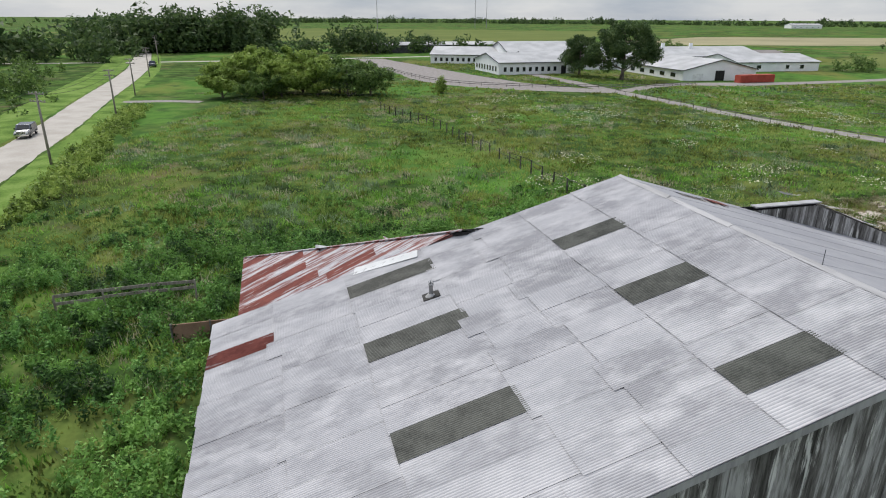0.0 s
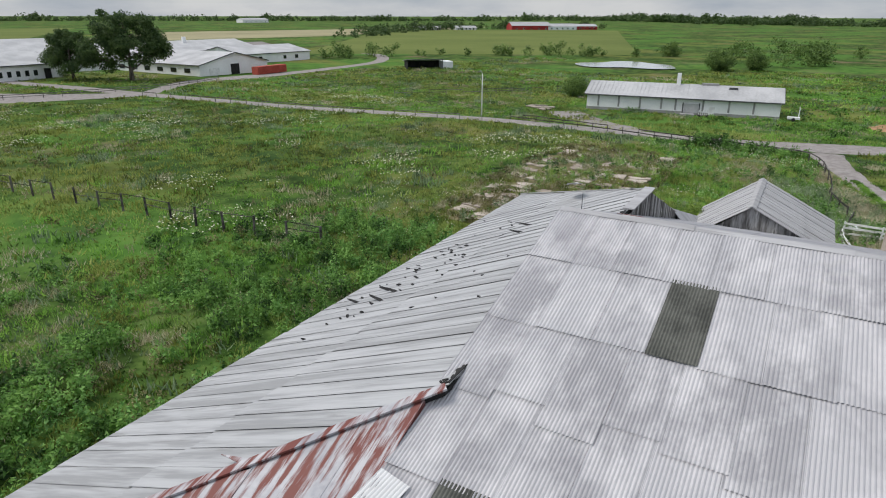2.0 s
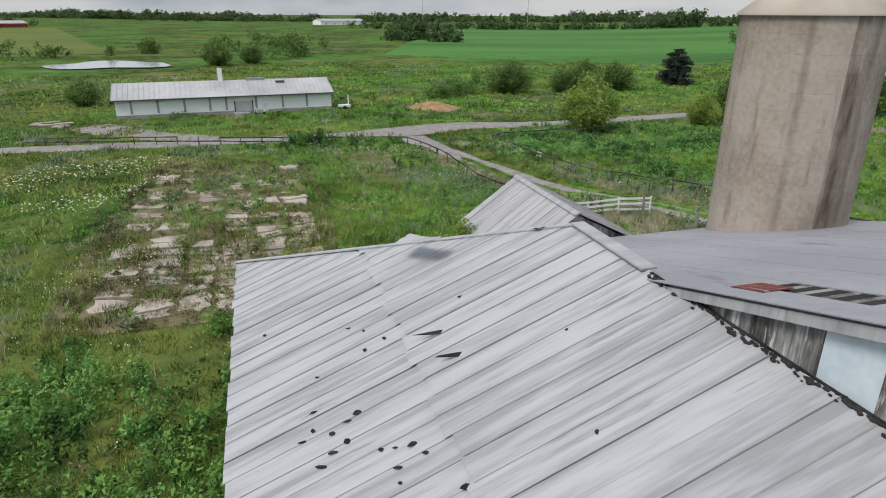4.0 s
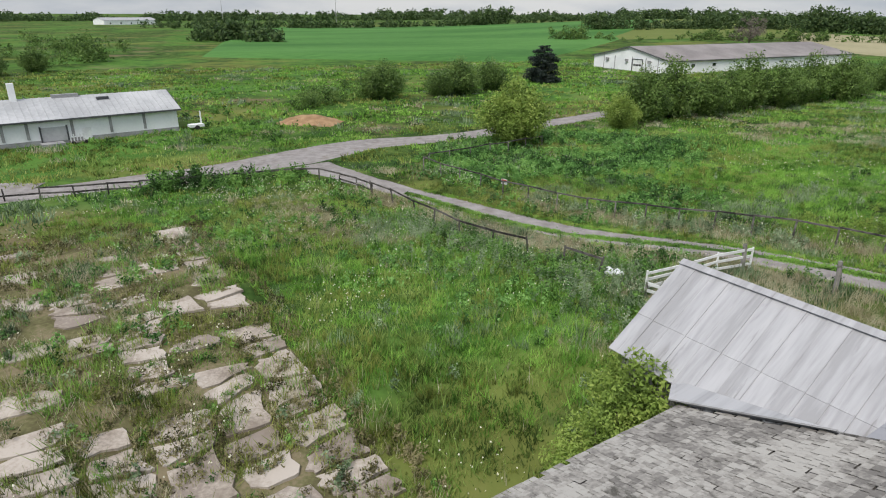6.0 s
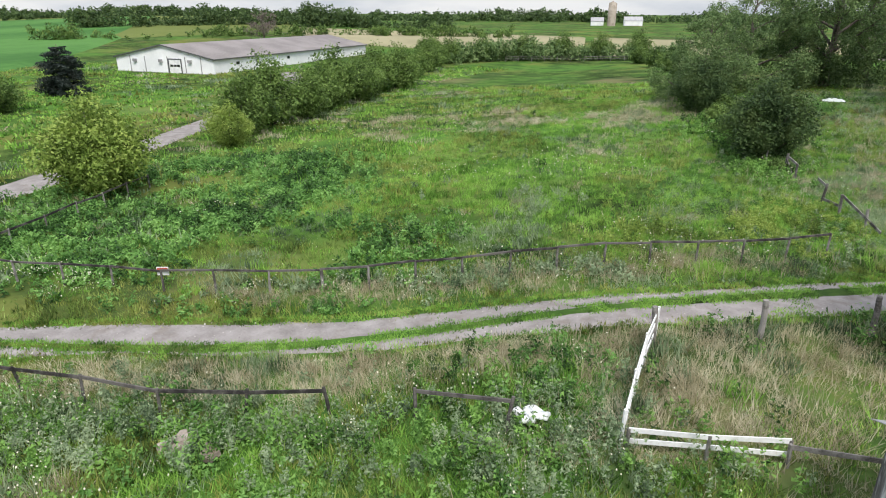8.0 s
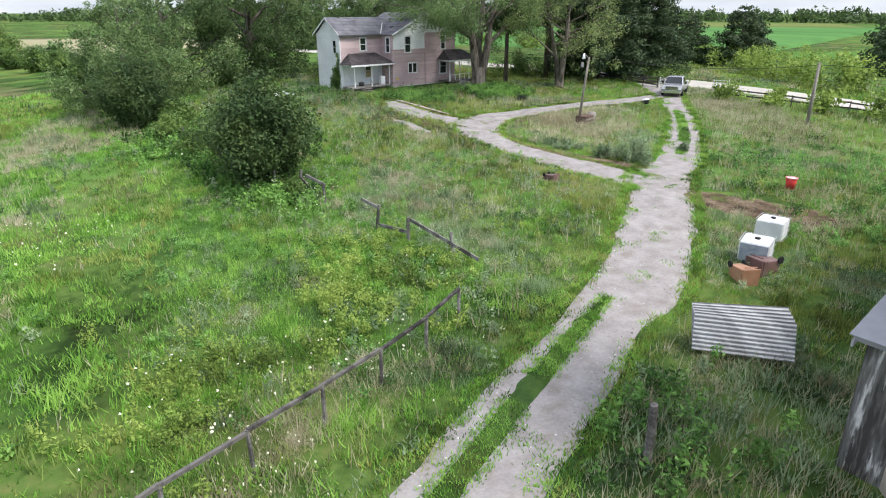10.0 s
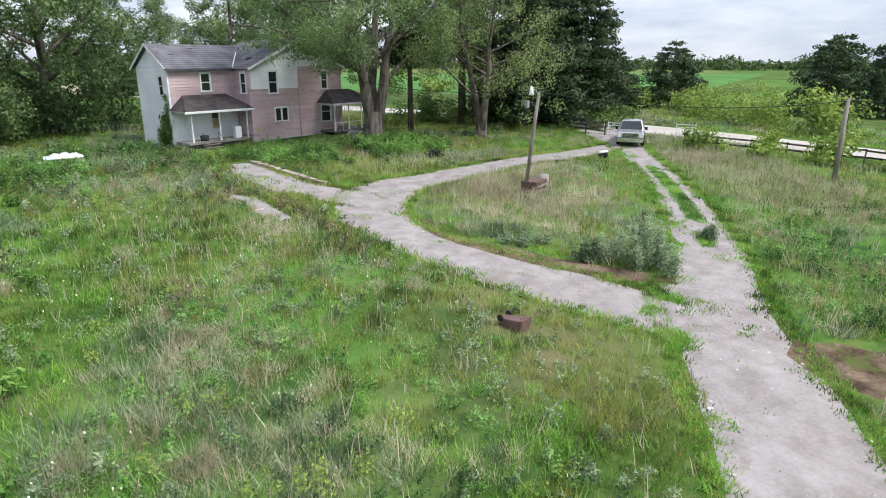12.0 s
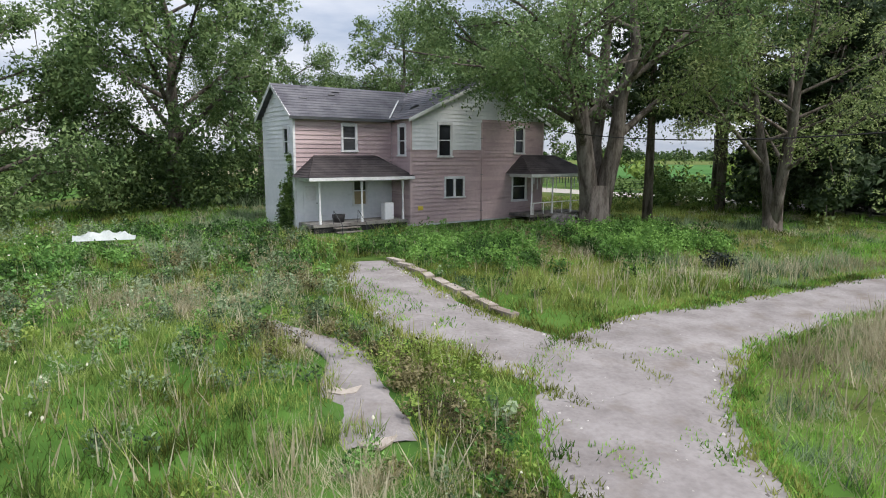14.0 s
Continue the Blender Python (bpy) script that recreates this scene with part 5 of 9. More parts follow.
# ---- trees and bushes ----
def leaf_cloud(centres, radii, count, size, rng, flat=0.75, droop=0.0):
    """Small bent leaves scattered through soft balls round the twig ends. Returns verts and triangles."""
    centres, radii = np.asarray(centres, float), np.asarray(radii, float)
    w = radii ** 2
    pick = rng.choice(len(centres), count, p=w / w.sum())
    d = rng.normal(size=(count, 3))
    d /= np.linalg.norm(d, axis=1)[:, None]
    r = radii[pick] * rng.random(count) ** 0.45
    p = centres[pick] + d * r[:, None] * np.array([1, 1, flat])
    n = d + rng.normal(size=(count, 3)) * 0.8 + np.array([0, 0, 0.5 - droop])
    n /= np.linalg.norm(n, axis=1)[:, None]
    u = np.cross(n, rng.normal(size=(count, 3)))
    u /= np.linalg.norm(u, axis=1)[:, None] + 1e-9
    v = np.cross(n, u)
    s = size * (0.6 + 0.8 * rng.random(count))[:, None]
    s = s * 1.12
    q = np.stack([p - u * s, p + u * s * 0.6 + v * s * 0.55, p + u * s * 0.8 - v * s * 0.5 + n * s * 0.2], 1).reshape(-1, 3)
    f = np.arange(count * 3).reshape(-1, 3)
    return q, f


def skeleton_of(height, trunk_r, spread, rng, first=0.25, limbs=9, lean=0.0, fork=0, up=0.75, hang=0.0, clump=1.0):
    """Trunk, limbs and twigs as a Shape of tapered tubes; also the twig ends."""
    s, tips = Shape(), []
    stems = []
    if fork:
        for k in range(fork):
            a = 2 * math.pi * k / fork + rng.random() * 0.7
            stems.append((Vector((0, 0, 0)), Vector((math.cos(a) * height * 0.16, math.sin(a) * height * 0.16, height * 0.85)), trunk_r * 0.72, a))
        s.tube([(0, 0, -0.3), (0, 0, 0.15), (0, 0, height * first * 0.5)], [trunk_r * 1.5, trunk_r * 1.15, trunk_r * 0.95], 10)
    else:
        stems.append((Vector((0, 0, 0)), Vector((lean, lean * 0.3, height * 0.9)), trunk_r, 0))
    for base, top, r0, ang in stems:
        pts, rad = [], []
        k = 7
        for i in range(k + 1):
            f = i / k
            wob = Vector((rng.normal(), rng.normal(), 0)) * (0.02 * height * f)
            pts.append(base.lerp(top, f) + wob + Vector((0, 0, -0.3 if i == 0 else 0)))
            rad.append(r0 * (1.25 if i == 0 else 1.0) * (1 - 0.88 * f))
        s.tube(pts, rad, 9)
        nl = max(3, limbs // len(stems))
        for j in range(nl):
            f = first + (0.95 - first) * (j + rng.random() * 0.6) / nl
            i = min(int(f * k), k - 1)
            st = pts[i].lerp(pts[i + 1], f * k - i)
            a = j * 2.4 + rng.random() * 0.8 + ang
            L = spread * (1.05 - 0.62 * max(0.0, (f - first)) / (1 - first)) * (0.75 + 0.5 * rng.random())
            d = Vector((math.cos(a), math.sin(a), up * (0.35 + 0.7 * rng.random()))).normalized()
            mid = st + d * L * 0.55 + Vector((0, 0, 0.05 * L))
            end = st + d * L + Vector((0, 0, 0.12 * L))
            rl = max(0.03, r0 * (1 - 0.8 * f) * 0.5)
            s.tube([st, mid, end], [rl, rl * 0.6, rl * 0.2], 6, False)
            tips.append((end, L * 0.30 * clump))
            tips.append((mid, L * 0.24 * clump))
            for q in range(4):
                a2 = a + (q - 1.5) * 0.65 + rng.normal() * 0.25
                o = st.lerp(end, 0.4 + 0.16 * q)
                e = o + Vector((math.cos(a2), math.sin(a2), rng.uniform(-0.25, 0.75))) * L * 0.45
                s.tube([o, e], [rl * 0.4, rl * 0.1], 5, False)
                tips.append((e, L * rng.uniform(0.2, 0.34) * clump))
                if hang and rng.random() < 0.75:
                    for g in range(1 + int(rng.random() * 3)):
                        e2 = e + Vector((rng.normal() * 0.5, rng.normal() * 0.5, -hang * (0.5 + 0.8 * g) * (0.6 + 0.6 * rng.random())))
                        s.tube([e.lerp(e2, g * 0.4), e2], [0.03, 0.012], 4, False)
                        tips.append((e2, L * rng.uniform(0.12, 0.22) * clump))
        tips.append((pts[-1], spread * 0.3))
    return s, tips


def tree(name, height, trunk_r, spread, leaves, size, mat, seed, label, category="tree", **kw):
    """A tree at the origin: trunk and crown."""
    rng = np.random.default_rng(seed)
    t = thing(name, None, label, category)
    flat, low = kw.pop("flat", 0.8), kw.pop("low", ())
    s, tips = skeleton_of(height, trunk_r, spread, rng, **kw)
    for x, y, z in low:
        o, e = Vector((x * 0.12, y * 0.12, height * 0.3)), Vector((x, y, z))
        mid = o.lerp(e, 0.55) + Vector((0, 0, 1.0))
        s.tube([o, mid, e], [0.16, 0.09, 0.02], 6, False)
        for f in (0.35, 0.55, 0.75, 1.0):
            for g in range(3):
                q = (o.lerp(mid, f / 0.55) if f < 0.55 else mid.lerp(e, (f - 0.55) / 0.45)) + Vector((rng.normal() * 0.7, rng.normal() * 0.7, 0.4 - 0.9 * g * f))
                tips.append((q, rng.uniform(0.7, 1.15)))
    part("trunk", s, M["bark"], t, soft=True)
    v, f = leaf_cloud([tuple(p) for p, _ in tips], [r for _, r in tips], leaves, size, rng, flat)
    part("crown", big_mesh("crown", v, f, M[mat]), None, t)
    return t


def pine(name, height, trunk_r, spread, needles, mat, seed, label, first=0.18, tiers=16, size=0.14, taper=0.5):
    """A conifer: tiers of drooping boughs with needle sprays."""
    rng = np.random.default_rng(seed)
    t = thing(name, None, label, "pine tree")
    s, cen, rad = Shape(), [], []
    s.tube([(0, 0, -0.3), (0, 0, height * 0.5), (0.1, 0, height)], [trunk_r * 1.2, trunk_r * 0.7, 0.04], 8)
    for i in range(tiers):
        f = first + (1 - first) * i / tiers
        L = spread * (1 - f) ** taper * (0.75 + 0.4 * rng.random()) + 0.25
        for k in range(6):
            a = i * 1.1 + k * 1.05 + rng.random() * 0.5
            st = Vector((0, 0, height * f))
            e = st + Vector((math.cos(a) * L, math.sin(a) * L, L * rng.uniform(-0.22, 0.2)))
            s.tube([st, st.lerp(e, 0.5) + Vector((0, 0, 0.05 * L)), e], [0.06 + trunk_r * 0.12 * (1 - f), 0.04, 0.015], 5, False)
            for q in (0.45, 0.7, 0.95):
                cen.append(tuple(st.lerp(e, q)))
                rad.append(0.22 * L + 0.22)
    part("trunk", s, M["bark"], t, soft=True)
    v, f = leaf_cloud(cen, rad, needles, size, rng, flat=0.5)
    part("crown", big_mesh("crown", v, f, M[mat]), None, t)
    return t


def bush(name, w, h, leaves, size, mat, seed, label, category="bush", lumps=16):
    """A many-stemmed bush down to the ground."""
    rng = np.random.default_rng(seed)
    t = thing(name, None, label, category)
    s, cen, rad = Shape(), [], []
    for k in range(lumps):
        a, q = k * 2.4, math.sqrt((k + 0.5) / lumps)
        top = Vector((math.cos(a) * w * 0.42 * q, math.sin(a) * w * 0.42 * q, h * (0.85 - 0.5 * q * q) * rng.uniform(0.75, 1.1)))
        s.tube([(0.2 * math.cos(a), 0.2 * math.sin(a), -0.2), top * 0.55, top], [0.06, 0.045, 0.012], 5, False)
        for f in (0.35, 0.7, 1.0):
            cen.append(tuple(top * f + Vector((0, 0, 0.12))))
            rad.append(w * rng.uniform(0.13, 0.2))
    part("trunk", s, M["bark"], t)
    v, f = leaf_cloud(cen, rad, leaves, size, rng, flat=0.95)
    v[:, 2] = np.maximum(v[:, 2], 0.0)
    part("crown", big_mesh("crown", v, f, M[mat]), None, t)
    return t


def stand(ob, spots):
    """Stand copies of one tree at spots (x, y, size, turn)."""
    copies = []
    for x, y, sc, turn in spots[1:]:
        z = gz(x, y) - 0.02
        copies.append(copy_thing(ob, pose(x, y, z, 0, 0, turn) @ Matrix.Diagonal((sc, sc, sc, 1))))
    x, y, sc, turn = spots[0]
    ob.matrix_basis = pose(x, y, gz(x, y) - 0.02, 0, 0, turn) @ Matrix.Diagonal((sc, sc, sc, 1))
    return [ob] + copies


# by the house
stand(tree("tree", 20, 0.8, 9.0, 72000, 0.088, "leaf_soft", 1, "large old broadleaf tree with forked grey trunk before the house", fork=3, first=0.26, limbs=24, hang=1.5, clump=0.72, low=((11.0, -1.6, 9.6), (8.6, 2.2, 8.4), (9.4, -4.0, 9.5), (5.5, 3.0, 8.6), (6.2, -0.6, 7.6))), [(14.0, -42.7, 1.0, 0)])
stand(tree("tree", 16, 0.5, 6.2, 22000, 0.085, "leaf_pale", 2, "spreading broadleaf tree with three leaning trunks", fork=3, first=0.24, limbs=21, up=0.5, hang=1.7, clump=0.75), [(3.3, -41.9, 1.0, 70)])
stand(pine("pine_tree", 17, 0.3, 4.6, 9000, "needle", 3, "tall dark pine with bare lower boughs", first=0.42, size=0.17), [(8.2, -47.0, 0.95, 0), (0.2, -50.7, 1.05, 40), (-4, -57, 1.0, 220)])
stand(pine("pine_tree", 17, 0.35, 6.4, 30000, "needle", 19, "broad dense dark pine beside the entrance", first=0.1, tiers=17, size=0.2, taper=0.42), [(-6, -47.5, 1.03, 90), (-10.5, -50, 0.98, 140), (-14.2, -47.5, 0.88, 290)])
stand(tree("tree", 20, 0.5, 8.2, 44000, 0.125, "leaf_soft", 4, "tall leafy tree behind the house", first=0.16, limbs=19, hang=1.4, clump=0.75), [(38.5, -61, 1.15, 0), (33, -73, 0.85, 80), (21, -64, 0.8, 150), (9, -68, 0.9, 300)])
stand(tree("tree", 14, 0.4, 6.0, 30000, 0.12, "leaf_soft", 5, "dark leafy tree beside the pasture", first=0.05, limbs=18, hang=1.2, clump=0.85), [(48.5, -54.5, 1.05, 120), (52, -42, 0.8, 0)])
stand(bush("tree", 7.4, 6.6, 34000, 0.11, "leaf_dark", 6, "rounded leafy tree down to the ground on the old fence line", "tree", lumps=26), [(42.6, -12.3, 1.0, 0), (50.7, -32.5, 0.92, 100)])
stand(bush("bush", 4.0, 2.6, 5200, 0.13, "leaf", 7, "leafy green hedge bush along the pasture"), [(46.5, -20, 0.8, 0), (48, -26, 0.8, 60), (41.3, -8, 0.45, 60), (47.5, -31, 0.9, 130), (60, -75, 1.4, 10), (66, -95, 1.5, 70), (72, -110, 1.6, 140), (62, -100, 1.2, 90), (80, -128, 1.6, 200)])
# lone trees and the row along the far lane
stand(bush("tree", 8.2, 7.4, 26000, 0.13, "leaf_light", 8, "round yellow-green tree beside the far lane", "tree", lumps=26), [(88.2, 16.8, 1.1, 0), (93.5, -1.4, 0.66, 50)])
row = bush("tree", 9.0, 8.0, 9000, 0.19, "leaf_olive", 9, "leafy tree in a dense hedgerow", "tree", lumps=26)
tagged(row, group="hedgerow trees")
stand(row, [(97.5 + 1.55 * k + 1.2 * math.sin(k * 2.1), -8.0 - 6.2 * k, 0.95 + 0.16 * math.sin(k * 1.9), 47 * k) for k in range(10)] + [(116, -70, 0.85, 10), (119, -80, 0.8, 60), (123, -92, 0.9, 0), (128, -104, 0.9, 30), (131, -117, 0.9, 80), (127, -130, 0.95, 140), (118, -141, 1.0, 10), (108, -147, 1.05, 50), (97, -151, 1.0, 0), (86, -152, 1.05, 200), (142, -124, 1.0, 90)])
stand(bush("tree", 8.6, 6.2, 11000, 0.17, "leaf", 10, "dark round tree at the field edge", "tree", lumps=26), [(138, 6, 1.1, 0), (142, -2, 1.0, 60), (136, 11, 0.8, 120), (135, 22.5, 1.1, 180), (203, 106, 1.2, 40), (213, 98, 1.0, 140), (113, 100, 0.75, 10)])
stand(pine("spruce_tree", 8.6, 0.2, 4.6, 14000, "blue_spruce", 11, "dark conical spruce standing in the field", first=0.02, tiers=13, size=0.18, taper=0.62), [(153, -19, 1.0, 0)])
stand(tree("tree", 8, 0.3, 4.5, 2600, 0.16, "bare", 12, "nearly bare grey tree behind the barn", first=0.1, limbs=16), [(255, -170, 1.5, 0)])
# by the far barns
stand(tree("tree", 21, 0.7, 9.4, 19000, 0.38, "leaf_dark", 13, "large round shade tree in front of the white barns", first=0.14, limbs=20), [(52, 196, 0.82, 0), (41, 206, 0.6, 100)])
stand(bush("bush", 3.4, 4.2, 3000, 0.16, "leaf_light", 14, "small round bush by the fence"), [(-2.3, 157.5, 1.0, 0)])
# thicket beside the field
thicket = tree("tree", 9, 0.25, 5.4, 9000, 0.3, "leaf_light", 15, "yellow-green tree in a thicket", first=0.03, limbs=15)
tagged(thicket, group="thicket trees")
stand(thicket, [(-52, 145, 0.85, 0), (-46, 150, 1.05, 40), (-39, 147, 0.9, 90), (-31, 149, 0.95, 140), (-36, 156, 1.1, 200), (-48, 158, 1.1, 260)])
stand(tree("tree", 8.5, 0.25, 5.2, 6500, 0.3, "leaf", 16, "green tree in a thicket", first=0.03, limbs=15), [(-24, 149, 0.85, 0), (-19, 152, 0.85, 70), (-27, 156, 1.0, 150), (-42, 143, 0.7, 200)])
# small tree in the shed's corner
stand(bush("bush", 3.6, 3.4, 13000, 0.07, "leaf_light", 17, "bright green sapling clump against the shed"), [(33.4, 36.6, 1.15, 0), (32.2, 38.6, 0.95, 80), (35.0, 35.6, 0.95, 200)])


def far_wood(name, path, depth, height, clumps, mat, seed, label, leaves=110, size=0.085):
    """A band of far woodland: many leaf clumps over short trunks, one piece."""
    rng = np.random.default_rng(seed)
    s = spline([(*p, 0) for p in path], 4.0)
    n = max(8, int(clumps))
    pick = s[rng.integers(0, len(s), n), :2] + rng.normal(size=(n, 2)) * depth * 0.4
    wave = np.array([noise.noise((p[0] / (height * 5), p[1] / (height * 5), seed * 1.7)) for p in pick])
    hh = height * (0.5 + 0.45 * rng.random(n)) * np.clip(1.0 + 0.9 * wave, 0.4, 1.5)
    cen, rad = [], []
    for (x, y), h in zip(pick, hh):
        z = gz(x, y)
        for k in range(5):
            f = 0.25 + 0.7 * k / 4
            cen.append((x + rng.normal() * h * 0.3, y + rng.normal() * h * 0.3, z + h * f * 0.92))
            rad.append(h * (0.42 - 0.2 * abs(f - 0.4)))
    v, f = leaf_cloud(cen, rad, n * leaves, height * size, rng, 0.9)
    return tagged(new(name, big_mesh(name, v, f, M[mat])), label, "woodland", kind="stuff")


far_wood("roadside_wood", [(-175, 230), (-160, 290), (-175, 350), (-230, 450), (-300, 610)], 26, 14, 130, "leaf_dark", 31, "dark woodland beside the country road")
far_wood("roadside_wood", [(-175, 225), (-260, 240), (-400, 300)], 24, 16, 60, "leaf_dark", 40, "dark woodland beside the country road")
far_wood("roadside_wood", [(-92, 330), (-40, 340), (0, 350)], 24, 10, 60, "leaf_dark", 32, "tall trees at the crossroads")
far_wood("roadside_scrub", [(-75, 90), (-95, 130), (-120, 180), (-140, 215)], 12, 4.5, 60, "leaf", 33, "scrub and small trees beside the road")
far_wood("far_trees", [(0, 345), (60, 350), (130, 380)], 20, 6, 60, "leaf", 34, "low green scrub behind the barns")
far_wood("far_trees", [(150, 245), (190, 230), (225, 190), (260, 150), (300, 90)], 9, 7, 46, "leaf", 35, "scattered field-edge trees", 300, 0.05)
far_wood("far_trees", [(420, 64), (390, 46), (356, 28)], 14, 12, 30, "leaf_dark", 36, "dark grove in the field")
far_wood("far_trees", [(420, -190), (380, -240), (330, -290), (250, -330)], 14, 10, 150, "leaf_dark", 37, "hedgerow along the far field")
far_wood("far_woods", [(1500, 900), (1300, 500), (1250, 100), (1150, -250), (950, -600), (600, -850), (200, -950)], 110, 14, 1700, "leaf_dark", 38, "distant dark woods along the horizon", 30, 0.17)
far_wood("far_woods", [(-900, 1500), (-300, 1800), (300, 1800), (900, 1500), (1500, 900)], 80, 13, 1100, "leaf_dark", 39, "distant dark tree line along the horizon", 28, 0.17)
far_wood("far_woods", [(200, -950), (-200, -900), (-600, -700), (-800, -300), (-700, 200)], 80, 15, 1000, "leaf_dark", 41, "distant dark tree line along the horizon", 30, 0.16)
far_wood("far_trees", [(60, -130), (30, -140), (-10, -130)], 10, 12, 30, "leaf_dark", 42, "trees behind the farmhouse garden")
far_wood("far_trees", [(-30, -75), (-50, -110), (-40, -140)], 6, 7, 26, "leaf_light", 43, "bright shrubs across the road")

far_wood("pasture_hedge", [(132, -112), (128, -128), (116, -142), (100, -148), (84, -148), (74, -138)], 4, 8, 90, "leaf_soft", 44, "bushy hedge closing the pasture", 170, 0.05)
far_wood("far_trees", [(330, -115), (300, -190), (240, -240), (180, -262)], 8, 6, 110, "leaf", 45, "low hedge between far fields")
far_wood("far_trees", [(700, 120), (620, -60), (560, -300), (480, -460)], 20, 11, 220, "leaf_dark", 46, "dark hedge along the far crop field", 70, 0.11)
far_wood("far_trees", [(300, 420), (420, 520), (560, 560), (720, 480)], 24, 9, 130, "leaf_dark", 47, "trees round the far red farm", 60, 0.11)
far_wood("far_trees", [(240, 120), (250, 90), (228, 100)], 5, 7, 14, "leaf", 48, "trees beside the pond", 150, 0.06)
far_wood("road_shrubs", [(-9, -27), (-14, -19), (-20, -9)], 1.5, 3.6, 16, "leaf_light", 49, "bright shrubs along the road fence", 320, 0.045)
far_wood("road_shrubs", [(-30, -30), (-38, -50), (-50, -75)], 5, 5, 40, "leaf_light", 50, "bright shrubs across the road", 240, 0.045)

# dark undergrowth beneath the tall trees beside the house
far_wood("undergrowth", [(30, -60), (36, -62), (43, -58), (50, -50), (54, -44)], 4, 7.0, 30, "leaf_dark", 51, "dark shrubs beneath the tall trees beside the house", 700, 0.022)
far_wood("undergrowth", [(2, -56), (-4, -52), (-9, -46), (-12, -42)], 4, 4.0, 26, "leaf", 52, "shrubs beneath the pines by the road", 320, 0.035)
stand(pine("pine_tree", 13, 0.3, 6.0, 9500, "needle", 18, "broad dark pine beyond the road", first=0.08, tiers=13, size=0.25), [(-46, -62, 0.85, 0), (-53, -66, 0.75, 80), (-40, -68, 0.7, 150), (-82, -58, 1.1, 30), (-92, -52, 1.15, 100), (-101, -46, 1.1, 210), (-96, -64, 1.2, 280), (-110, -38, 1.0, 10)])
far_wood("roadside_wood", [(-160, 325), (-140, 330), (-120, 345), (-102, 366)], 8, 24, 46, "leaf_dark", 53, "tall dark trees at the crossroads", 260, 0.05)
far_wood("low_shrubs", [(126, 37), (131, 34), (137, 26), (143, 18)], 3, 3.4, 30, "leaf", 54, "low dark shrubs beside the soil mound", 260, 0.05)

# ---- other farm buildings ----
def block(parent, name, x0, y0, z0, x1, y1, z1, mat, label=""):
    return part(name, Shape().box(x0, y0, z0, x1, y1, z1), mat, parent, label)


def gable_hall(name, m, length, depth, eave, ridge, wall, roof, label, category="barn", windows=(), front=1, ribs=0.0, base=0.5, trim=True):
    """A gabled hall: x along the ridge, front wall at y = 0, depth towards +y."""
    h = thing(name, m, label, category)
    s = Shape().slab([(0, 0, -0.6), (0, depth, -0.6), (0, depth, eave), (0, depth / 2, ridge - 0.12), (0, 0, eave)], (length, 0, 0))
    part("wall", s, wall, h)
    if base:
        block(h, "plinth", -0.03, -0.04, -0.6, length + 0.03, depth + 0.04, base, M["block"])
    o = 0.45
    k = (ridge - eave) / (depth / 2)
    for y0, y1, z0, z1 in ((-o, depth / 2, eave - o * k, ridge), (depth + o, depth / 2, eave - o * k, ridge)):
        if ribs:
            n = int((length + 2 * o) / ribs)
            st = (length + 2 * o) / n
            for i in range(n):
                a = -o + i * st
                q = Shape().slab([(a, y0, z0), (a + st, y0, z0), (a + st, y1, z1), (a, y1, z1)][:: (1 if y1 > y0 else -1)], (0, 0, 0.06))
                q.slab([(a, y0, z0 + 0.06), (a + 0.07, y0, z0 + 0.06), (a + 0.07, y1, z1 + 0.06), (a, y1, z1 + 0.06)][:: (1 if y1 > y0 else -1)], (0, 0, 0.06))
                part("roof_panel", q, roof, h)
        else:
            part("roof", Shape().slab([(-o, y0, z0), (length + o, y0, z0), (length + o, y1, z1), (-o, y1, z1)][:: (1 if y1 > y0 else -1)], (0, 0, 0.1)), roof, h)
    if trim:
        for y, sg in ((-o, 1), (depth + o, -1)):
            block(h, "fascia", -o, min(y, y - 0.06 * sg), eave - o * k - 0.16, length + o, max(y, y - 0.06 * sg), eave - o * k + 0.05, M["trim_dark"])
        for x in (-o - 0.05, length + o):
            for y0 in (-o, depth + o):
                part("barge_board", Shape().slab([(x, y0, eave - o * k - 0.16), (x, depth / 2, ridge - 0.16), (x, depth / 2, ridge + 0.12), (x, y0, eave - o * k + 0.1)], (0.05, 0, 0)), M["trim_dark"], h)
    for x0, x1, z0, z1 in windows:
        w = block(h, "window", x0 - 0.08, -0.06, z0 - 0.08, x1 + 0.08, 0.0, z1 + 0.08, M["white_wood"])
        part("pane", Shape().box(x0, -0.085, z0, x1, -0.061, z1), M["glass"], w)
    return h


# white workshop by the field lane
WS = pose(97.9, 87.1, -3.45, 0, 0, math.degrees(math.atan2(-0.931, 0.365)))
ws = gable_hall("workshop", WS, 33.4, 10, 3.05, 4.9, M["white_wall"], M["grey_roof"], "long low white workshop with grey ribbed metal roof", "workshop", ribs=0.75, base=0.55)
for x in (2.2, 6.0, 9.9, 13.7, 16.2, 20.9, 25.2, 29.2):
    block(ws, "downpipe", x - 0.16, -0.1, 0.75, x + 0.16, -0.02, 2.75, M["block"], "grey window strip")
door = block(ws, "roller_door", 17.6, -0.08, 0.35, 20.2, -0.01, 2.0, M["grey_roof"], "closed grey roller door")
block(ws, "door_frame", 17.4, -0.13, 0.3, 17.58, -0.01, 2.15, M["trim_dark"])
block(ws, "door_frame", 20.22, -0.13, 0.3, 20.4, -0.01, 2.15, M["trim_dark"])
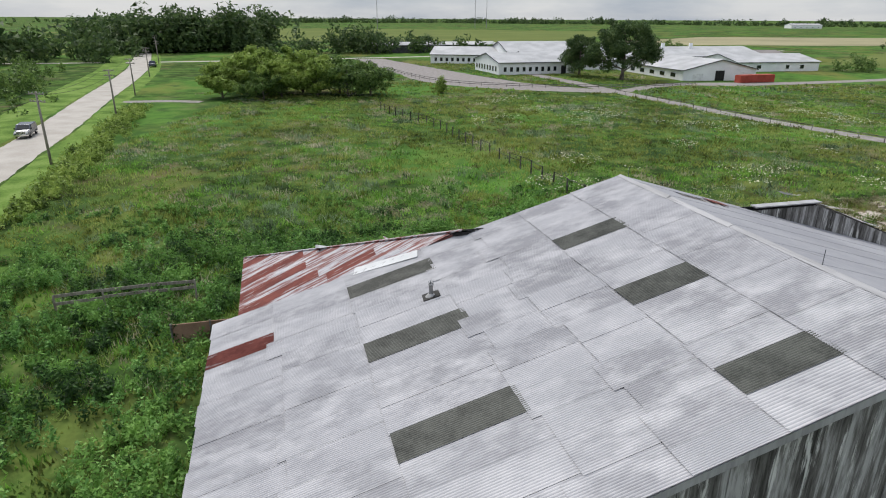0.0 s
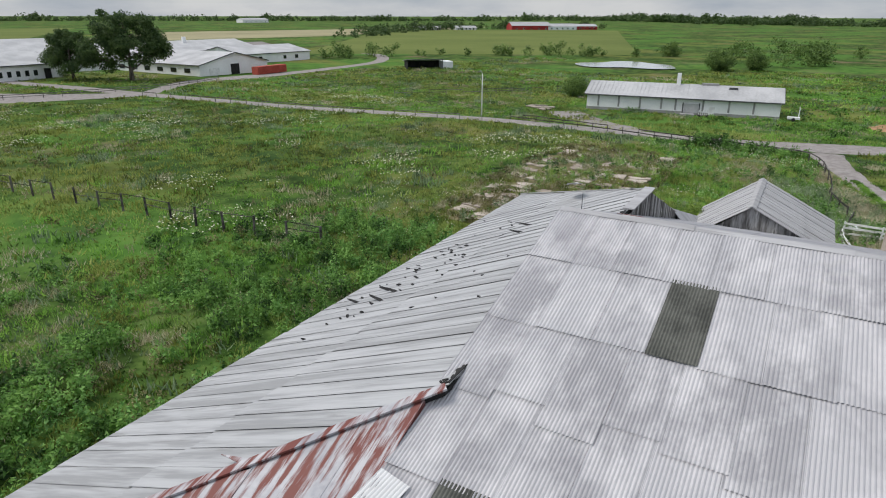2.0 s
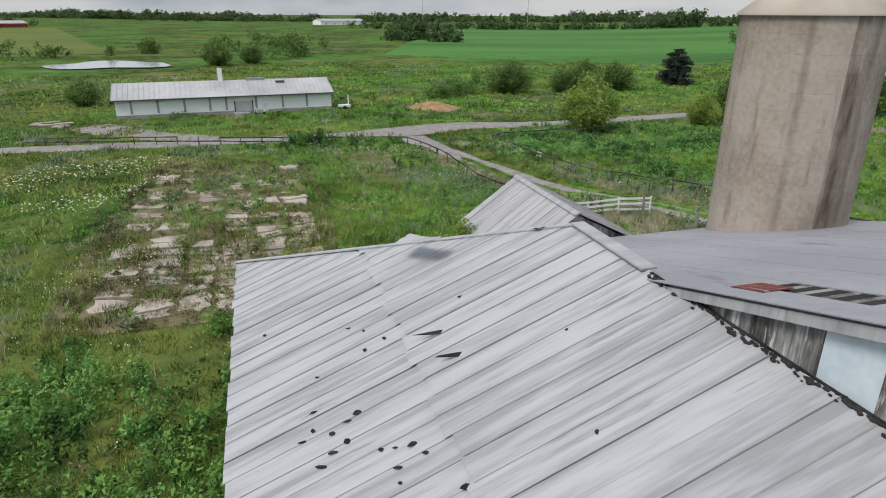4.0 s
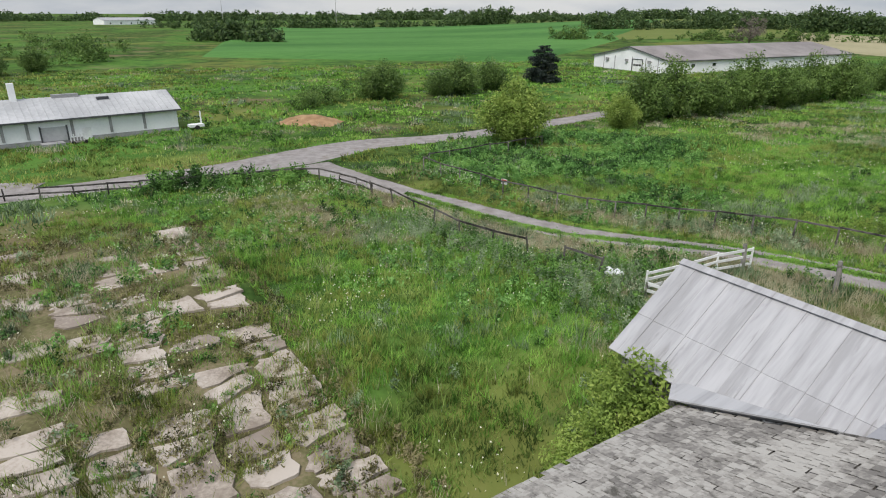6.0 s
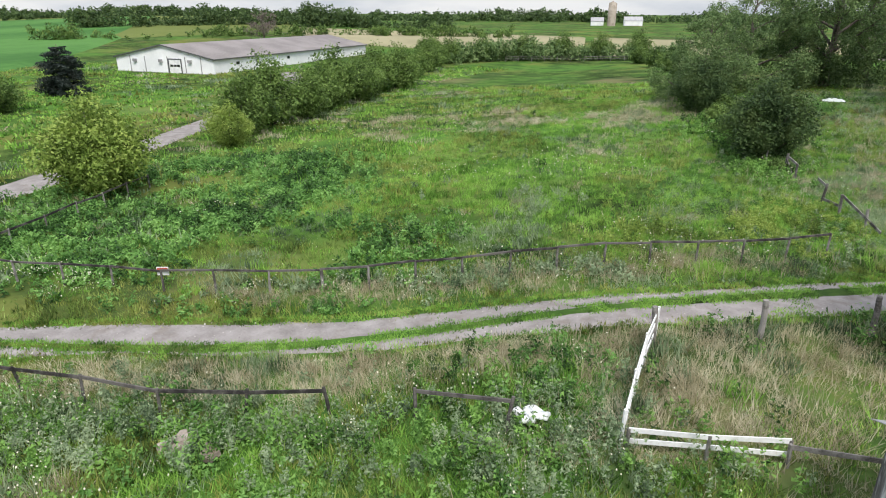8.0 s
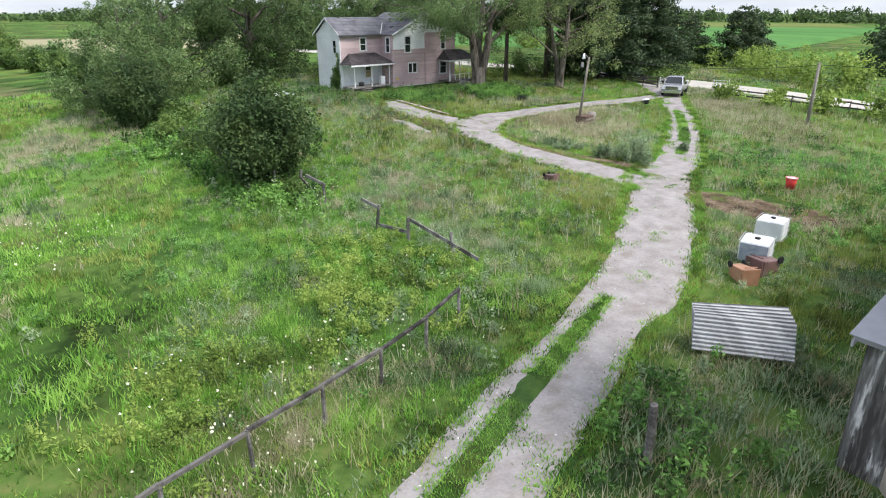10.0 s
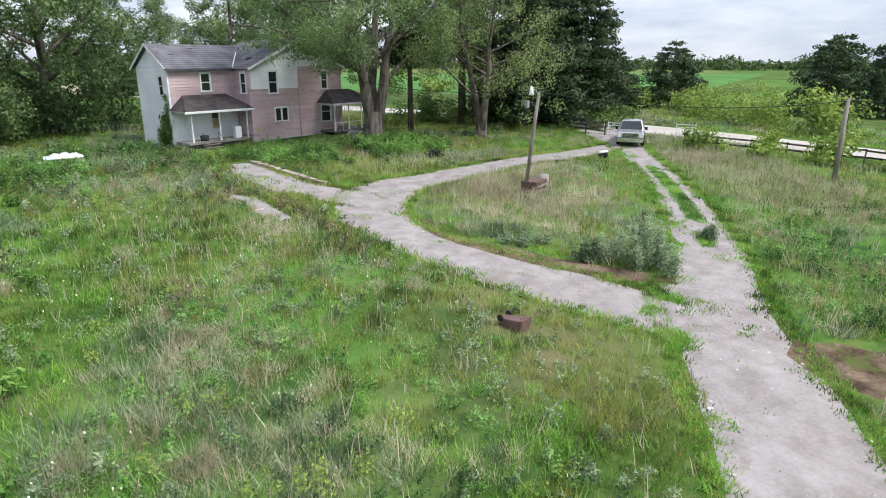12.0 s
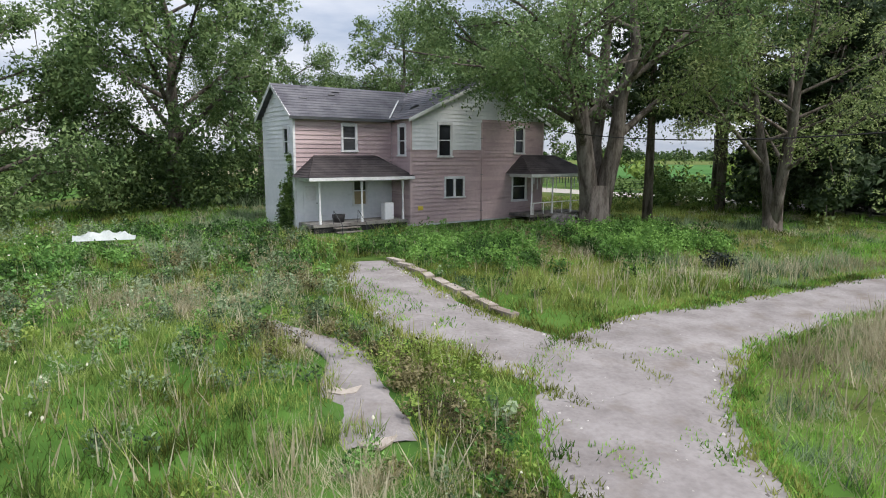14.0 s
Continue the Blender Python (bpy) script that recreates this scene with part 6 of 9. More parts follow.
block(ws, "side_door", 21.9, -0.1, 0.05, 22.9, -0.01, 1.6, M["white_wood"], "pale side door")
chim = block(ws, "chimney", 15.6, 4.4, 4.5, 16.3, 5.0, 6.9, M["white_wall"], "white block chimney")
block(ws, "roof_ridge_vent", 20.0, 4.6, 4.8, 23.0, 5.3, 5.25, M["block"])
block(ws, "roof_frame", 24.8, 3.4, 4.45, 26.2, 4.0, 4.75, M["trim_dark"])
block(ws, "loading_ramp", 17.2, -1.8, -0.3, 19.6, -0.15, 0.3, M["block"], "grey concrete ramp")
cart = thing("cart", WS @ pose(20.3, -1.0, 0.0), "white slatted farm cart beside the workshop door", "cart")
for k in range(5):
    block(cart, "slat", 0.35 * k, 0, 0.25, 0.35 * k + 0.12, 0.06, 1.1, M["white_wood"])
block(cart, "deck", -0.1, -0.5, 0.12, 1.9, 0.5, 0.24, M["fence_wood"])
for x in (0.2, 1.6):
    part("wheel", Shape().lathe([(0.05, -0.06), (0.22, -0.06), (0.22, 0.06), (0.05, 0.06)], n=12), M["dark"], cart, "", pose(x, -0.55, 0.12, 90))
trailer = thing("trailer", WS @ pose(34.6, -1.0, 0.05), "small white wheeled yard trailer by the corner", "trailer")
block(trailer, "bed", 0, 0, 0.35, 1.9, 1.2, 0.7, M["white_wood"])
block(trailer, "mast", 1.6, 0.5, 0.7, 1.75, 0.65, 2.4, M["white_wood"])
for y in (-0.1, 1.3):
    part("wheel", Shape().lathe([(0.05, -0.08), (0.3, -0.08), (0.3, 0.08), (0.05, 0.08)], n=14), M["dark"], trailer, "", pose(0.9, y, 0.3, 90))

# long white pole barn past the hedgerow
PB_DIR = math.degrees(math.atan2(-0.985, 0.17))
pb = gable_hall("pole_barn", pose(160.5, -58.5, -3.55, 0, 0, PB_DIR), 78, 29, 3.7, 6.6, M["white_wall"], M["brown_roof"], "long white pole barn with brown-grey metal roof", base=0.3)
for y in (3.5, 8, 13.2, 20, 24.5):
    part("wall_post", Shape().box(-0.1, y, 0, -0.02, y + 0.2, 4.0), M["block"], pb)
pd = part("loading_door", Shape().box(-0.14, 9.4, 0.0, -0.03, 12.8, 3.3), M["white_wood"], pb, "white sectional door with small panes")
part("door_frame", Shape().box(-0.2, 9.1, 0.0, -0.15, 9.38, 3.5).box(-0.2, 12.82, 0, -0.15, 13.1, 3.5).box(-0.2, 9.1, 3.3, -0.15, 13.1, 3.55), M["trim_dark"], pd)
for k in range(3):
    part("pane", Shape().box(-0.17, 9.7 + k * 1.0, 1.7, -0.142, 10.5 + k * 1.0, 2.2), M["glass"], pd)
for y in (6.2, 14.8, 22.6):
    part("fan_housing", Shape().box(-0.5, y, 2.6, -0.03, y + 0.9, 3.3), M["block"], pb)
for x in (8, 16, 30, 44, 58):
    w = part("window", Shape().box(x, -0.07, 1.9, x + 1.5, -0.01, 2.8), M["white_wood"], pb)
    part("pane", Shape().box(x + 0.1, -0.09, 2.0, x + 1.4, -0.072, 2.7), M["glass"], w)

# the large white dairy complex beyond the field
def windows_row(x0, x1, n, z0, z1, w):
    return [(x0 + (x1 - x0) * (i + 0.5) / n - w / 2, x0 + (x1 - x0) * (i + 0.5) / n + w / 2, z0, z1) for i in range(n)]


b1 = gable_hall("dairy_barn", pose(15.7, 209.4, -2.9, 0, 0, 17.5), 27, 23, 4.0, 6.4, M["white_wall"], M["grey_roof"], "long white dairy barn with a row of dark windows", windows=windows_row(1, 21, 9, 1.1, 2.5, 1.0), base=0)
for i in range(8):
    w = part("window", Shape().box(-0.06, 2 + i * 2.6, 1.0, 0.0, 3.4 + i * 2.6, 2.7), M["white_wood"], b1)
    part("pane", Shape().box(-0.085, 2.1 + i * 2.6, 1.1, -0.061, 3.3 + i * 2.6, 2.6), M["glass"], w)
# near-black panel on the solid wall stands in for a shaded doorway
block(b1, "barn_door", 22.2, -0.07, 0.0, 24.0, -0.01, 2.8, M["dark"], "dark panel for an open doorway")
gable_hall("dairy_barn", pose(-8, 262, -2.9, 0, 0, -8), 36, 24, 3.6, 6.2, M["white_wall"], M["grey_roof"], "white dairy barn wing with dark windows", windows=windows_row(1, 30, 13, 1.0, 2.4, 1.0), base=0)
gable_hall("dairy_barn", pose(22, 250, -2.9, 0, 0, 12), 34, 26, 5.2, 8.6, M["white_wall"], M["grey_roof"], "tall white dairy barn behind the front wing", base=0)
gable_hall("dairy_barn", pose(28, 228, -2.9, 0, 0, 15), 40, 22, 3.4, 6.0, M["white_wall"], M["grey_roof"], "connecting white barn with pale roof", base=0)
b3 = gable_hall("freestall_barn", pose(96, 204, -3.3, 0, 0, 105), 62, 26, 3.3, 6.2, M["white_wall"], M["grey_roof"], "wide white freestall barn with a gabled front", base=0)
# the middle door is a near-black panel painting the shaded inside
for y, w, z in ((4.5, 2.2, 2.4), (11.5, 3.2, 3.0), (19, 3.6, 2.2)):
    block(b3, "barn_door", -0.08, y, 0.0, -0.02, y + w, z, M["dark"] if w == 3.2 else M["white_wood"], "dark panel for an open doorway" if w == 3.2 else "")
for i in range(9):
    block(b3, "window", 4 + i * 6, 26.01, 1.0, 6.5 + i * 6, 26.07, 2.2, M["glass"])
b4 = gable_hall("freestall_barn", pose(104, 236, -3.4, 0, 0, 12), 34, 24, 3.3, 5.6, M["white_wall"], M["grey_roof"], "low white barn end beside the track", windows=[(8, 9.6, 1.0, 2.2), (20, 21.4, 0.9, 2.2), (26, 27.6, 0.9, 2.2)], base=0)
gable_hall("freestall_barn", pose(68, 252, -3.3, 0, 0, 12), 60, 30, 4.0, 7.0, M["white_wall"], M["grey_roof"], "broad white barn behind, with roof vents", base=0)
# closed halls: dark wall colour stands in for shaded open fronts
gable_hall("open_shed", pose(118, 285, -3.4, 0, 0, 10), 30, 14, 3.6, 4.8, M["trim_dark"], M["brown_roof"], "shed behind the barns, its open front painted dark", "shed", base=0)
gable_hall("open_shed", pose(-40, 330, -2.8, 0, 0, 20), 70, 18, 3.8, 5.0, M["trim_dark"], M["grey_roof"], "long shed at the back, its open front painted dark", "shed", base=0)
for x, y in ((60, 262), (72, 266), (86, 268), (98, 270)):
    block(None, "roof_stack", 0, 0, 0, 1.2, 1.0, 2.6, M["white_wall"]).matrix_world = pose(x, y, 2.6)
for ob in [o for o in scene.objects if o.name.startswith("roof_stack")]:
    tagged(ob, "short white ventilation stack on the barn roof", "vent stack", "ventilation stacks")

cont = thing("shipping_container", pose(86.5, 192.7, -3.35, 0, 0, 20), "red steel shipping container on the gravel", "container")
block(cont, "body", 0, 0, 0.12, 13, 2.4, 2.3, M["red_metal"])
for i in range(40):
    block(cont, "rib", 0.2 + i * 0.32, -0.05, 0.25, 0.34 + i * 0.32, 0.0, 2.2, M["red_metal"])
loaf = thing("loafing_shed", pose(134, 180.1, -3.5, 0, 0, -30), "small open-fronted shed with pale sloping roof", "shed")
part("roof", Shape().slab([(-0.5, -0.8, 3.1), (12.5, -0.8, 3.1), (12.5, 6, 2.3), (-0.5, 6, 2.3)], (0, 0, 0.12)), M["roof_shed"], loaf)
# walls coloured near-black to stand in for the shed's shaded inside
block(loaf, "back_wall", 0, 5.5, 0, 12, 5.65, 2.3, M["dark"])
block(loaf, "side_wall", 0, 0, 0, 0.12, 5.5, 2.5, M["dark"])
block(loaf, "end_wall", 12, 0, 0, 15.5, 5.5, 2.3, M["white_wall"], "white end box")
for x in (0, 4, 8, 11.9):
    block(loaf, "post", x, -0.05, 0, x + 0.15, 0.1, 3.05, M["dark"])
# far red farm and scattered far farm buildings
for x, y, L, D, ev, rd, wl_, rz, lab in ((575, 500, 46, 24, 5, 9, "red_wall", -35, "large red barn with pale roof far across the fields"), (610, 475, 34, 20, 4, 7, "white_wall", -35, "white shed beside the red barn far off"), (640, 462, 30, 18, 4, 6.5, "red_wall", -35, "red shed with pale roof far off"), (880, 190, 64, 30, 5, 8, "white_wall", -58, "long white hall far across the fields"), (480, 560, 30, 14, 3, 5, "white_wall", -30, "pale house far across the fields"), (525, 540, 24, 12, 3, 5, "white_wall", -30, "pale shed far across the fields"), (640, 1250, 60, 24, 6, 9, "white_wall", 5, "white farm far towards the horizon"), (222, -737, 20, 14, 6, 10, "white_wall", 20, "white farmhouse far beyond the pasture"), (262, -720, 14, 12, 5, 9, "white_wall", 20, "small white barn far beyond the pasture")):
    gable_hall("far_barn" if L > 25 else "far_house", pose(x, y, gz(x, y) - 0.2, 0, 0, rz), L, D, ev, rd, M[wl_], M["roof_shed"], lab, base=0, trim=False, windows=windows_row(1, L - 1, 5, 1.0, 2.6, 1.6))
fs = thing("far_silo", pose(244, -691, gz(244, -691)), "old grey tower silo far beyond the pasture", "silo")
part("tower", Shape().lathe([(4.5, -0.5), (4.5, 24), (0.1, 26)], n=20), M["silo"], fs, soft=True)
for x, y, h in ((-100, 900, 60), (40, 1100, 90), (60, 1120, 95), (1000, -100, 40), (1100, 60, 35)):
    tw = thing("radio_mast", pose(x, y, gz(x, y)), "thin grey mast on the horizon", "mast")
    part("mast", Shape().tube([(0, 0, 0), (0, 0, h)], [0.5, 0.2], 6), M["block"], tw)


# ---- crop fields ----
def crop_field(name, corners, height, mat, label, n=36):
    c = np.array(corners, float)
    u = np.linspace(0, 1, n)
    U, V = np.meshgrid(u, u)
    P = ((1 - U) * (1 - V))[..., None] * c[0] + (U * (1 - V))[..., None] * c[1] + (U * V)[..., None] * c[2] + ((1 - U) * V)[..., None] * c[3]
    x, y = P[..., 0].ravel(), P[..., 1].ravel()
    edge = (np.minimum(np.minimum(U, 1 - U), np.minimum(V, 1 - V)).ravel() < 1e-6)
    z = ground_z(x, y) + np.where(edge, -0.3, height)
    x, y = x.copy(), y.copy()
    i = (np.arange(n - 1)[:, None] * n + np.arange(n - 1)[None, :]).ravel()
    f = np.stack([i, i + 1, i + n + 1, i + n], 1)
    return tagged(new(name, big_mesh(name, np.column_stack([x, y, z]), f, mat)), label, "crop field", kind="stuff")


M["crop_top"] = material("dense_green_crop", [(0.045, 0.125, 0.03), (0.065, 0.165, 0.04), (0.085, 0.20, 0.05)], scale=0.02, fine=0.6, rough=0.95, spec=0.08, bump=0.8, stretch=(1, 0.3, 1))
M["crop_olive"] = material("olive_crop", [(0.105, 0.135, 0.04), (0.135, 0.165, 0.05)], scale=0.015, fine=0.5, rough=1, spec=0.05, bump=0.5)
M["crop_tan"] = material("tan_stubble", [(0.24, 0.225, 0.135), (0.32, 0.295, 0.185)], scale=0.015, fine=0.5, rough=1, spec=0.05, bump=0.4)
crop_field("crop_field", [(262, 60), (208, -40), (520, -330), (700, 40)], 1.1, M["crop_top"], "dense dark green crop field beyond the meadow")
crop_field("crop_field", [(330, -150), (300, -250), (600, -520), (820, -300)], 1.0, M["crop_olive"], "light green hillside field behind the hedgerow")
crop_field("crop_field", [(150, 275), (262, 165), (640, 400), (500, 640)], 0.6, M["crop_olive"], "olive green field before the red farm")
crop_field("crop_field", [(90, 470), (300, 470), (700, 640), (240, 660)], 0.5, M["crop_tan"], "tan stubble field behind the barns")
crop_field("crop_field", [(-140, 480), (80, 480), (240, 900), (-300, 950)], 0.7, M["crop_olive"], "green field on the plain")
crop_field("crop_field", [(105, -162), (235, -180), (330, -270), (150, -310)], 0.5, M["crop_tan"], "pale dry field beyond the hedgerow")
crop_field("crop_field", [(20, -158), (104, -162), (149, -310), (0, -310)], 0.4, M["crop_tan"], "pale dry field behind the house trees")
crop_field("crop_field", [(-80, -100), (-20, -150), (-160, -520), (-480, -330)], 0.9, M["crop_top"], "broad green field across the road")
crop_field("crop_field", [(-160, -540), (-480, -350), (-620, -480), (-300, -760)], 0.8, M["crop_olive"], "pale green field far across the road")

# ---- fences, gates and posts ----
def fence(path, spacing, height, rails, label, rail_mat="fence_wood", post_mat="fence_wood", seed=0, gaps=0.0, thick=0.13, rail=(0.05, 0.13), lean=0.06, group=""):
    """Posts along a path on the land, with rails between them (heights as fractions)."""
    f = thing("fence", None, label, "fence", group)
    s = spline([(*p, 0) for p in path], 0.25)[:, :2]
    d = np.concatenate([[0], np.cumsum(np.linalg.norm(np.diff(s, axis=0), axis=1))])
    n = max(1, int(round(d[-1] / spacing)))
    rng = random.Random(seed)
    tops = []
    for i in range(n + 1):
        x, y = (float(np.interp(d[-1] * i / n, d, s[:, k])) for k in (0, 1))
        z = gz(x, y)
        h = height * rng.uniform(0.93, 1.07)
        lx, ly = rng.uniform(-lean, lean), rng.uniform(-lean, lean)
        q = Shape().tube([(x, y, z - 0.3), (x + lx * 0.5, y + ly * 0.5, z + h * 0.5), (x + lx, y + ly, z + h)], [thick / 2 * 1.08, thick / 2, thick / 2 * 0.93], 6)
        part("post", q, M[post_mat], f)
        tops.append((Vector((x, y, z)), Vector((x + lx, y + ly, z + h))))
    for i in range(n):
        for r in rails:
            if rng.random() < gaps:
                continue
            a = tops[i][0].lerp(tops[i][1], r + rng.uniform(-0.03, 0.03))
            b = tops[i + 1][0].lerp(tops[i + 1][1], r + rng.uniform(-0.03, 0.03))
            part("rail", Shape().beam(a, b, rail[0], rail[1]), M[rail_mat], f)
    return f


fence([(60.5, 22.6), (57.1, 20.8), (54.6, 19.2), (50.0, 16.4), (45.4, 13.6), (40.6, 10.5), (37.9, 8.3)], 2.5, 1.35, (0.97,), "grey post and dark single-rail fence along the lane", "fence_dark", seed=1, rail=(0.1, 0.1))
fence([(78.0, 31.0), (72, 28.6), (66.3, 26), (60.5, 22.6)], 2.6, 1.3, (0.95,), "grey posts with a dark rail along the pasture edge", "fence_dark", seed=2, gaps=0.15, rail=(0.08, 0.1))
fence([(78.0, 31.0), (80.5, 29.5), (83, 22), (86, 14)], 2.8, 1.2, (0.9,), "grey posts with dark rail beside the far lane", "fence_dark", seed=3, gaps=0.2)
fence([(76, 88), (77.3, 70), (77.2, 56), (78.2, 45), (77, 41.2), (73.5, 39), (70.4, 37.8)], 2.6, 1.05, (0.92, 0.45), "dark low rail fence round the yard corner", "fence_dark", "fence_dark", seed=4, gaps=0.1, rail=(0.06, 0.14))
fence([(70.4, 37.8), (64.5, 35.5), (60.4, 34.7), (56, 32.8), (51.8, 30.8), (46.8, 29.9)], 3.0, 1.25, (0.9,), "leaning dark rail fence beside the lane", "fence_dark", "fence_dark", seed=5, gaps=0.15, lean=0.2, rail=(0.06, 0.13))
fence([(41, 159), (48, 141), (55.5, 120), (63, 105), (71, 90)], 4.0, 1.0, (0.9,), "low rail fence along the field lane", seed=6, gaps=0.35)
fence([(-14, 128), (-11, 121), (-2.5, 106.5), (3.4, 90), (9.3, 75), (12.2, 66.2), (16.4, 57)], 3.0, 1.6, (0.95, 0.6), "dark post and wire fence across the meadow", "fence_dark", "fence_dark", seed=7, gaps=0.35, rail=(0.03, 0.06), thick=0.2)
old_fence = thing("fence", None, "broken grey plank fence sagging beside the pasture", "fence")
for x, y, lx, ly in ((35.9, 3.0, 0.1, -0.2), (37.2, 0.3, 0.05, 0.1), (38.2, -1.9, -0.15, 0.1), (39.9, -6.2, 0.1, -0.15), (40.8, -9.4, -0.1, 0.1)):
    z = gz(x, y)
    part("post", Shape().tube([(x, y, z - 0.3), (x + lx * 0.6, y + ly * 0.6, z + 0.7), (x + lx, y + ly, z + 1.3)], [0.09, 0.085, 0.08], 7), M["fence_wood"], old_fence)
for p, q in (((37.2, 0.3, 1.2), (35.3, 4.4, 0.5)), ((38.1, -1.8, 1.15), (38.6, -3.2, 1.2)), ((39.9, -6.2, 1.2), (40.6, -8.2, 1.25)), ((40.8, -9.4, 0.9), (40.2, -7.4, 0.2)), ((37.2, 0.3, 0.5), (38.2, -1.9, 0.25))):
    part("rail", Shape().beam((p[0], p[1], gz(p[0], p[1]) + p[2]), (q[0], q[1], gz(q[0], q[1]) + q[2]), 0.06, 0.17), M["fence_wood"], old_fence)
fence([(42.2, -10), (45, -17), (47, -24), (49, -32)], 2.6, 1.2, (0.9, 0.5), "old wire and post fence in the hedge", seed=9, gaps=0.4)
fence([(70, -136), (84, -143), (104, -142), (120, -132)], 4.0, 1.4, (0.95, 0.55), "grey rail fence at the pasture's far end", seed=10)
fence([(-8.0, -37.2), (-7.4, -39.6), (-7.6, -44), (-8, -50)], 2.0, 1.35, (0.9, 0.6, 0.3), "dark plank fence beside the entrance", "fence_dark", "fence_dark", seed=11, rail=(0.04, 0.16))
fence([(-9.5, -29), (-13.5, -21), (-19, -11), (-27, 4)], 2.6, 1.25, (0.9, 0.5), "dark plank fence along the road", "fence_dark", "fence_dark", seed=12, rail=(0.04, 0.15))
fence([(70, 184), (58, 176), (44, 170), (16, 172), (-4, 185), (-24, 230)], 3.5, 1.1, (0.9, 0.5), "low rail fence round the gravel yard", seed=13)
fence([(84, 128), (110, 112), (140, 100)], 4.0, 1.2, (0.9, 0.5), "low dark rail fence across the meadow", seed=14, gaps=0.2)
# white plank fence by the shed
fence([(43.3, 29.3), (43.5, 27.0), (43.7, 24.6), (43.8, 22.4)], 2.4, 1.3, (0.9, 0.62, 0.34), "white painted three-plank fence by the lane", "white_wood", "white_wood", 15, rail=(0.04, 0.14), thick=0.12, lean=0.03)
fence([(43.1, 29.4), (41.0, 28.7), (38.9, 27.9)], 2.7, 0.85, (0.95, 0.5), "leaning white plank fence in tall weeds", "white_wood", "fence_wood", 16, rail=(0.04, 0.16), lean=0.12)
fence([(38.9, 27.9), (36.0, 26.9)], 3.0, 0.8, (0.9,), "grey plank fence running to the shed", seed=17, rail=(0.04, 0.16))
fence([(-24.2, 34.4), (-20.5, 35.9), (-16.6, 37.2)], 2.8, 1.6, (0.95, 0.65), "broken pale plank fence in the weeds", "pole_wood", "pole_wood", 18, rail=(0.04, 0.2), gaps=0.2)
for x, y, h in ((43.8, 22.9, 1.6), (40.2, 20.4, 1.7), (36.3, 17.2, 1.75)):
    p = tagged(part("fence_post", Shape().tube([(0, 0, -0.3), (0, 0, h * 0.6), (0.05, 0.02, h)], [0.12, 0.115, 0.105], 9), M["fence_wood"]), "thick grey wooden post beside the lane", "post", "gate posts")
    p.matrix_world = pose(x, y, gz(x, y))
sign = thing("warning_sign", pose(67.7, 26.65, gz(67.7, 26.65), 0, 0, 32), "small red and white sign on the fence", "sign")
part("board", Shape().box(-0.3, -0.03, 0.95, 0.3, 0.0, 1.4), M["white_wood"], sign)
part("red_band", Shape().box(-0.27, 0.002, 1.18, 0.27, 0.012, 1.36), M["red_metal"], sign)
part("red_band", Shape().box(-0.27, -0.045, 1.18, 0.27, -0.032, 1.36), M["red_metal"], sign)

# low sheet wall at the wing's west side
M["bin_brown_wall"] = material("rust_brown_sheet", [(0.20, 0.12, 0.085), (0.30, 0.19, 0.14)], scale=1.2, rough=0.9)
lowwall = thing("garden_wall", FARM @ pose(-4.4, 34.4, GROUND_BARN), "low rust-brown sheet wall beside the barn", "wall")
part("sheet", Shape().box(-2.4, 0, 0, 1.9, 0.08, 1.5), M["bin_brown_wall"], lowwall)
for x in (-2.4, -0.3, 1.8):
    part("post", Shape().box(x, -0.1, 0, x + 0.1, 0, 1.6), M["fence_wood"], lowwall)


# ---- poles, lamps and wires ----
def power_pole(x, y, h, label, arms=2, lean=(0, 0), lamp=False, turn=0.0, stout=1.0):
    p = thing("utility_pole", pose(x, y, gz(x, y), 0, 0, turn), label, "utility pole")
    top = Vector((lean[0], lean[1], h))
    part("pole", Shape().tube([(0, 0, -0.4), top * 0.5, top], [0.17 * stout, 0.15 * stout, 0.115 * stout], 10), M["pole_wood"], p, soft=True)
    for k in range(arms):
        z = h - 0.35 - 0.9 * k
        part("crossarm", Shape().box(-1.3, -0.06, z, 1.3, 0.06, z + 0.13), M["pole_wood"], p)
        for q in (-1.2, -0.6, 0.6, 1.2):
            part("insulator", Shape().lathe([(0.05, 0), (0.07, 0.08), (0.03, 0.18)], (q, 0, z + 0.13), n=8), M["block"], p)
    if lamp:
        part("bracket", Shape().tube([top - Vector((0, 0, 0.2)), top + Vector((0.3, 0.05, 0.15)), top + Vector((0.55, 0.08, 0.12))], [0.03] * 3, 6), M["block"], p)
        part("lamp", Shape().lathe([(0.02, 0.3), (0.09, 0.24), (0.1, 0.05), (0.16, -0.12), (0.12, -0.16), (0.0, -0.17)], (top.x + 0.6, top.y + 0.1, h + 0.05), n=14), M["white_wood"], p, "white barn light", soft=True)
        part("transformer_box", Shape().box(top.x - 0.3, -0.15, h - 0.9, top.x - 0.15, 0.1, h - 0.5), M["block"], p)
    return p


for x, y, h in ((-50.1, 76.6, 9.0), (-61.5, 115.5, 8.6), (-74, 149, 8.4), (-92, 196, 8.6), (-112, 248, 8.6), (-138, 305, 8.8)):
    power_pole(x, y, h, "grey wooden utility pole with crossarms beside the road", turn=-20)
power_pole(13.7, -21.3, 5.85, "leaning grey pole with a white barn light", arms=0, lean=(0.25, 1.3), lamp=True, stout=0.75)
power_pole(-6.7, -14.4, 5.6, "slim grey utility pole by the road", arms=0)


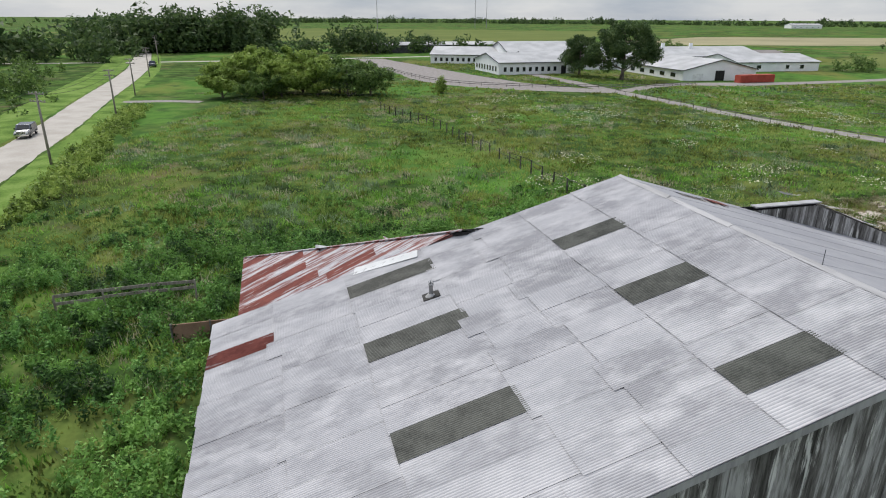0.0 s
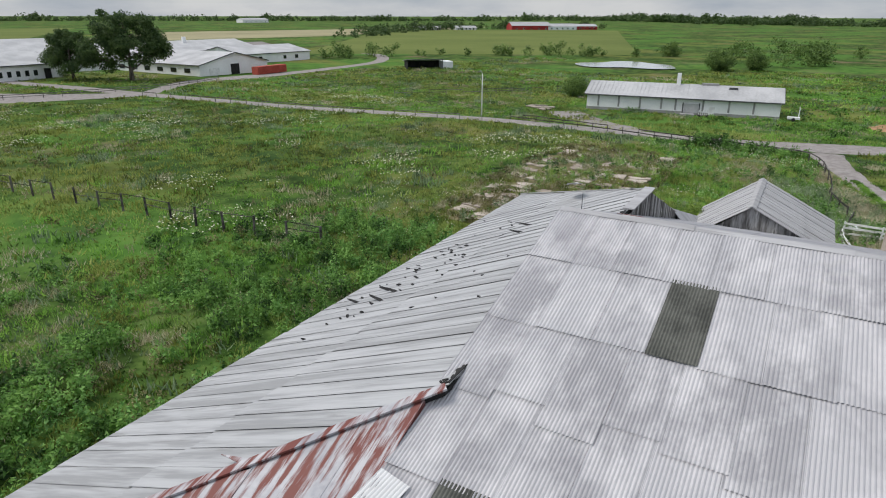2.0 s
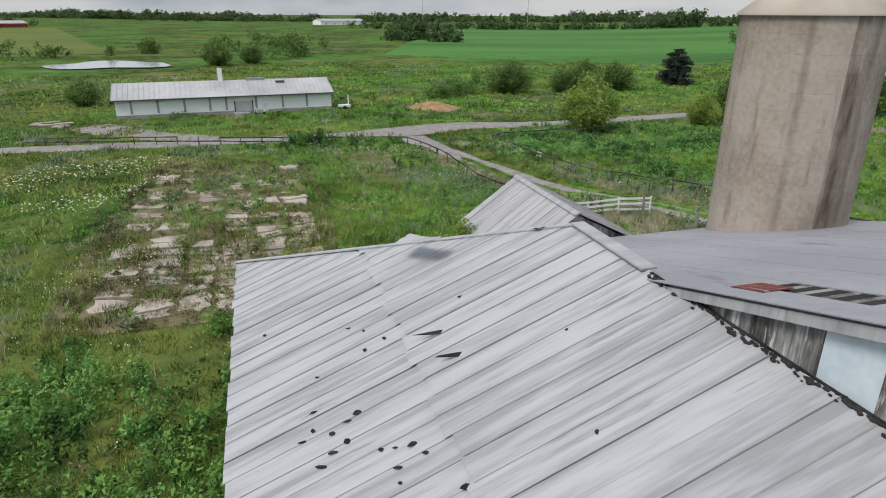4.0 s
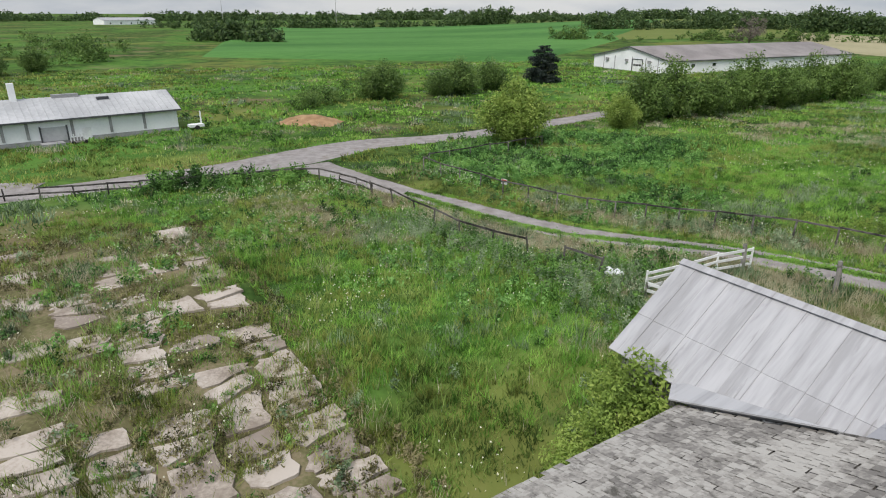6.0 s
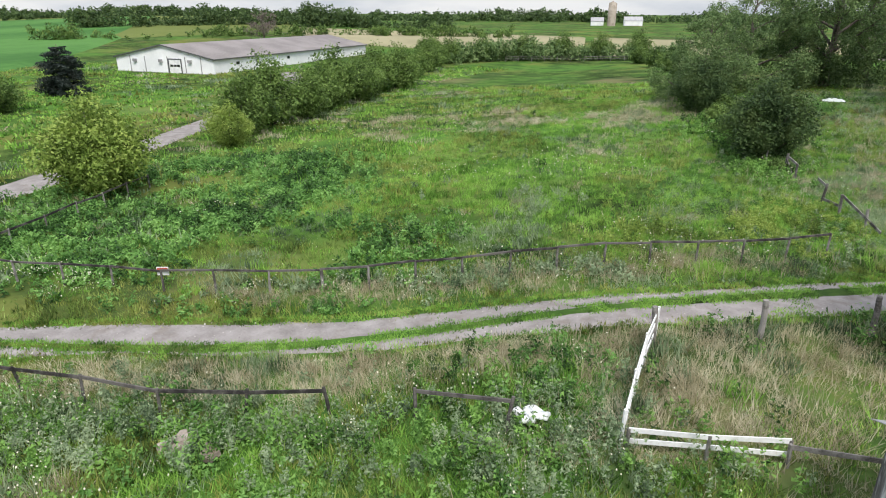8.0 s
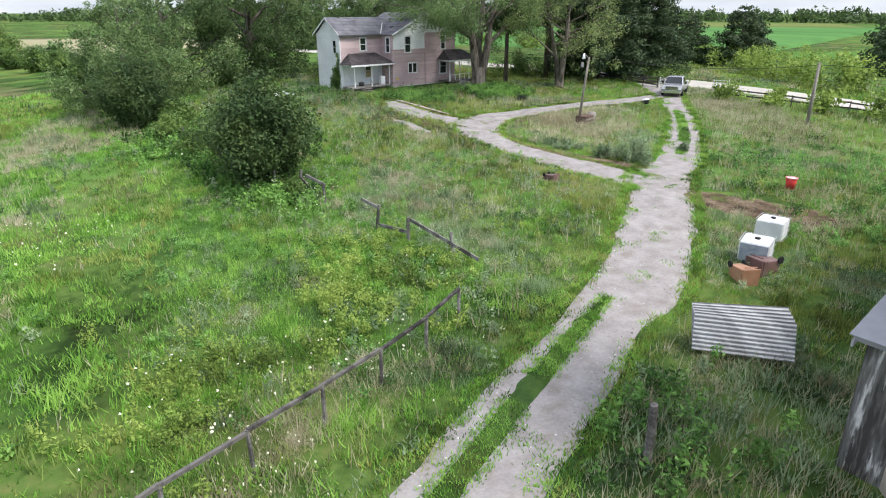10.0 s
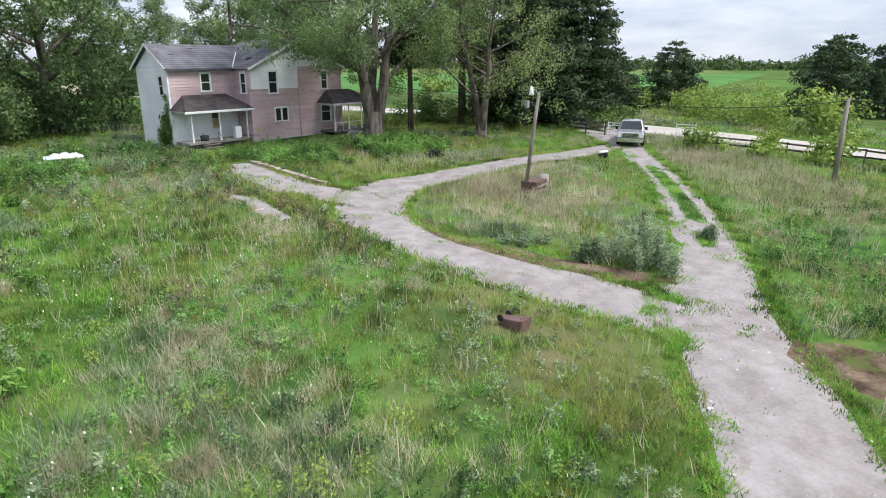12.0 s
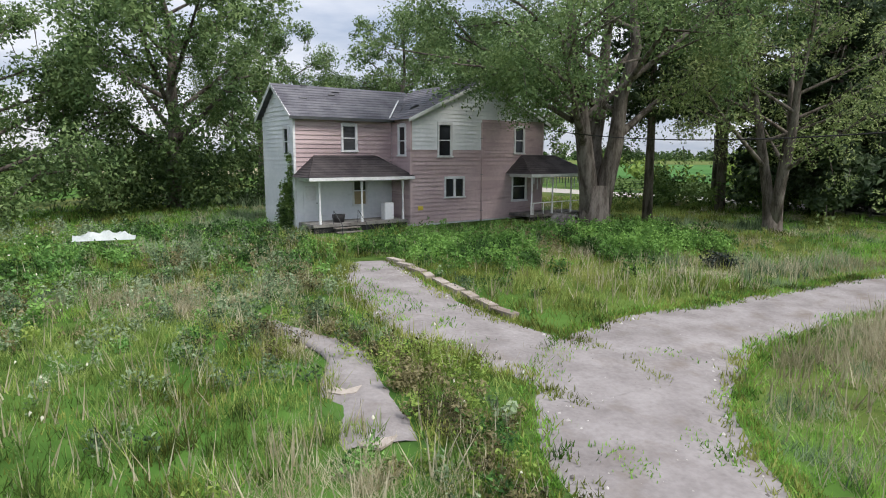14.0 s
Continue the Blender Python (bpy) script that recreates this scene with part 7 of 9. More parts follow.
def wire(a, b, sag, label):
    pts = [Vector(a).lerp(Vector(b), i / 14) - Vector((0, 0, sag * 4 * (i / 14) * (1 - i / 14))) for i in range(15)]
    return tagged(part("wire", Shape().tube(pts, [0.022] * 15, 4, False), M["dark"]), label, "wire")


wire((13.05, -22.2, 5.5), (-6.7, -14.4, 4.7), 0.7, "thin dark overhead wire between two poles")
wire((13.05, -22.2, 5.45), (16.5, -43, 5.9), 0.5, "thin dark overhead wire to the house")
wire((-6.7, -14.4, 4.7), (-45, 40, 6.2), 0.8, "thin dark overhead wire along the road")
for k in (-1.2, 1.2):
    for (a, b) in (((-50.1, 76.6, 5.9), (-61.5, 115.5, 5.5)), ((-61.5, 115.5, 5.5), (-74, 149, 5.3)), ((-74, 149, 5.3), (-92, 196, 5.5)), ((-45, 40, 6.2), (-50.1, 76.6, 5.9))):
        wire((a[0] + k, a[1] + k * 0.3, a[2]), (b[0] + k, b[1] + k * 0.3, b[2]), 0.8, "thin dark roadside power line")
lp = thing("yard_lamp", pose(74.5, 93.3, gz(74.5, 93.3), 0, 0, 200), "tall white steel yard lamp beside the lane", "lamp post")
part("pole", Shape().tube([(0, 0, -0.3), (0, 0, 5), (0.05, 0, 7.2)], [0.13, 0.1, 0.07], 10), M["white_wood"], lp, soft=True)
part("arm", Shape().tube([(0.05, 0, 7.2), (0.5, 0, 7.7), (1.3, 0, 7.8)], [0.06, 0.05, 0.04], 8), M["white_wood"], lp, soft=True)
part("lamp_head", Shape().box(1.2, -0.12, 7.68, 1.75, 0.12, 7.82), M["block"], lp)


# ---- vehicles ----
M["car_silver"] = material("silver_car_paint", [(0.30, 0.31, 0.33), (0.38, 0.39, 0.41)], rough=0.25, metal=0.5, bump=0, scale=0.3, spec=0.6)
M["car_dark"] = material("dark_blue_grey_paint", [(0.045, 0.055, 0.075), (0.06, 0.07, 0.095)], rough=0.25, metal=0.4, bump=0, scale=0.3, spec=0.6)
M["chrome"] = material("bright_chrome", [(0.62, 0.62, 0.63), (0.74, 0.74, 0.75)], rough=0.18, metal=1.0, bump=0, scale=0.5)
M["lamp_glass"] = material("pale_headlight_lens", [(0.6, 0.62, 0.62), (0.75, 0.76, 0.76)], rough=0.1, bump=0, scale=1)


def pickup(name, m, paint, label, k=1.0, van=False):
    """A pickup or van facing +x, wheels on z = 0."""
    c = thing(name, m @ Matrix.Diagonal((k, k, k, 1)), label, "truck")
    L, W, H = 5.6, 2.0, 1.9
    side = [(0, 0.45), (0.0, 1.05), (0.15, 1.14), (2.2, 1.14), (4.3, 1.2), (5.35, 1.12), (5.6, 0.98), (5.6, 0.45)]
    if van:
        side = [(0, 0.45), (0.05, 1.15), (0.35, 1.75), (0.7, 1.85), (3.5, 1.85), (4.3, 1.2), (5.4, 1.02), (5.6, 0.85), (5.6, 0.45)]
    b = part("body", Shape().slab([(x, -W / 2, z) for x, z in side], (0, W, 0)), M[paint], c)
    if not van:
        lo, hi = [(2.2, 1.12), (2.2, 1.12), (4.35, 1.18), (4.35, 1.18)], [(2.32, 1.88), (2.32, 1.88), (3.7, 1.88), (3.7, 1.88)]
        cab = Shape().add([(x, y, z) for (x, z), y in zip(lo, (-0.94, 0.94, 0.94, -0.94))] + [(x, y, z) for (x, z), y in zip(hi, (-0.76, 0.76, 0.76, -0.76))], [(3, 2, 1, 0), (4, 5, 6, 7), (0, 1, 5, 4), (1, 2, 6, 5), (2, 3, 7, 6), (3, 0, 4, 7)])
        cb = part("cab", cab, M[paint], c)
        cv = cb.modifiers.new("soft_edges", "BEVEL")
        cv.width, cv.segments = 0.07, 2
    bv = b.modifiers.new("soft_edges", "BEVEL")
    bv.width, bv.segments = 0.06, 2
    gl = [(2.45, 1.26), (2.5, 1.7), (3.62, 1.7), (4.05, 1.26)] if not van else [(0.45, 1.2), (0.6, 1.7), (3.4, 1.72), (4.0, 1.22)]
    for sg in (-1, 1):
        wall_y = lambda z: sg * ((W / 2 + 0.01) if van else 0.955 - (z - 1.14) * 0.24)
        q = [(x, wall_y(z), z) for x, z in gl]
        part("side_window", Shape().slab(q if sg > 0 else q[::-1], (0, 0.012 * sg, 0)), M["glass"], c)
    w0, w1 = ((3.76, 1.82), (4.28, 1.25)) if not van else ((3.54, 1.82), (4.25, 1.25))
    part("windscreen", Shape().slab([(w0[0] + 0.03, -0.7, w0[1]), (w1[0] + 0.03, -0.84, w1[1]), (w1[0] + 0.03, 0.84, w1[1]), (w0[0] + 0.03, 0.7, w0[1])], (0.015, 0, 0.012)), M["glass"], c)
    part("grille", Shape().box(5.6, -0.62, 0.64, 5.64, 0.62, 1.06), M["chrome"], c, "chrome grille")
    for z in (0.69, 0.79, 0.89, 0.98):
        part("grille_bar", Shape().box(5.641, -0.57, z, 5.65, 0.57, z + 0.055), M["dark"], c)
    part("bumper", Shape().box(5.55, -0.98, 0.4, 5.75, 0.98, 0.64), M["chrome"], c, "chrome front bumper")
    for y in (-0.8, 0.8):
        part("headlight", Shape().box(5.58, y - 0.16, 0.76, 5.63, y + 0.16, 0.98), M["lamp_glass"], c)
        part("mirror", Shape().box(4.0, y * 1.4 - 0.1, 1.2, 4.12, y * 1.4 + 0.1, 1.42), M["dark"], c)
    for x in (1.05, 4.45):
        for y in (-W / 2 + 0.08, W / 2 - 0.08):
            t = part("tyre", Shape().lathe([(0.22, -0.12), (0.36, -0.12), (0.39, -0.06), (0.39, 0.06), (0.36, 0.12), (0.22, 0.12)], n=20), M["dark"], c, "", pose(x, y, 0.39, 90), soft=True)
            part("rim", Shape().lathe([(0.0, -0.1), (0.2, -0.11), (0.23, -0.1), (0.23, 0.1), (0.2, 0.11), (0.0, 0.1)], n=16), M["chrome"], t)
    return c


pickup("pickup_truck", pose(-9.2, -34.8, gz(-5, -32), 0, 0, 42), "car_silver", "silver pickup truck with chrome grille at the gate", 1.12)
pickup("van", pose(-66.5, 98.5, gz(-65, 97) + 0.1, 0, 0, -70), "car_dark", "dark blue-grey van on the country road", 1.0, van=True)
pickup("pickup_truck", pose(-107, 231, gz(-107, 231) + 0.1, 0, 0, 110), "car_dark", "dark truck with a pale load on the road", 1.1)
gate = thing("metal_gate", pose(-8.1, -36.9, gz(-8, -37), 0, 0, -48), "white tubular metal farm gate standing open", "gate")
for x0, x1 in ((0.0, -2.6), (-6.2, -7.9)):
    for z in (0.25, 0.5, 0.75, 1.0, 1.25):
        part("bar", Shape().tube([(x0, 0, z), (x1, 0.1, z)], [0.025, 0.025], 6), M["white_wood"], gate)
    for x in (x0, x1):
        part("upright", Shape().tube([(x, 0.05, 0), (x, 0.05, 1.4)], [0.035, 0.035], 6), M["white_wood"], gate)


# ---- yard clutter ----
M["tote_plastic"] = material("cloudy_white_plastic", [(0.62, 0.64, 0.66), (0.76, 0.78, 0.79)], scale=1.5, rough=0.35, bump=0.05, spec=0.4)
M["tote_blue"] = material("cloudy_blue_grey_plastic", [(0.25, 0.30, 0.37), (0.42, 0.47, 0.53)], scale=2.5, fine=8, rough=0.35, bump=0.1, spec=0.4)
M["galv"] = material("galvanised_steel", [(0.45, 0.46, 0.47), (0.58, 0.59, 0.60)], rough=0.4, metal=0.8, scale=2)
M["bin_brown"] = material("faded_brown_plastic", [(0.30, 0.155, 0.095), (0.38, 0.205, 0.13)], scale=1.5, rough=0.5)
M["bin_maroon"] = material("dark_maroon_plastic", [(0.11, 0.065, 0.062), (0.17, 0.10, 0.095)], scale=1.5, rough=0.5)


def tote(x, y, turn, tilt, label, front):
    t = thing("liquid_tote", pose(x, y, gz(x, y) - 0.02, tilt, 0, turn), label, "tank")
    w, d, h = 1.3, 1.2, 1.15
    b = part("tank", Shape().box(-w / 2, -d / 2, 0.15, w / 2, d / 2, h), M["tote_plastic"], t)
    bv = b.modifiers.new("soft_edges", "BEVEL")
    bv.width, bv.segments = 0.12, 3
    part("base_face", Shape().box(-w / 2 + 0.06, -d / 2 - 0.03, 0.2, w / 2 - 0.06, -d / 2 - 0.005, h - 0.08), M[front], t)
    for k in range(6):
        x0 = -w / 2 + w * k / 5
        part("cage_bar", Shape().tube([(x0, d / 2 + 0.02, 0.05), (x0, d / 2 + 0.02, h + 0.03), (x0, -d / 2 - 0.02, h + 0.03)], [0.013] * 3, 5), M["galv"], t)
    for z in (0.2, 0.5, 0.8, h):
        part("cage_bar", Shape().tube([(-w / 2 - 0.03, -d / 2, z), (-w / 2 - 0.03, d / 2, z), (w / 2 + 0.03, d / 2, z), (w / 2 + 0.03, -d / 2, z)], [0.013] * 4, 5), M["galv"], t)
    part("cap", Shape().lathe([(0.12, 0), (0.12, 0.06), (0.0, 0.07)], (0, 0, h), n=14), M["dark"], t)
    for q in (-0.4, 0.4):
        part("foot", Shape().box(q - 0.1, -d / 2, -0.05, q + 0.1, d / 2, 0.14), M["galv"], t)
    return t


tote(19.8, 5.9, 118, 0, "white caged plastic liquid tote in the grass", "tote_plastic")
tote(22.7, 7.7, 122, 4, "blue-grey caged plastic liquid tote in the grass", "tote_blue")


def wheelie(x, y, turn, mat, label, k=1.0, lying=True, sunk=0.2):
    m = pose(x, y, gz(x, y) + sunk, 88 if lying else 0, 0, turn) @ Matrix.Diagonal((k, k, k, 1))
    b = thing("wheeled_bin", m, label, "rubbish bin")
    s = Shape()
    for z, w, d in ((0, 0.24, 0.27), (0.9, 0.31, 0.36), (0.98, 0.33, 0.38)):
        s.v += [(-w, -d, z), (w, -d, z), (w, d, z), (-w, d, z)]
    s.f = [(3, 2, 1, 0), (8, 9, 10, 11)] + [(i * 4 + j, i * 4 + (j + 1) % 4, i * 4 + 4 + (j + 1) % 4, i * 4 + 4 + j) for i in range(2) for j in range(4)]
    bd = part("body", s, M[mat], b)
    bv = bd.modifiers.new("soft_edges", "BEVEL")
    bv.width, bv.segments = 0.04, 2
    part("lid", Shape().slab([(-0.34, -0.4, 1.0), (0.34, -0.4, 1.0), (0.33, 0.4, 1.06), (-0.33, 0.4, 1.06)], (0, 0, 0.05)), M[mat], b)
    part("handle", Shape().tube([(-0.25, 0.46, 1.0), (0.25, 0.46, 1.0)], [0.025] * 2, 6), M[mat], b)
    for q in (-0.28, 0.28):
        part("wheel", Shape().lathe([(0.0, -0.03), (0.13, -0.03), (0.13, 0.03), (0.0, 0.03)], n=14), M["dark"], b, "", pose(q, 0.3, 0.1, 0, 90))
    return b


wheelie(24.7, 8.5, 165, "bin_brown", "brown wheeled bin lying in the grass", 1.15)
wheelie(22.6, 8.7, 95, "bin_maroon", "dark maroon wheeled bin lying in tall grass", 1.3)
wheelie(25.3, -7.1, 200, "bin_maroon", "faded maroon wheeled bin lying beside the drive", 0.85, sunk=0.02)
bucket = thing("bucket", pose(11.5, -0.2, gz(11.5, -0.2)), "red plastic bucket standing in the grass", "bucket")
part("body", Shape().lathe([(0.0, 0.0), (0.26, 0.0), (0.33, 0.72), (0.3, 0.72), (0.24, 0.06)], n=18), material("bright_red_plastic", [(0.55, 0.03, 0.03), (0.65, 0.05, 0.05)], rough=0.4, bump=0), bucket, soft=True)
part("rim", Shape().lathe([(0.33, 0.66), (0.37, 0.67), (0.37, 0.74), (0.3, 0.74)], n=18), material("faded_red_plastic", [(0.58, 0.16, 0.15), (0.68, 0.26, 0.25)], rough=0.5, bump=0), bucket, "faded pink-red rim")
part("lid", Shape().lathe([(0.0, 0.72), (0.31, 0.715)], n=18), M["tote_plastic"], bucket)
stump = thing("machine_box", pose(13.3, -21.0, gz(13.3, -21.0), 0, 0, 30), "rusty brown metal box at the pole's foot", "box")
part("body", Shape().box(-0.9, -0.5, 0, 0.7, 0.5, 0.75), material("rusty_brown_metal", [(0.07, 0.045, 0.035), (0.15, 0.10, 0.08)], scale=3, rough=0.9), stump)
part("slat", Shape().box(-0.9, 0.5, 0.1, 0.7, 0.56, 0.2).box(-0.9, 0.5, 0.4, 0.7, 0.56, 0.5), M["pole_wood"], stump)
part("drum", Shape().lathe([(0.35, 0), (0.35, 0.9), (0.0, 0.92)], (-1.3, 0.1, 0), n=16), M["pole_wood"], stump, soft=True)
tarp = Shape()
for i in range(13):
    for j in range(7):
        u, v = i / 12 - 0.5, j / 6 - 0.5
        tarp.v.append((u * 2.3, v * 0.7, max(0.0, 0.32 - 1.6 * v * v - 0.8 * u * u + 0.1 * math.sin(i * 1.9 + j * 1.3))))
tarp.f = [(i * 7 + j, i * 7 + j + 1, i * 7 + j + 8, i * 7 + j + 7) for i in range(12) for j in range(6)]
tp = tagged(part("tarpaulin", tarp, material("dirty_pale_sheeting", [(0.36, 0.40, 0.38), (0.52, 0.56, 0.54)], scale=1.5, rough=0.6), soft=True), "crumpled pale plastic sheet lying in tall weeds", "tarpaulin")
tp.matrix_world = pose(37.5, -39.4, gz(37.5, -39.4) + 0.8, 0, 0, 8)
wo = thing("rubbish_pile", pose(46.2, 29.3, gz(46.2, 29.3) + 0.1) @ Matrix.Diagonal((0.75, 0.75, 0.7, 1)), "pile of pale plastic rubbish in the weeds", "rubbish")
rngw = random.Random(3)
for k in range(9):
    a, r = rngw.uniform(0, 6.3), rngw.uniform(0, 0.55)
    m = pose(r * math.cos(a), r * math.sin(a), 0.25 + rngw.uniform(0, 0.25), rngw.uniform(-30, 30), rngw.uniform(-30, 30), rngw.uniform(0, 360))
    sack = part("sack", Shape().box(-0.35, -0.2, -0.12, 0.35, 0.2, 0.12), M["tote_plastic"], wo, "", m)
    sv = sack.modifiers.new("soft_edges", "BEVEL")
    sv.width, sv.segments = 0.08, 2
pile = thing("rubble_pile", pose(55.6, 34.9, gz(55.6, 34.9)), "low pile of grey broken concrete in the weeds", "rubble")
rngp = random.Random(8)
for k in range(10):
    ring = [(rngp.uniform(0.2, 0.42) * math.cos(q * 1.047), rngp.uniform(0.2, 0.42) * math.sin(q * 1.047), 0) for q in range(6)]
    part("chunk", Shape().slab(ring, (0, 0, rngp.uniform(0.15, 0.3))), M["slab"], pile, "", pose(rngp.uniform(-0.9, 0.9), rngp.uniform(-0.5, 0.5), 0.02 + rngp.uniform(0, 0.2), rngp.uniform(-15, 15), rngp.uniform(-15, 15), rngp.uniform(0, 360)))
pan = thing("sheet_stack", pose(29.8, 13.9, gz(30, 14), 0, 0, 143), "stack of grey corrugated sheets leaning in the grass", "sheets")
for k in range(5):
    part("sheet", corrugated(3.2, 1.3, 9, 0.03, "sheet", M["roof_wing"]), None, pan, "", pose(-1.6, -0.3 + 0.09 * k, 0.25 + 0.05 * k, 62, 0, 2 * k))
dogh = thing("dog_house", pose(15.6, -43.0, gz(15.6, -43), 0, 0, 30), "small weathered dog house beside the tree", "dog house")
part("walls", Shape().slab([(-0.5, -0.6, 0), (0.5, -0.6, 0), (0.5, -0.6, 0.55), (0, -0.6, 0.95), (-0.5, -0.6, 0.55)], (0, 1.2, 0)), M["pole_wood"], dogh)
for sx in (-1, 1):
    part("roof", Shape().slab([(0, -0.72, 0.98), (sx * 0.66, -0.72, 0.46), (sx * 0.66, 0.72, 0.46), (0, 0.72, 0.98)][::sx], (0, 0, 0.05)), M["fence_wood"], dogh)
# thin near-black box paints the dark inside on a solid front
part("opening", Shape().box(-0.22, 0.6, 0.05, 0.22, 0.612, 0.5), M["dark"], dogh)
blue = bush("bush", 1.6, 0.6, 700, 0.07, "blue_spruce", 61, "low dark blue-grey plant mound by the drive")
blue.matrix_basis = pose(13.3, -33.0, gz(13.3, -33))
tub = thing("plastic_tub", pose(1.0, -27.9, gz(1.0, -27.9), 14, 0, 20), "dark plastic tub with a pale lid beside the drive", "tub")
part("body", Shape().lathe([(0.0, 0.0), (0.3, 0.0), (0.38, 0.4), (0.36, 0.42)], n=16), M["dark"], tub, soft=True)
part("lid", Shape().lathe([(0.42, 0.4), (0.42, 0.46), (0.3, 0.55), (0.0, 0.57)], n=16), M["tote_plastic"], tub, "pale lid", soft=True)
plate = thing("wall_plate", HOUSE @ pose(-6.75, 2.1, 1.55), "small yellow notice plate on the house wall", "sign")
part("plate", Shape().box(-0.17, 0.0, -0.12, 0.17, 0.02, 0.12), material("yellow_plate", [(0.62, 0.47, 0.05), (0.70, 0.55, 0.08)], rough=0.5, bump=0), plate)
downpipe = thing("downpipe", HOUSE @ pose(-11.25, 2.16, 0), "thin weathered downpipe on the pink wall", "downpipe")
part("pipe", Shape().tube([(0, 0, 0.4), (0, 0, 3.0), (0.02, 0, 6.55)], [0.04, 0.04, 0.04], 8), M["pink"], downpipe, soft=True)
for z in (1.2, 3.4, 5.6):
    part("clip", Shape().box(-0.07, -0.09, z, 0.07, 0.05, z + 0.04), M["galv_dull"], downpipe)
# things on the porch
pot = thing("black_tub", HOUSE @ pose(-1.95, 1.2, 0.95), "black plastic tub on the porch", "tub")
part("body", Shape().lathe([(0.0, 0.0), (0.3, 0.0), (0.36, 0.42), (0.32, 0.42), (0.0, 0.38)], n=16), M["dark"], pot, soft=True)
white_box = thing("white_cabinet", HOUSE @ pose(-5.0, 1.3, 0.95), "small white cabinet leaning on the porch", "cabinet")
part("body", Shape().box(-0.3, -0.2, 0, 0.3, 0.2, 0.95), M["white_wood"], white_box)
part("door", Shape().box(-0.26, 0.201, 0.05, 0.26, 0.22, 0.9), M["house_white"], white_box)
dish = thing("satellite_dish", HOUSE @ pose(-7.6, 0.3, 7.25, 35, 0, 20), "small dark satellite dish on the house roof", "dish")
part("bowl", Shape().lathe([(0.0, 0.0), (0.2, 0.03), (0.34, 0.12), (0.35, 0.13)], n=18), M["trim_dark"], dish, soft=True)
part("arm", Shape().tube([(0, -0.3, 0.05), (0, -0.1, 0.45)], [0.02, 0.02], 6), M["trim_dark"], dish)
# ivy on the white gable
rng_ivy = np.random.default_rng(77)
vc = [(0.08, -0.45 - 0.12 * math.sin(k), 0.4 + 0.32 * k) for k in range(14)] + [(0.1, -0.9, 0.5 + 0.3 * k) for k in range(9)] + [(0.1, -1.5, 0.4 + 0.3 * k) for k in range(6)]
v_, f_ = leaf_cloud(vc, [0.42 - 0.012 * i for i in range(14)] + [0.5] * 9 + [0.5] * 6, 2600, 0.09, rng_ivy)
v_[:, 0] = np.maximum(v_[:, 0], 0.03)
ivy = tagged(new("climbing_vine", big_mesh("climbing_vine", v_, f_, M["leaf"])), "green climbing vine on the white gable wall", "vine")
ivy.matrix_world = HOUSE

# broken concrete yard: slabs heaved apart by weeds
yard = tagged(thing("concrete_yard", None, "broken concrete yard slabs overgrown with weeds", "paving"), kind="structure")
rng_y = random.Random(21)
NI, NJ = 13, 6
grid = {(i, j): (42.0 + i * 2.65 + rng_y.uniform(-0.45, 0.45), 33.2 + j * 2.2 + (rng_y.uniform(-0.4, 0.4) if j else rng_y.uniform(-0.1, 0.1))) for i in range(NI + 1) for j in range(NJ + 1)}
for i in range(NI):
    for j in range(NJ):
        q = [grid[i, j], grid[i + 1, j], grid[i + 1, j + 1], grid[i, j + 1]]
        lose = 0.14 + 0.3 * (i > 3 and 0 < j < 5) + 0.25 * (j > 4) + 0.12 * (i > 8)
        if rng_y.random() < 0.8:
            f, g2 = rng_y.uniform(0.3, 0.7), rng_y.uniform(0.3, 0.7)
            m0 = tuple(q[0][k] * (1 - f) + q[1][k] * f for k in (0, 1))
            m1 = tuple(q[3][k] * (1 - g2) + q[2][k] * g2 for k in (0, 1))
            pieces = [[q[0], m0, m1, q[3]], [m0, q[1], q[2], m1]]
        else:
            pieces = [q]
        for pc in pieces:
            if rng_y.random() < lose:
                continue
            ca, cb = (sum(p[k] for p in pc) / 4 for k in (0, 1))
            ring = []
            for k in range(4):
                p0, p1 = pc[k], pc[(k + 1) % 4]
                for f in (0.08, 0.35, 0.65, 0.92):
                    s_ = rng_y.uniform(0.66, 1.0)
                    ring.append(((p0[0] * (1 - f) + p1[0] * f - ca) * s_, (p0[1] * (1 - f) + p1[1] * f - cb) * s_, 0))
            c = farm(ca, cb)
            part("slab", Shape().slab(ring, (0, 0, 0.13)), M["slab"], yard, "", pose(c.x, c.y, gz(c.x, c.y) - 0.03 + rng_y.uniform(0, 0.05), rng_y.uniform(-1.5, 1.5), rng_y.uniform(-1.5, 1.5), 15.5))
for k in range(9):
    u = k / 8
    x, y = 26.3 - 2.0 * u, -36.5 + 8.0 * u
    part("kerb_stone", Shape().box(-0.45, -0.16, -0.1, 0.45, 0.16, 0.14), M["slab"], yard, "", pose(x - 0.4, y, gz(x, y) + 0.02, rng_y.uniform(-5, 5), rng_y.uniform(-4, 4), 103 + rng_y.uniform(-14, 14)))
for x, y, r in ((28.9, -24.2, 0.5), (28.4, -22.0, 0.6), (29.9, -26.9, 0.45)):
    pts = [(r * math.cos(k * 0.7) * rng_y.uniform(0.5, 1.1), r * 1.2 * math.sin(k * 0.7) * rng_y.uniform(0.5, 1.1), 0) for k in range(9)]
    part("slab", Shape().slab(pts, (0, 0, 0.04)), M["slab"], yard, "", pose(x, y, gz(x, y) - 0.01, rng_y.uniform(-2, 2), rng_y.uniform(-2, 2), 0))
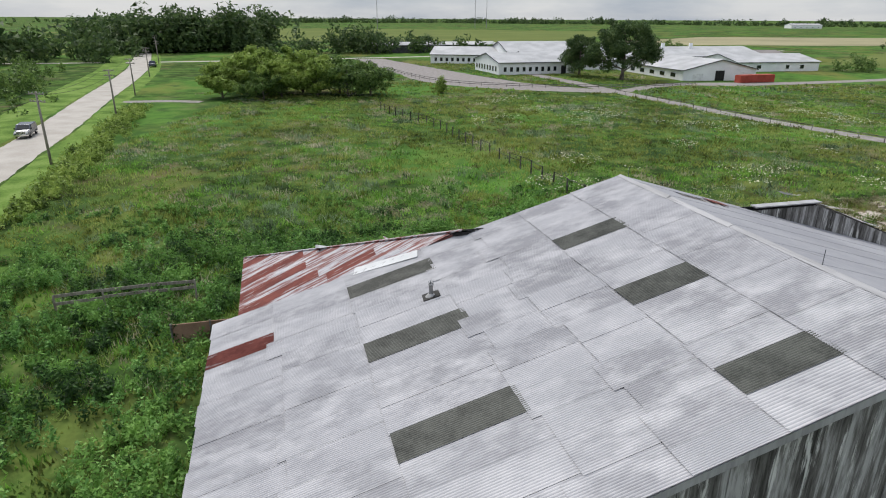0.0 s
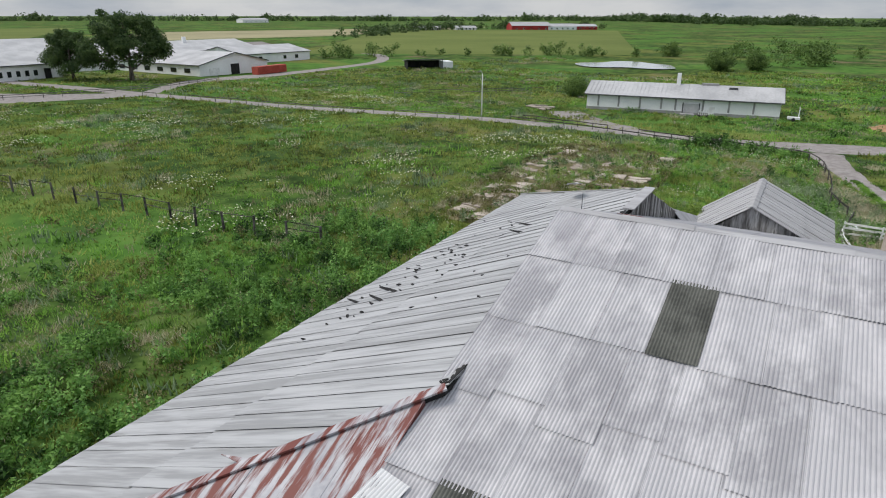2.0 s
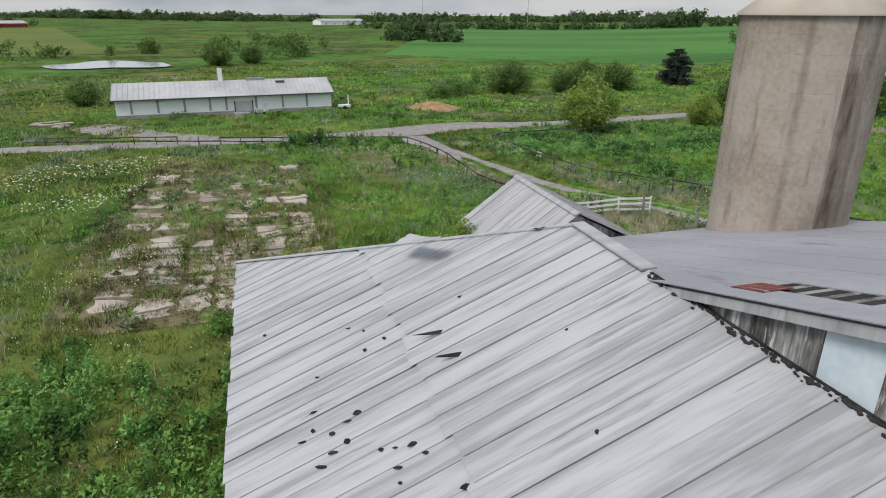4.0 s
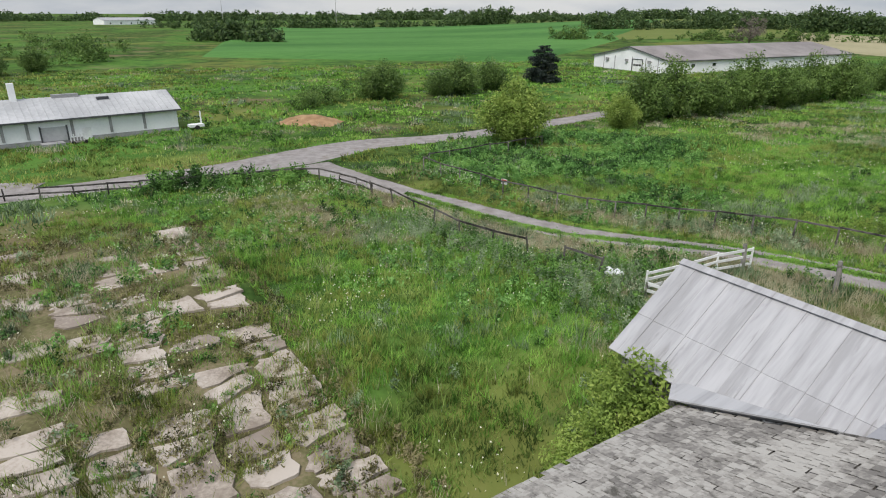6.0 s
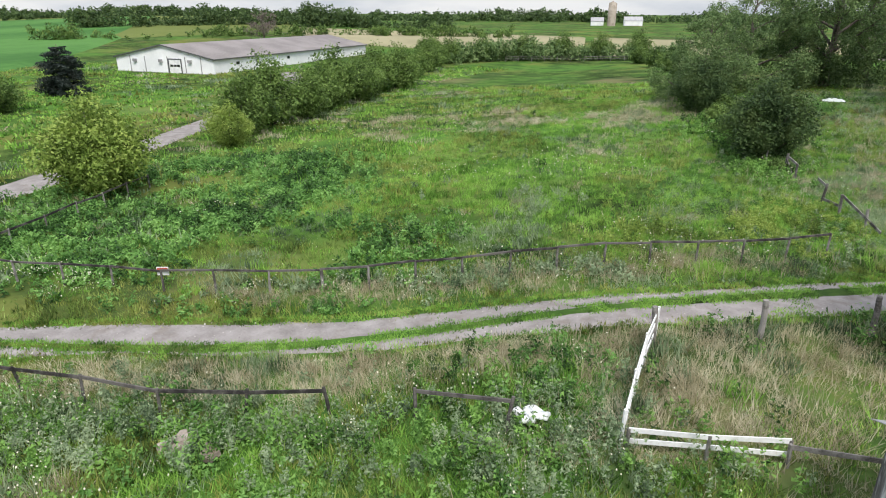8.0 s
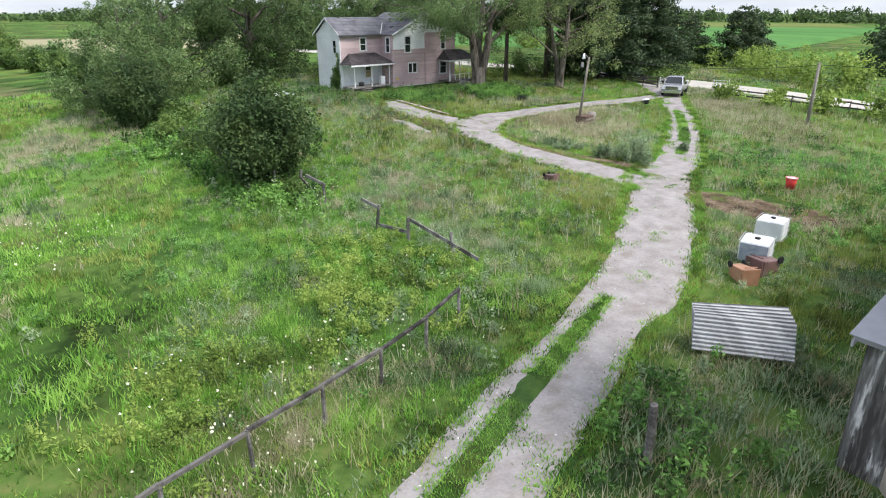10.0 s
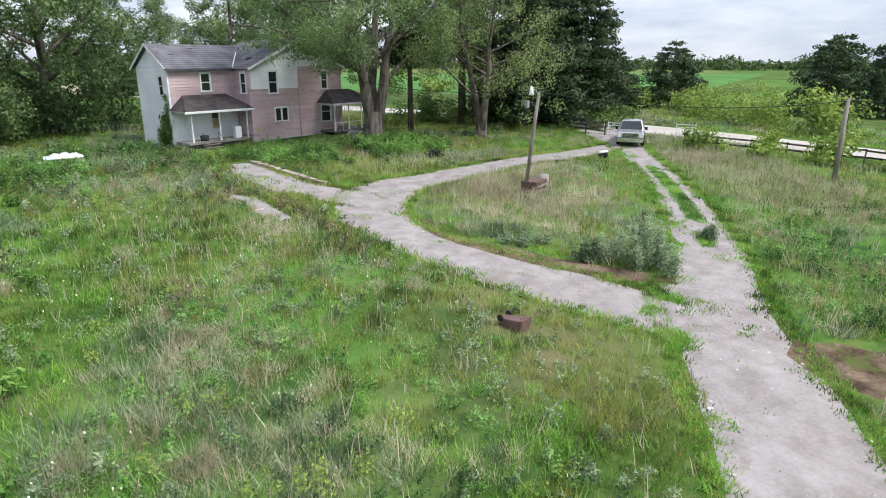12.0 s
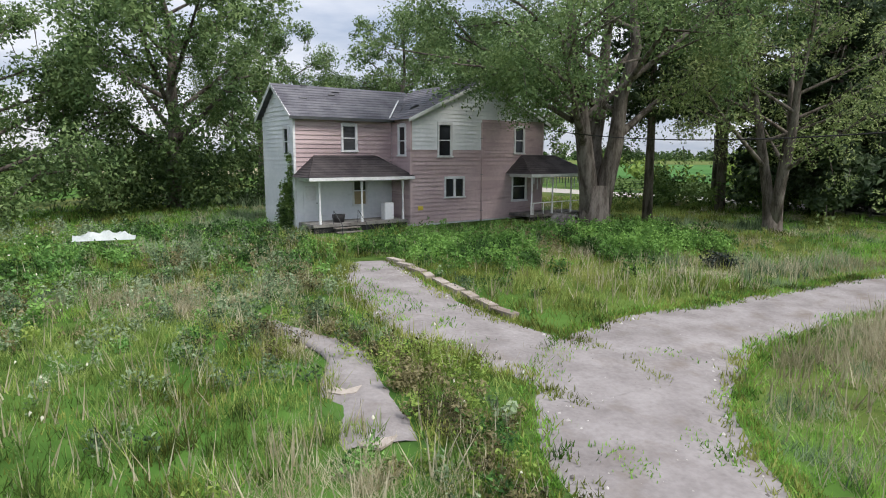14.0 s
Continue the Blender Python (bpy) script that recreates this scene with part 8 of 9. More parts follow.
for x, y in ((91.5, 94), (93, 92.5), (90.5, 91.5), (92.2, 96), (94, 95)):
    part("slab", Shape().box(-1.2, -0.7, 0, 1.2, 0.7, 0.18), M["slab"], yard, "", pose(x, y, gz(x, y) + 0.1, rng_y.uniform(-8, 8), 0, rng_y.uniform(0, 180)))
mound = Shape()
for i in range(15):
    for j in range(11):
        u, v = i / 14 * 2 - 1, j / 10 * 2 - 1
        mound.v.append((u * 4.5, v * 3, max(0.0, 1.1 * (1 - u * u) * (1 - v * v) + 0.25 * noise.noise((i * 0.6, j * 0.6, 2.0))) - 0.02))
mound.f = [(i * 11 + j, i * 11 + 11 + j, i * 11 + 12 + j, i * 11 + j + 1) for i in range(14) for j in range(10)]
md = tagged(part("dirt_mound", mound, material("orange_brown_soil", [(0.24, 0.15, 0.085), (0.36, 0.24, 0.14)], scale=0.8, rough=1, spec=0.05), soft=True), "low orange-brown soil mound with weeds", "mound")
md.matrix_world = pose(112, 38.4, gz(112, 38.4), 0, 0, 60)

# ---- meadow plants ----
def value_noise(x, y, cell, seed):
    """Smooth random field between 0 and 1."""
    g = np.random.default_rng(seed).random((256, 256))
    u, v = np.asarray(x) / cell + 57.3, np.asarray(y) / cell + 91.7
    i, j = np.floor(u).astype(int), np.floor(v).astype(int)
    a, b = u - i, v - j
    a, b = a * a * (3 - 2 * a), b * b * (3 - 2 * b)
    i0, i1, j0, j1 = i % 256, (i + 1) % 256, j % 256, (j + 1) % 256
    return (g[i0, j0] * (1 - a) + g[i1, j0] * a) * (1 - b) + (g[i0, j1] * (1 - a) + g[i1, j1] * a) * b


def off_road(x, y, points, margin):
    """How far outside a strip each place lies (negative: on it)."""
    s = spline(points, 1.0)
    out = np.full(len(x), 1e9)
    for k in range(0, len(x), 20000):
        q = slice(k, k + 20000)
        d = np.hypot(x[q, None] - s[None, :, 0], y[q, None] - s[None, :, 1]) - s[None, :, 2] / 2
        out[q] = d.min(1)
    return out - margin


def free_land(x, y, margin=0.0):
    """True where plants may stand: off the roads and buildings."""
    ok = np.ones(len(x), bool)
    rag = 0.55 * (value_noise(x, y, 1.3, 5) - 0.5)
    for line in (LANE, LOOP, SPUR):
        ok &= off_road(x, y, line, margin) > rag
    near = (x > 60) | (y > 100)
    if near.any():
        d = off_road(x[near], y[near], FIELD_LANE, margin)
        ok[near] &= d > rag[near]
    near = y > 140
    if near.any():
        for line in (YARD, BARN_TRACK):
            ok[near] &= off_road(x[near], y[near], line, 0.3) > 0
    near = x < -5
    if near.any():
        for line in (PUBLIC_ROAD, *VERGES):
            ok[near] &= off_road(x[near], y[near], line, 0.3) > 0
    c, s = math.cos(radians(15.5)), math.sin(radians(15.5))
    a, b = x * c + y * s, -x * s + y * c
    ok &= ~((a > A_EAVE + 0.4) & (a < 36) & (b > B_NEAR) & (b < 27))
    ok &= ~((a > E_A0 + 0.4) & (a < E_A1 - 0.5) & (b > 26) & (b < E_B - 0.4))
    ok &= ~((a > 35) & (a < 44.2) & (b > 17.6) & (b < 25.4))
    ok &= np.hypot(x - 28.9, y - 21.62) > 3.15
    hc, hs = math.cos(radians(22.97)), math.sin(radians(22.97))
    hx, hy = (x - 29.85) * hc + (y + 46.26) * hs, -(x - 29.85) * hs + (y + 46.26) * hc
    ok &= ~((hx > -6.2) & (hx < 0.1) & (hy > -4.8) & (hy < 2.2))
    ok &= ~((hx > -18.6) & (hx < -6) & (hy > -5.4) & (hy < 4.2))
    slab = (a > 41.5) & (a < 77) & (b > 32.6) & (b < 46.6)
    ok &= ~(slab & (value_noise(x, y, 1.5, 8) < 0.3))
    dirt = inside(x, y, 16.5, 2.0, 3.0, 5.0, 35) > 0.7
    ok &= ~(dirt & (value_noise(x, y, 1.1, 9) < 0.78))
    worn = off_road(x, y, WORN_PATH, 0.0) < 0.0
    ok &= ~(worn & (value_noise(x, y, 0.8, 15) < 0.6))
    edge_dirt = off_road(x, y, DIRT_EDGE, 0.0) < 0.0
    ok &= ~(edge_dirt & (value_noise(x, y, 0.9, 14) < 0.7))
    ok &= np.hypot(x - 27.2, y + 44.4) > 1.7
    ok &= (np.abs(x - 198) > 33) | (np.abs(y - 138.5) > 30)
    ok &= ~((np.abs(x - 104) < 13) & (np.abs(y - 74) < 17) & (x > 97.9 + (87.1 - y) * 0.39))
    return ok, a, b


def blades(xy, height, width, count, rng, lean=0.95, jitter=0.11):
    """Tufts of narrow pointed blades: verts and triangles."""
    n = len(xy) * count
    x = np.repeat(xy[:, 0], count) + rng.normal(size=n) * jitter
    y = np.repeat(xy[:, 1], count) + rng.normal(size=n) * jitter
    h = np.repeat(height, count) * (0.55 + 0.6 * rng.random(n))
    w = np.repeat(width, count) * (0.7 + 0.6 * rng.random(n))
    a = rng.random(n) * 2 * np.pi
    la, ll = rng.random(n) * 2 * np.pi, lean * rng.random(n) * h
    z = ground_z(x, y) - 0.03
    c, s = np.cos(a) * w / 2, np.sin(a) * w / 2
    v = np.stack([np.stack([x - c, y - s, z], 1), np.stack([x + c, y + s, z], 1), np.stack([x + np.cos(la) * ll, y + np.sin(la) * ll, z + h], 1)], 1).reshape(-1, 3)
    return v, np.arange(3 * n).reshape(-1, 3)


def inside(x, y, cx, cy, rx, ry, turn=0.0):
    c, s = math.cos(radians(turn)), math.sin(radians(turn))
    u, v = (x - cx) * c + (y - cy) * s, -(x - cx) * s + (y - cy) * c
    return np.exp(-np.maximum(0, (u / rx) ** 2 + (v / ry) ** 2 - 0.4) * 1.4)


def species(x, y, a, b):
    """Weights of the kinds of grass at each place."""
    n40, n14, n5 = value_noise(x, y, 34, 1), value_noise(x, y, 12, 2), value_noise(x, y, 4.2, 3)
    mid = 0.5 * n14 + 0.5 * n5
    pasture = smooth_step(-2, 4, (x - 38) * 0.52 - (y - 8.5) * 0.85) * (x > 36)
    north = smooth_step(60, 78, y)
    w = {}
    w["grass"] = 1.0 + 0.2 * north
    yard_mix = 1 - smooth_step(2, 14, y)
    w["grass_olive"] = 0.45 + 0.9 * yard_mix * (1 - pasture) + 2.6 * north * smooth_step(0.2, 0.55, n40) + 1.6 * smooth_step(0.5, 0.7, value_noise(x, y, 9, 22))
    w["grass_bright"] = 0.4 + 0.15 * (1 - smooth_step(2, 14, y)) + 1.6 * pasture + 5.0 * pasture * inside(x, y, 54, -4, 24, 8, 30) + 1.6 * inside(x, y, 52, 40, 22, 9, 15) + 2.2 * smooth_step(0.52, 0.72, n14) + 3 * inside(x, y, 19.5, -14, 9, 2.2, 60) + 4 * inside(x, y, 30, 0, 6, 4, 45) + 4 * inside(x, y, 41, 8, 9, 6, 30)
    w["grass_dry"] = 0.06 + 1.6 * smooth_step(0.55, 0.7, mid) * (1 - 0.4 * pasture) + 0.7 * yard_mix * (1 - pasture) + 2.6 * inside(x, y, -20, 90, 24, 9, -10) + 0.8 * north * smooth_step(0.5, 0.66, value_noise(x, y, 15, 23)) + 3.0 * pasture * inside(x, y, 72, -26, 26, 7, 20) + 9 * inside(x, y, 37, 22, 8.5, 5, 35) + 24 * inside(x, y, 13.2, -22.2, 5.4, 3.6, 60) + 24 * inside(x, y, -4, -18, 8.5, 3.2, 63) + 0.9 * inside(x, y, 33.5, -19, 8, 7, 0) + 5 * inside(x, y, 33.6, -3.8, 3.6, 1.8, 150) * smooth_step(0.3, 0.6, n5) + 9 * inside(x, y, 34, -31.2, 3.8, 1.4, 165) + 8 * inside(x, y, 29.5, -20, 1.5, 1.2) + 6 * inside(x, y, 66, 45, 7, 3, 20) + 12 * inside(x, y, 56, 29, 15, 1.9, 31) + 0.5 * north * smooth_step(0.5, 0.7, n40) + 5 * inside(x, y, 49, 16, 12, 1.5, 32) + 2.2 * inside(x, y, 78, -20, 22, 8, 30) + 1.5 * inside(x, y, 34, -8, 6, 4, 0)
    paved = ((a > 40.5) & (a < 79) & (b > 32) & (b < 48)).astype(float)
    w["grass_olive"] = w["grass_olive"] + 3.0 * paved
    w["grass_dry"] = w["grass_dry"] + 1.6 * paved
    w["weed_blue"] = 0.18 + 0.45 * yard_mix * (1 - pasture) + 1.3 * smooth_step(0.6, 0.8, value_noise(x, y, 7, 9)) + 3.0 * inside(x, y, 76, 17, 13, 8, 10) + 0.6 * inside(x, y, 50, 36, 12, 6, 25)
    return w


def grass_area(tag, x0, x1, y0, y1, per_m2, height, width, count, seed, keep=None, clump=9, spread=0.3):
    """Grass in tussocks: each holds several tufts of one kind, tallest in its middle."""
    rng = np.random.default_rng(seed)
    n = int((x1 - x0) * (y1 - y0) * per_m2 / clump)
    cx, cy = x0 + (x1 - x0) * rng.random(n), y0 + (y1 - y0) * rng.random(n)
    reach = spread * (0.5 + 1.0 * rng.random(n))
    tall = (0.45 + 1.0 * rng.random(n) ** 1.6) * (0.6 + 0.8 * value_noise(cx, cy, 3.0, seed + 12))
    spot = np.clip((value_noise(cx, cy, 2.6, seed + 50) - 0.5) * 0.9 + (value_noise(cx, cy, 7.5, seed + 70) - 0.5) * 0.8 + 0.5 + 0.6 * (rng.random(n) - 0.5), 0, 0.999)
    per = np.maximum(2, (clump * (reach / spread) ** 1.5).astype(int))
    own = np.repeat(np.arange(n), per)
    ox, oy = rng.normal(size=len(own)) * reach[own], rng.normal(size=len(own)) * reach[own]
    x, y = cx[own] + ox, cy[own] + oy
    edge = np.exp(-0.5 * (ox ** 2 + oy ** 2) / (reach[own] * 1.15) ** 2)
    ok, a, b = free_land(x, y)
    if keep is not None:
        ok &= keep(x, y, a, b)
    x, y, a, b, own, edge = x[ok], y[ok], a[ok], b[ok], own[ok], edge[ok]
    w = species(x, y, a, b)
    names = list(w)
    W = np.stack([w[k] for k in names], 1)
    W = np.cumsum(W / W.sum(1, keepdims=True), 1)
    pick = (spot[own][:, None] > W).sum(1).clip(0, len(names) - 1)
    labels = {"grass": "rough green meadow grass", "grass_bright": "lush bright green grass", "grass_olive": "olive meadow grass", "grass_dry": "tall dry tan grass", "weed_blue": "grey-green tall weeds and stalks"}
    lane_d = np.minimum(off_road(x, y, LANE, 0), off_road(x, y, LOOP, 0))
    high = height * tall[own] * (0.45 + 0.75 * edge) * (0.5 + 0.5 * smooth_step(0.0, 1.3, lane_d))
    for k, nm in enumerate(names):
        m = pick == k
        if m.sum() < 5:
            continue
        hk = {"grass": 1.0, "grass_bright": 0.95, "grass_olive": 1.0, "grass_dry": 1.3, "weed_blue": 1.3}[nm]
        dry = nm == "grass_dry"
        v, f = blades(np.column_stack([x[m], y[m]]), high[m] * hk * (0.8 if dry else 1.0), np.full(m.sum(), width * (0.5 if dry else 1.0)), count * (2 if dry else 1), rng, 0.95 if width > 0.1 or not dry else 1.4, 0.11 if width < 0.1 else 0.25)
        tagged(new(tag, big_mesh(tag, v, f, M[nm])), labels[nm], "grass", kind="stuff")


yard_box = lambda x, y, a, b: ~((x > 18) & (x < 48) & (y > -38) & (y < 14))
near_box = lambda x, y, a, b: ~((x > 14) & (x < 72) & (y > -44) & (y < 62)) & ~((x > -22) & (x < 52) & (y > -60) & (y < 10))
grass_area("meadow_grass", 14, 72, -44, 62, 24, 0.42, 0.052, 4, 101, yard_box)
grass_area("meadow_grass", 18, 48, -38, 14, 58, 0.36, 0.029, 4, 103, clump=15, spread=0.26)
drive_box = lambda x, y, a, b: ~((x > 14) & (y > -44))
grass_area("meadow_grass", -22, 52, -60, 10, 20, 0.36, 0.048, 4, 107, drive_box)
grass_area("meadow_grass", -32, 14, 26, 64, 9, 0.45, 0.065, 4, 108)
grass_area("meadow_grass", 36, 64, 26, 60, 20, 0.55, 0.045, 4, 105)
grass_area("meadow_grass", -48, 108, -66, 150, 4.6, 0.46, 0.15, 3, 102, near_box, clump=8, spread=0.62)
far_box = lambda x, y, a, b: ~((x < 108) & (y < 150))
grass_area("meadow_grass", 60, 215, -110, 190, 1.1, 0.5, 0.4, 3, 104, far_box, clump=8, spread=1.3)
grass_area("meadow_grass", -60, 60, 150, 260, 0.7, 0.55, 0.4, 3, 106, clump=8, spread=1.3)


def weeds(tag, cx, cy, hh, rr, leaves, size, mat, seed, label):
    """Leafy clumps: several leafy stems, each a short stack of leaf balls."""
    rng = np.random.default_rng(seed)
    z = ground_z(cx, cy)
    cen, rad = [], []
    for stem in range(3):
        ox, oy = rng.normal(size=len(cx)) * rr * 0.42, rng.normal(size=len(cx)) * rr * 0.42
        top = hh * (0.6 + 0.5 * rng.random(len(cx)))
        for f in (0.35, 0.68, 1.0):
            cen.append(np.column_stack([cx + ox * (0.5 + 0.6 * f), cy + oy * (0.5 + 0.6 * f), z + top * f * 0.9]))
            rad.append(rr * (0.72 - 0.42 * f))
    v, f = leaf_cloud(np.concatenate(cen), np.concatenate(rad), int(len(cx) * leaves), size, rng, 1.0)
    floor = ground_z(v[:, 0], v[:, 1]) + 0.01
    v[:, 2] = np.maximum(v[:, 2], floor)
    return tagged(new(tag, big_mesh(tag, v, f, M[mat])), label, "weeds", kind="stuff")


def weed_zone(tag, n, sample, mat, h, r, leaves, size, seed, label, thr=0.0, cell=5.0):
    rng = np.random.default_rng(seed)
    x, y = sample(rng, n)
    ok, a, b = free_land(x, y, 0.35)
    ok &= value_noise(x, y, cell, seed) > thr
    if n < 20:
        ok[:] = True
    x, y = x[ok], y[ok]
    hh = h * (0.5 + 0.9 * value_noise(x, y, 3.5, seed + 1)) * (0.75 + 0.5 * rng.random(len(x)))
    return weeds(tag, x, y, hh, r * (0.7 + 0.6 * rng.random(len(x))), leaves, size, mat, seed, label)


def farm_box(a0, a1, b0, b1):
    def f(rng, n):
        a, b = a0 + (a1 - a0) * rng.random(n), b0 + (b1 - b0) * rng.random(n)
        c, s = math.cos(radians(15.5)), math.sin(radians(15.5))
        return a * c - b * s, a * s + b * c
    return f


def world_box(x0, x1, y0, y1):
    return lambda rng, n: (x0 + (x1 - x0) * rng.random(n), y0 + (y1 - y0) * rng.random(n))


def along(path, spread):
    s = spline([(*p, 0) for p in path], 0.3)
    def f(rng, n):
        k = rng.integers(0, len(s), n)
        return s[k, 0] + rng.normal(size=n) * spread, s[k, 1] + rng.normal(size=n) * spread
    return f


weed_zone("tall_weeds", 1500, farm_box(-26, 40, 38.6, 52), "weed", 1.25, 0.7, 80, 0.1, 201, "dense dark green nettles and weeds along the barn", 0.4, 3.2)
weed_zone("tall_weeds", 800, farm_box(-26, -3.6, 8, 39), "weed", 1.0, 0.6, 72, 0.105, 202, "dense green weeds beside the barn's west side", 0.32, 3.2)
weed_zone("tall_weeds", 650, farm_box(-30, 36, 50, 64), "weed", 0.75, 0.55, 50, 0.11, 203, "patchy green weeds in the meadow", 0.5, 6)
weed_zone("tall_weeds", 900, farm_box(-26, 40, 38.6, 54), "weed_light", 1.3, 0.55, 70, 0.095, 241, "fresh green nettle tops along the barn", 0.52, 3.0)
weed_zone("tall_weeds", 450, farm_box(-26, -3.8, 8, 39), "weed_light", 1.15, 0.55, 70, 0.095, 242, "fresh green weeds beside the barn", 0.42, 3.5)
weed_zone("leafy_weeds", 1500, along([(58, 16), (64, 20.5), (72, 25), (82, 26), (90, 14), (84, 2), (72, 10), (78, 17), (62, 17)], 2.6), "weed_light", 0.75, 0.6, 46, 0.11, 204, "broad green weeds in the pasture corner", 0.25)
weed_zone("grey_weeds", 240, along([(38.5, 9), (46, 14.5), (55, 20), (64, 25.5)], 1.0), "weed_blue", 0.75, 0.4, 46, 0.075, 205, "grey-green flowering weeds along the fence", 0.35, 3)
weed_zone("grey_weeds", 420, along([(40.5, 31), (45, 30), (50, 32.2), (56, 34.5), (62, 37)], 2.0), "weed_blue", 1.0, 0.34, 70, 0.055, 256, "tall grey-green weeds behind the fence", 0.35, 2.4)
weed_zone("tall_weeds", 420, along([(39, 32), (45, 29), (52, 32.5), (60, 36.5), (68, 39.5)], 2.4), "weed", 1.0, 0.38, 60, 0.07, 206, "tall grey-green thistles and weeds by the fence", 0.35, 3)
weed_zone("tall_weeds", 60, along([(77.5, 48), (77.5, 55), (78.5, 44)], 1.2), "weed", 1.5, 0.9, 130, 0.12, 207, "tall dark weeds at the yard corner")
weed_zone("island_shrubs", 16, along([(15.6, -8.6), (16.8, -8.9)], 0.55), "weed_blue", 1.35, 0.62, 700, 0.05, 208, "grey-green shrubs at the tip of the grass island")
weed_zone("island_shrubs", 5, along([(18.0, -9.9), (18.6, -10.2)], 0.3), "weed_blue", 0.9, 0.5, 500, 0.05, 257, "grey-green shrubs near the island tip")
weed_zone("island_shrubs", 6, along([(19.6, -13.0), (20.2, -13.6)], 0.35), "weed_blue", 0.75, 0.45, 500, 0.05, 209, "low grey-green shrubs beside the drive")
weed_zone("tall_weeds", 900, along([(24.5, -38.2), (20, -38.6), (15, -38.6), (12, -40)], 1.9), "weed", 0.85, 0.5, 110, 0.065, 210, "dense green weeds before the house", 0.15)
weed_zone("tall_weeds", 480, world_box(29, 50, -48, -30), "weed", 0.8, 0.55, 110, 0.065, 211, "mixed green weeds beside the house", 0.42, 3)
weed_zone("grey_weeds", 480, world_box(28, 50, -48, -27), "weed_blue", 0.75, 0.45, 90, 0.055, 258, "grey-green weeds beside the house", 0.4, 2.6)
weed_zone("brown_weeds", 160, world_box(29, 48, -46, -27), "weed_brown", 0.75, 0.4, 80, 0.05, 259, "brown withered weeds beside the house", 0.5, 2.6)
weed_zone("leafy_weeds", 260, world_box(29, 44, -46, -31), "weed_light", 0.7, 0.5, 90, 0.075, 251, "broad-leaved light green weeds beside the house", 0.45, 3)
weed_zone("brown_weeds", 130, along([(20, -40), (16, -40.3), (12.5, -41.5)], 1.0), "weed_brown", 0.8, 0.45, 110, 0.05, 252, "brown withered weeds before the house wall", 0.35, 2)
weed_zone("tall_weeds", 300, along([(41, -6), (43, -12), (46, -19), (49, -28)], 1.5), "weed", 0.9, 0.55, 60, 0.1, 212, "green weeds along the old fence", 0.3)
weed_zone("roadside_weeds", 420, along([(-40, 52), (-46, 72), (-54, 98), (-64, 129)], 1.3), "leaf_light", 1.2, 0.9, 60, 0.17, 213, "yellow-green brush along the road ditch")
weed_zone("tall_weeds", 140, along([(38, 17), (41, 20), (33, 13.5), (36.5, 18.5)], 1.4), "weed", 0.8, 0.5, 60, 0.08, 214, "green weeds round the gate posts", 0.3, 3)
weed_zone("grey_weeds", 340, world_box(24, 70, -30, 62), "weed_blue", 0.7, 0.4, 60, 0.07, 215, "scattered grey-green thistles", 0.45, 3)
weed_zone("tall_weeds", 300, world_box(52, 100, -45, 20), "weed", 0.5, 0.5, 50, 0.09, 216, "low dark weeds scattered in the pasture", 0.55, 6)
weed_zone("brown_weeds", 3000, farm_box(41, 79, 32, 47.5), "weed_brown", 0.45, 0.3, 40, 0.055, 217, "brownish weeds growing between the slabs", 0.34, 1.6)
weed_zone("tall_weeds", 420, farm_box(41, 78, 32.5, 47), "weed", 0.42, 0.32, 50, 0.05, 218, "weeds growing between the slabs", 0.4, 2)
weed_zone("tall_weeds", 300, world_box(2, 70, 62, 150), "weed_brown", 0.7, 0.7, 36, 0.11, 219, "brown weed patches in the meadow", 0.62, 10)
weed_zone("tall_weeds", 160, world_box(98, 130, 40, 88), "weed", 0.8, 0.8, 60, 0.15, 220, "green weeds round the workshop", 0.4)
weed_zone("tall_weeds", 5, along([(11.4, -10.0), (11.6, -9.8)], 0.22), "weed_blue", 0.8, 0.35, 400, 0.045, 221, "grey-green weed tuft on the lane")


def flowers(n, sample, seed, size, thr, cell, label):
    rng = np.random.default_rng(seed)
    x, y = sample(rng, n)
    ok, a, b = free_land(x, y, 0.3)
    ok &= value_noise(x, y, cell, seed) > thr
    x, y = x[ok], y[ok]
    z = ground_z(x, y) + 0.45 + 0.45 * rng.random(len(x))
    ang = rng.random(len(x)) * 6.28
    s = size * (0.5 + rng.random(len(x)))
    k = np.arange(5) * 2 * np.pi / 5
    ring = np.stack([x[:, None] + np.cos(ang[:, None] + k) * s[:, None], y[:, None] + np.sin(ang[:, None] + k) * s[:, None], z[:, None] + 0.02 * rng.normal(size=(len(x), 5))], 2)
    top = np.stack([x, y, z + 0.05], 1)[:, None]
    v = np.concatenate([top, ring], 1).reshape(-1, 3)
    base = np.arange(len(x))[:, None] * 6
    f = np.stack([np.stack([base[:, 0], base[:, 0] + 1 + j, base[:, 0] + 1 + (j + 1) % 5], 1) for j in range(5)], 1).reshape(-1, 3)
    return tagged(new("white_flowers", big_mesh("white_flowers", v, f, M["flower"])), label, "flowers", kind="stuff")


flowers(15000, world_box(4, 78, 62, 150), 301, 0.075, 0.7, 6, "white wild carrot flowers across the meadow")
flowers(5000, world_box(18, 76, 40, 66), 302, 0.03, 0.66, 2.6, "white wild carrot flowers near the yard")
flowers(1500, along([(38, 9), (48, 15.5), (60, 23), (75, 30), (55, 20)], 1.6), 303, 0.028, 0.62, 2, "white wild flowers along the fence")
flowers(5000, world_box(40, 110, -50, 20), 304, 0.04, 0.68, 7, "white wild flowers in the pasture")
flowers(700, world_box(24, 46, -36, 6), 305, 0.02, 0.6, 3, "small white flowers in the rough grass")
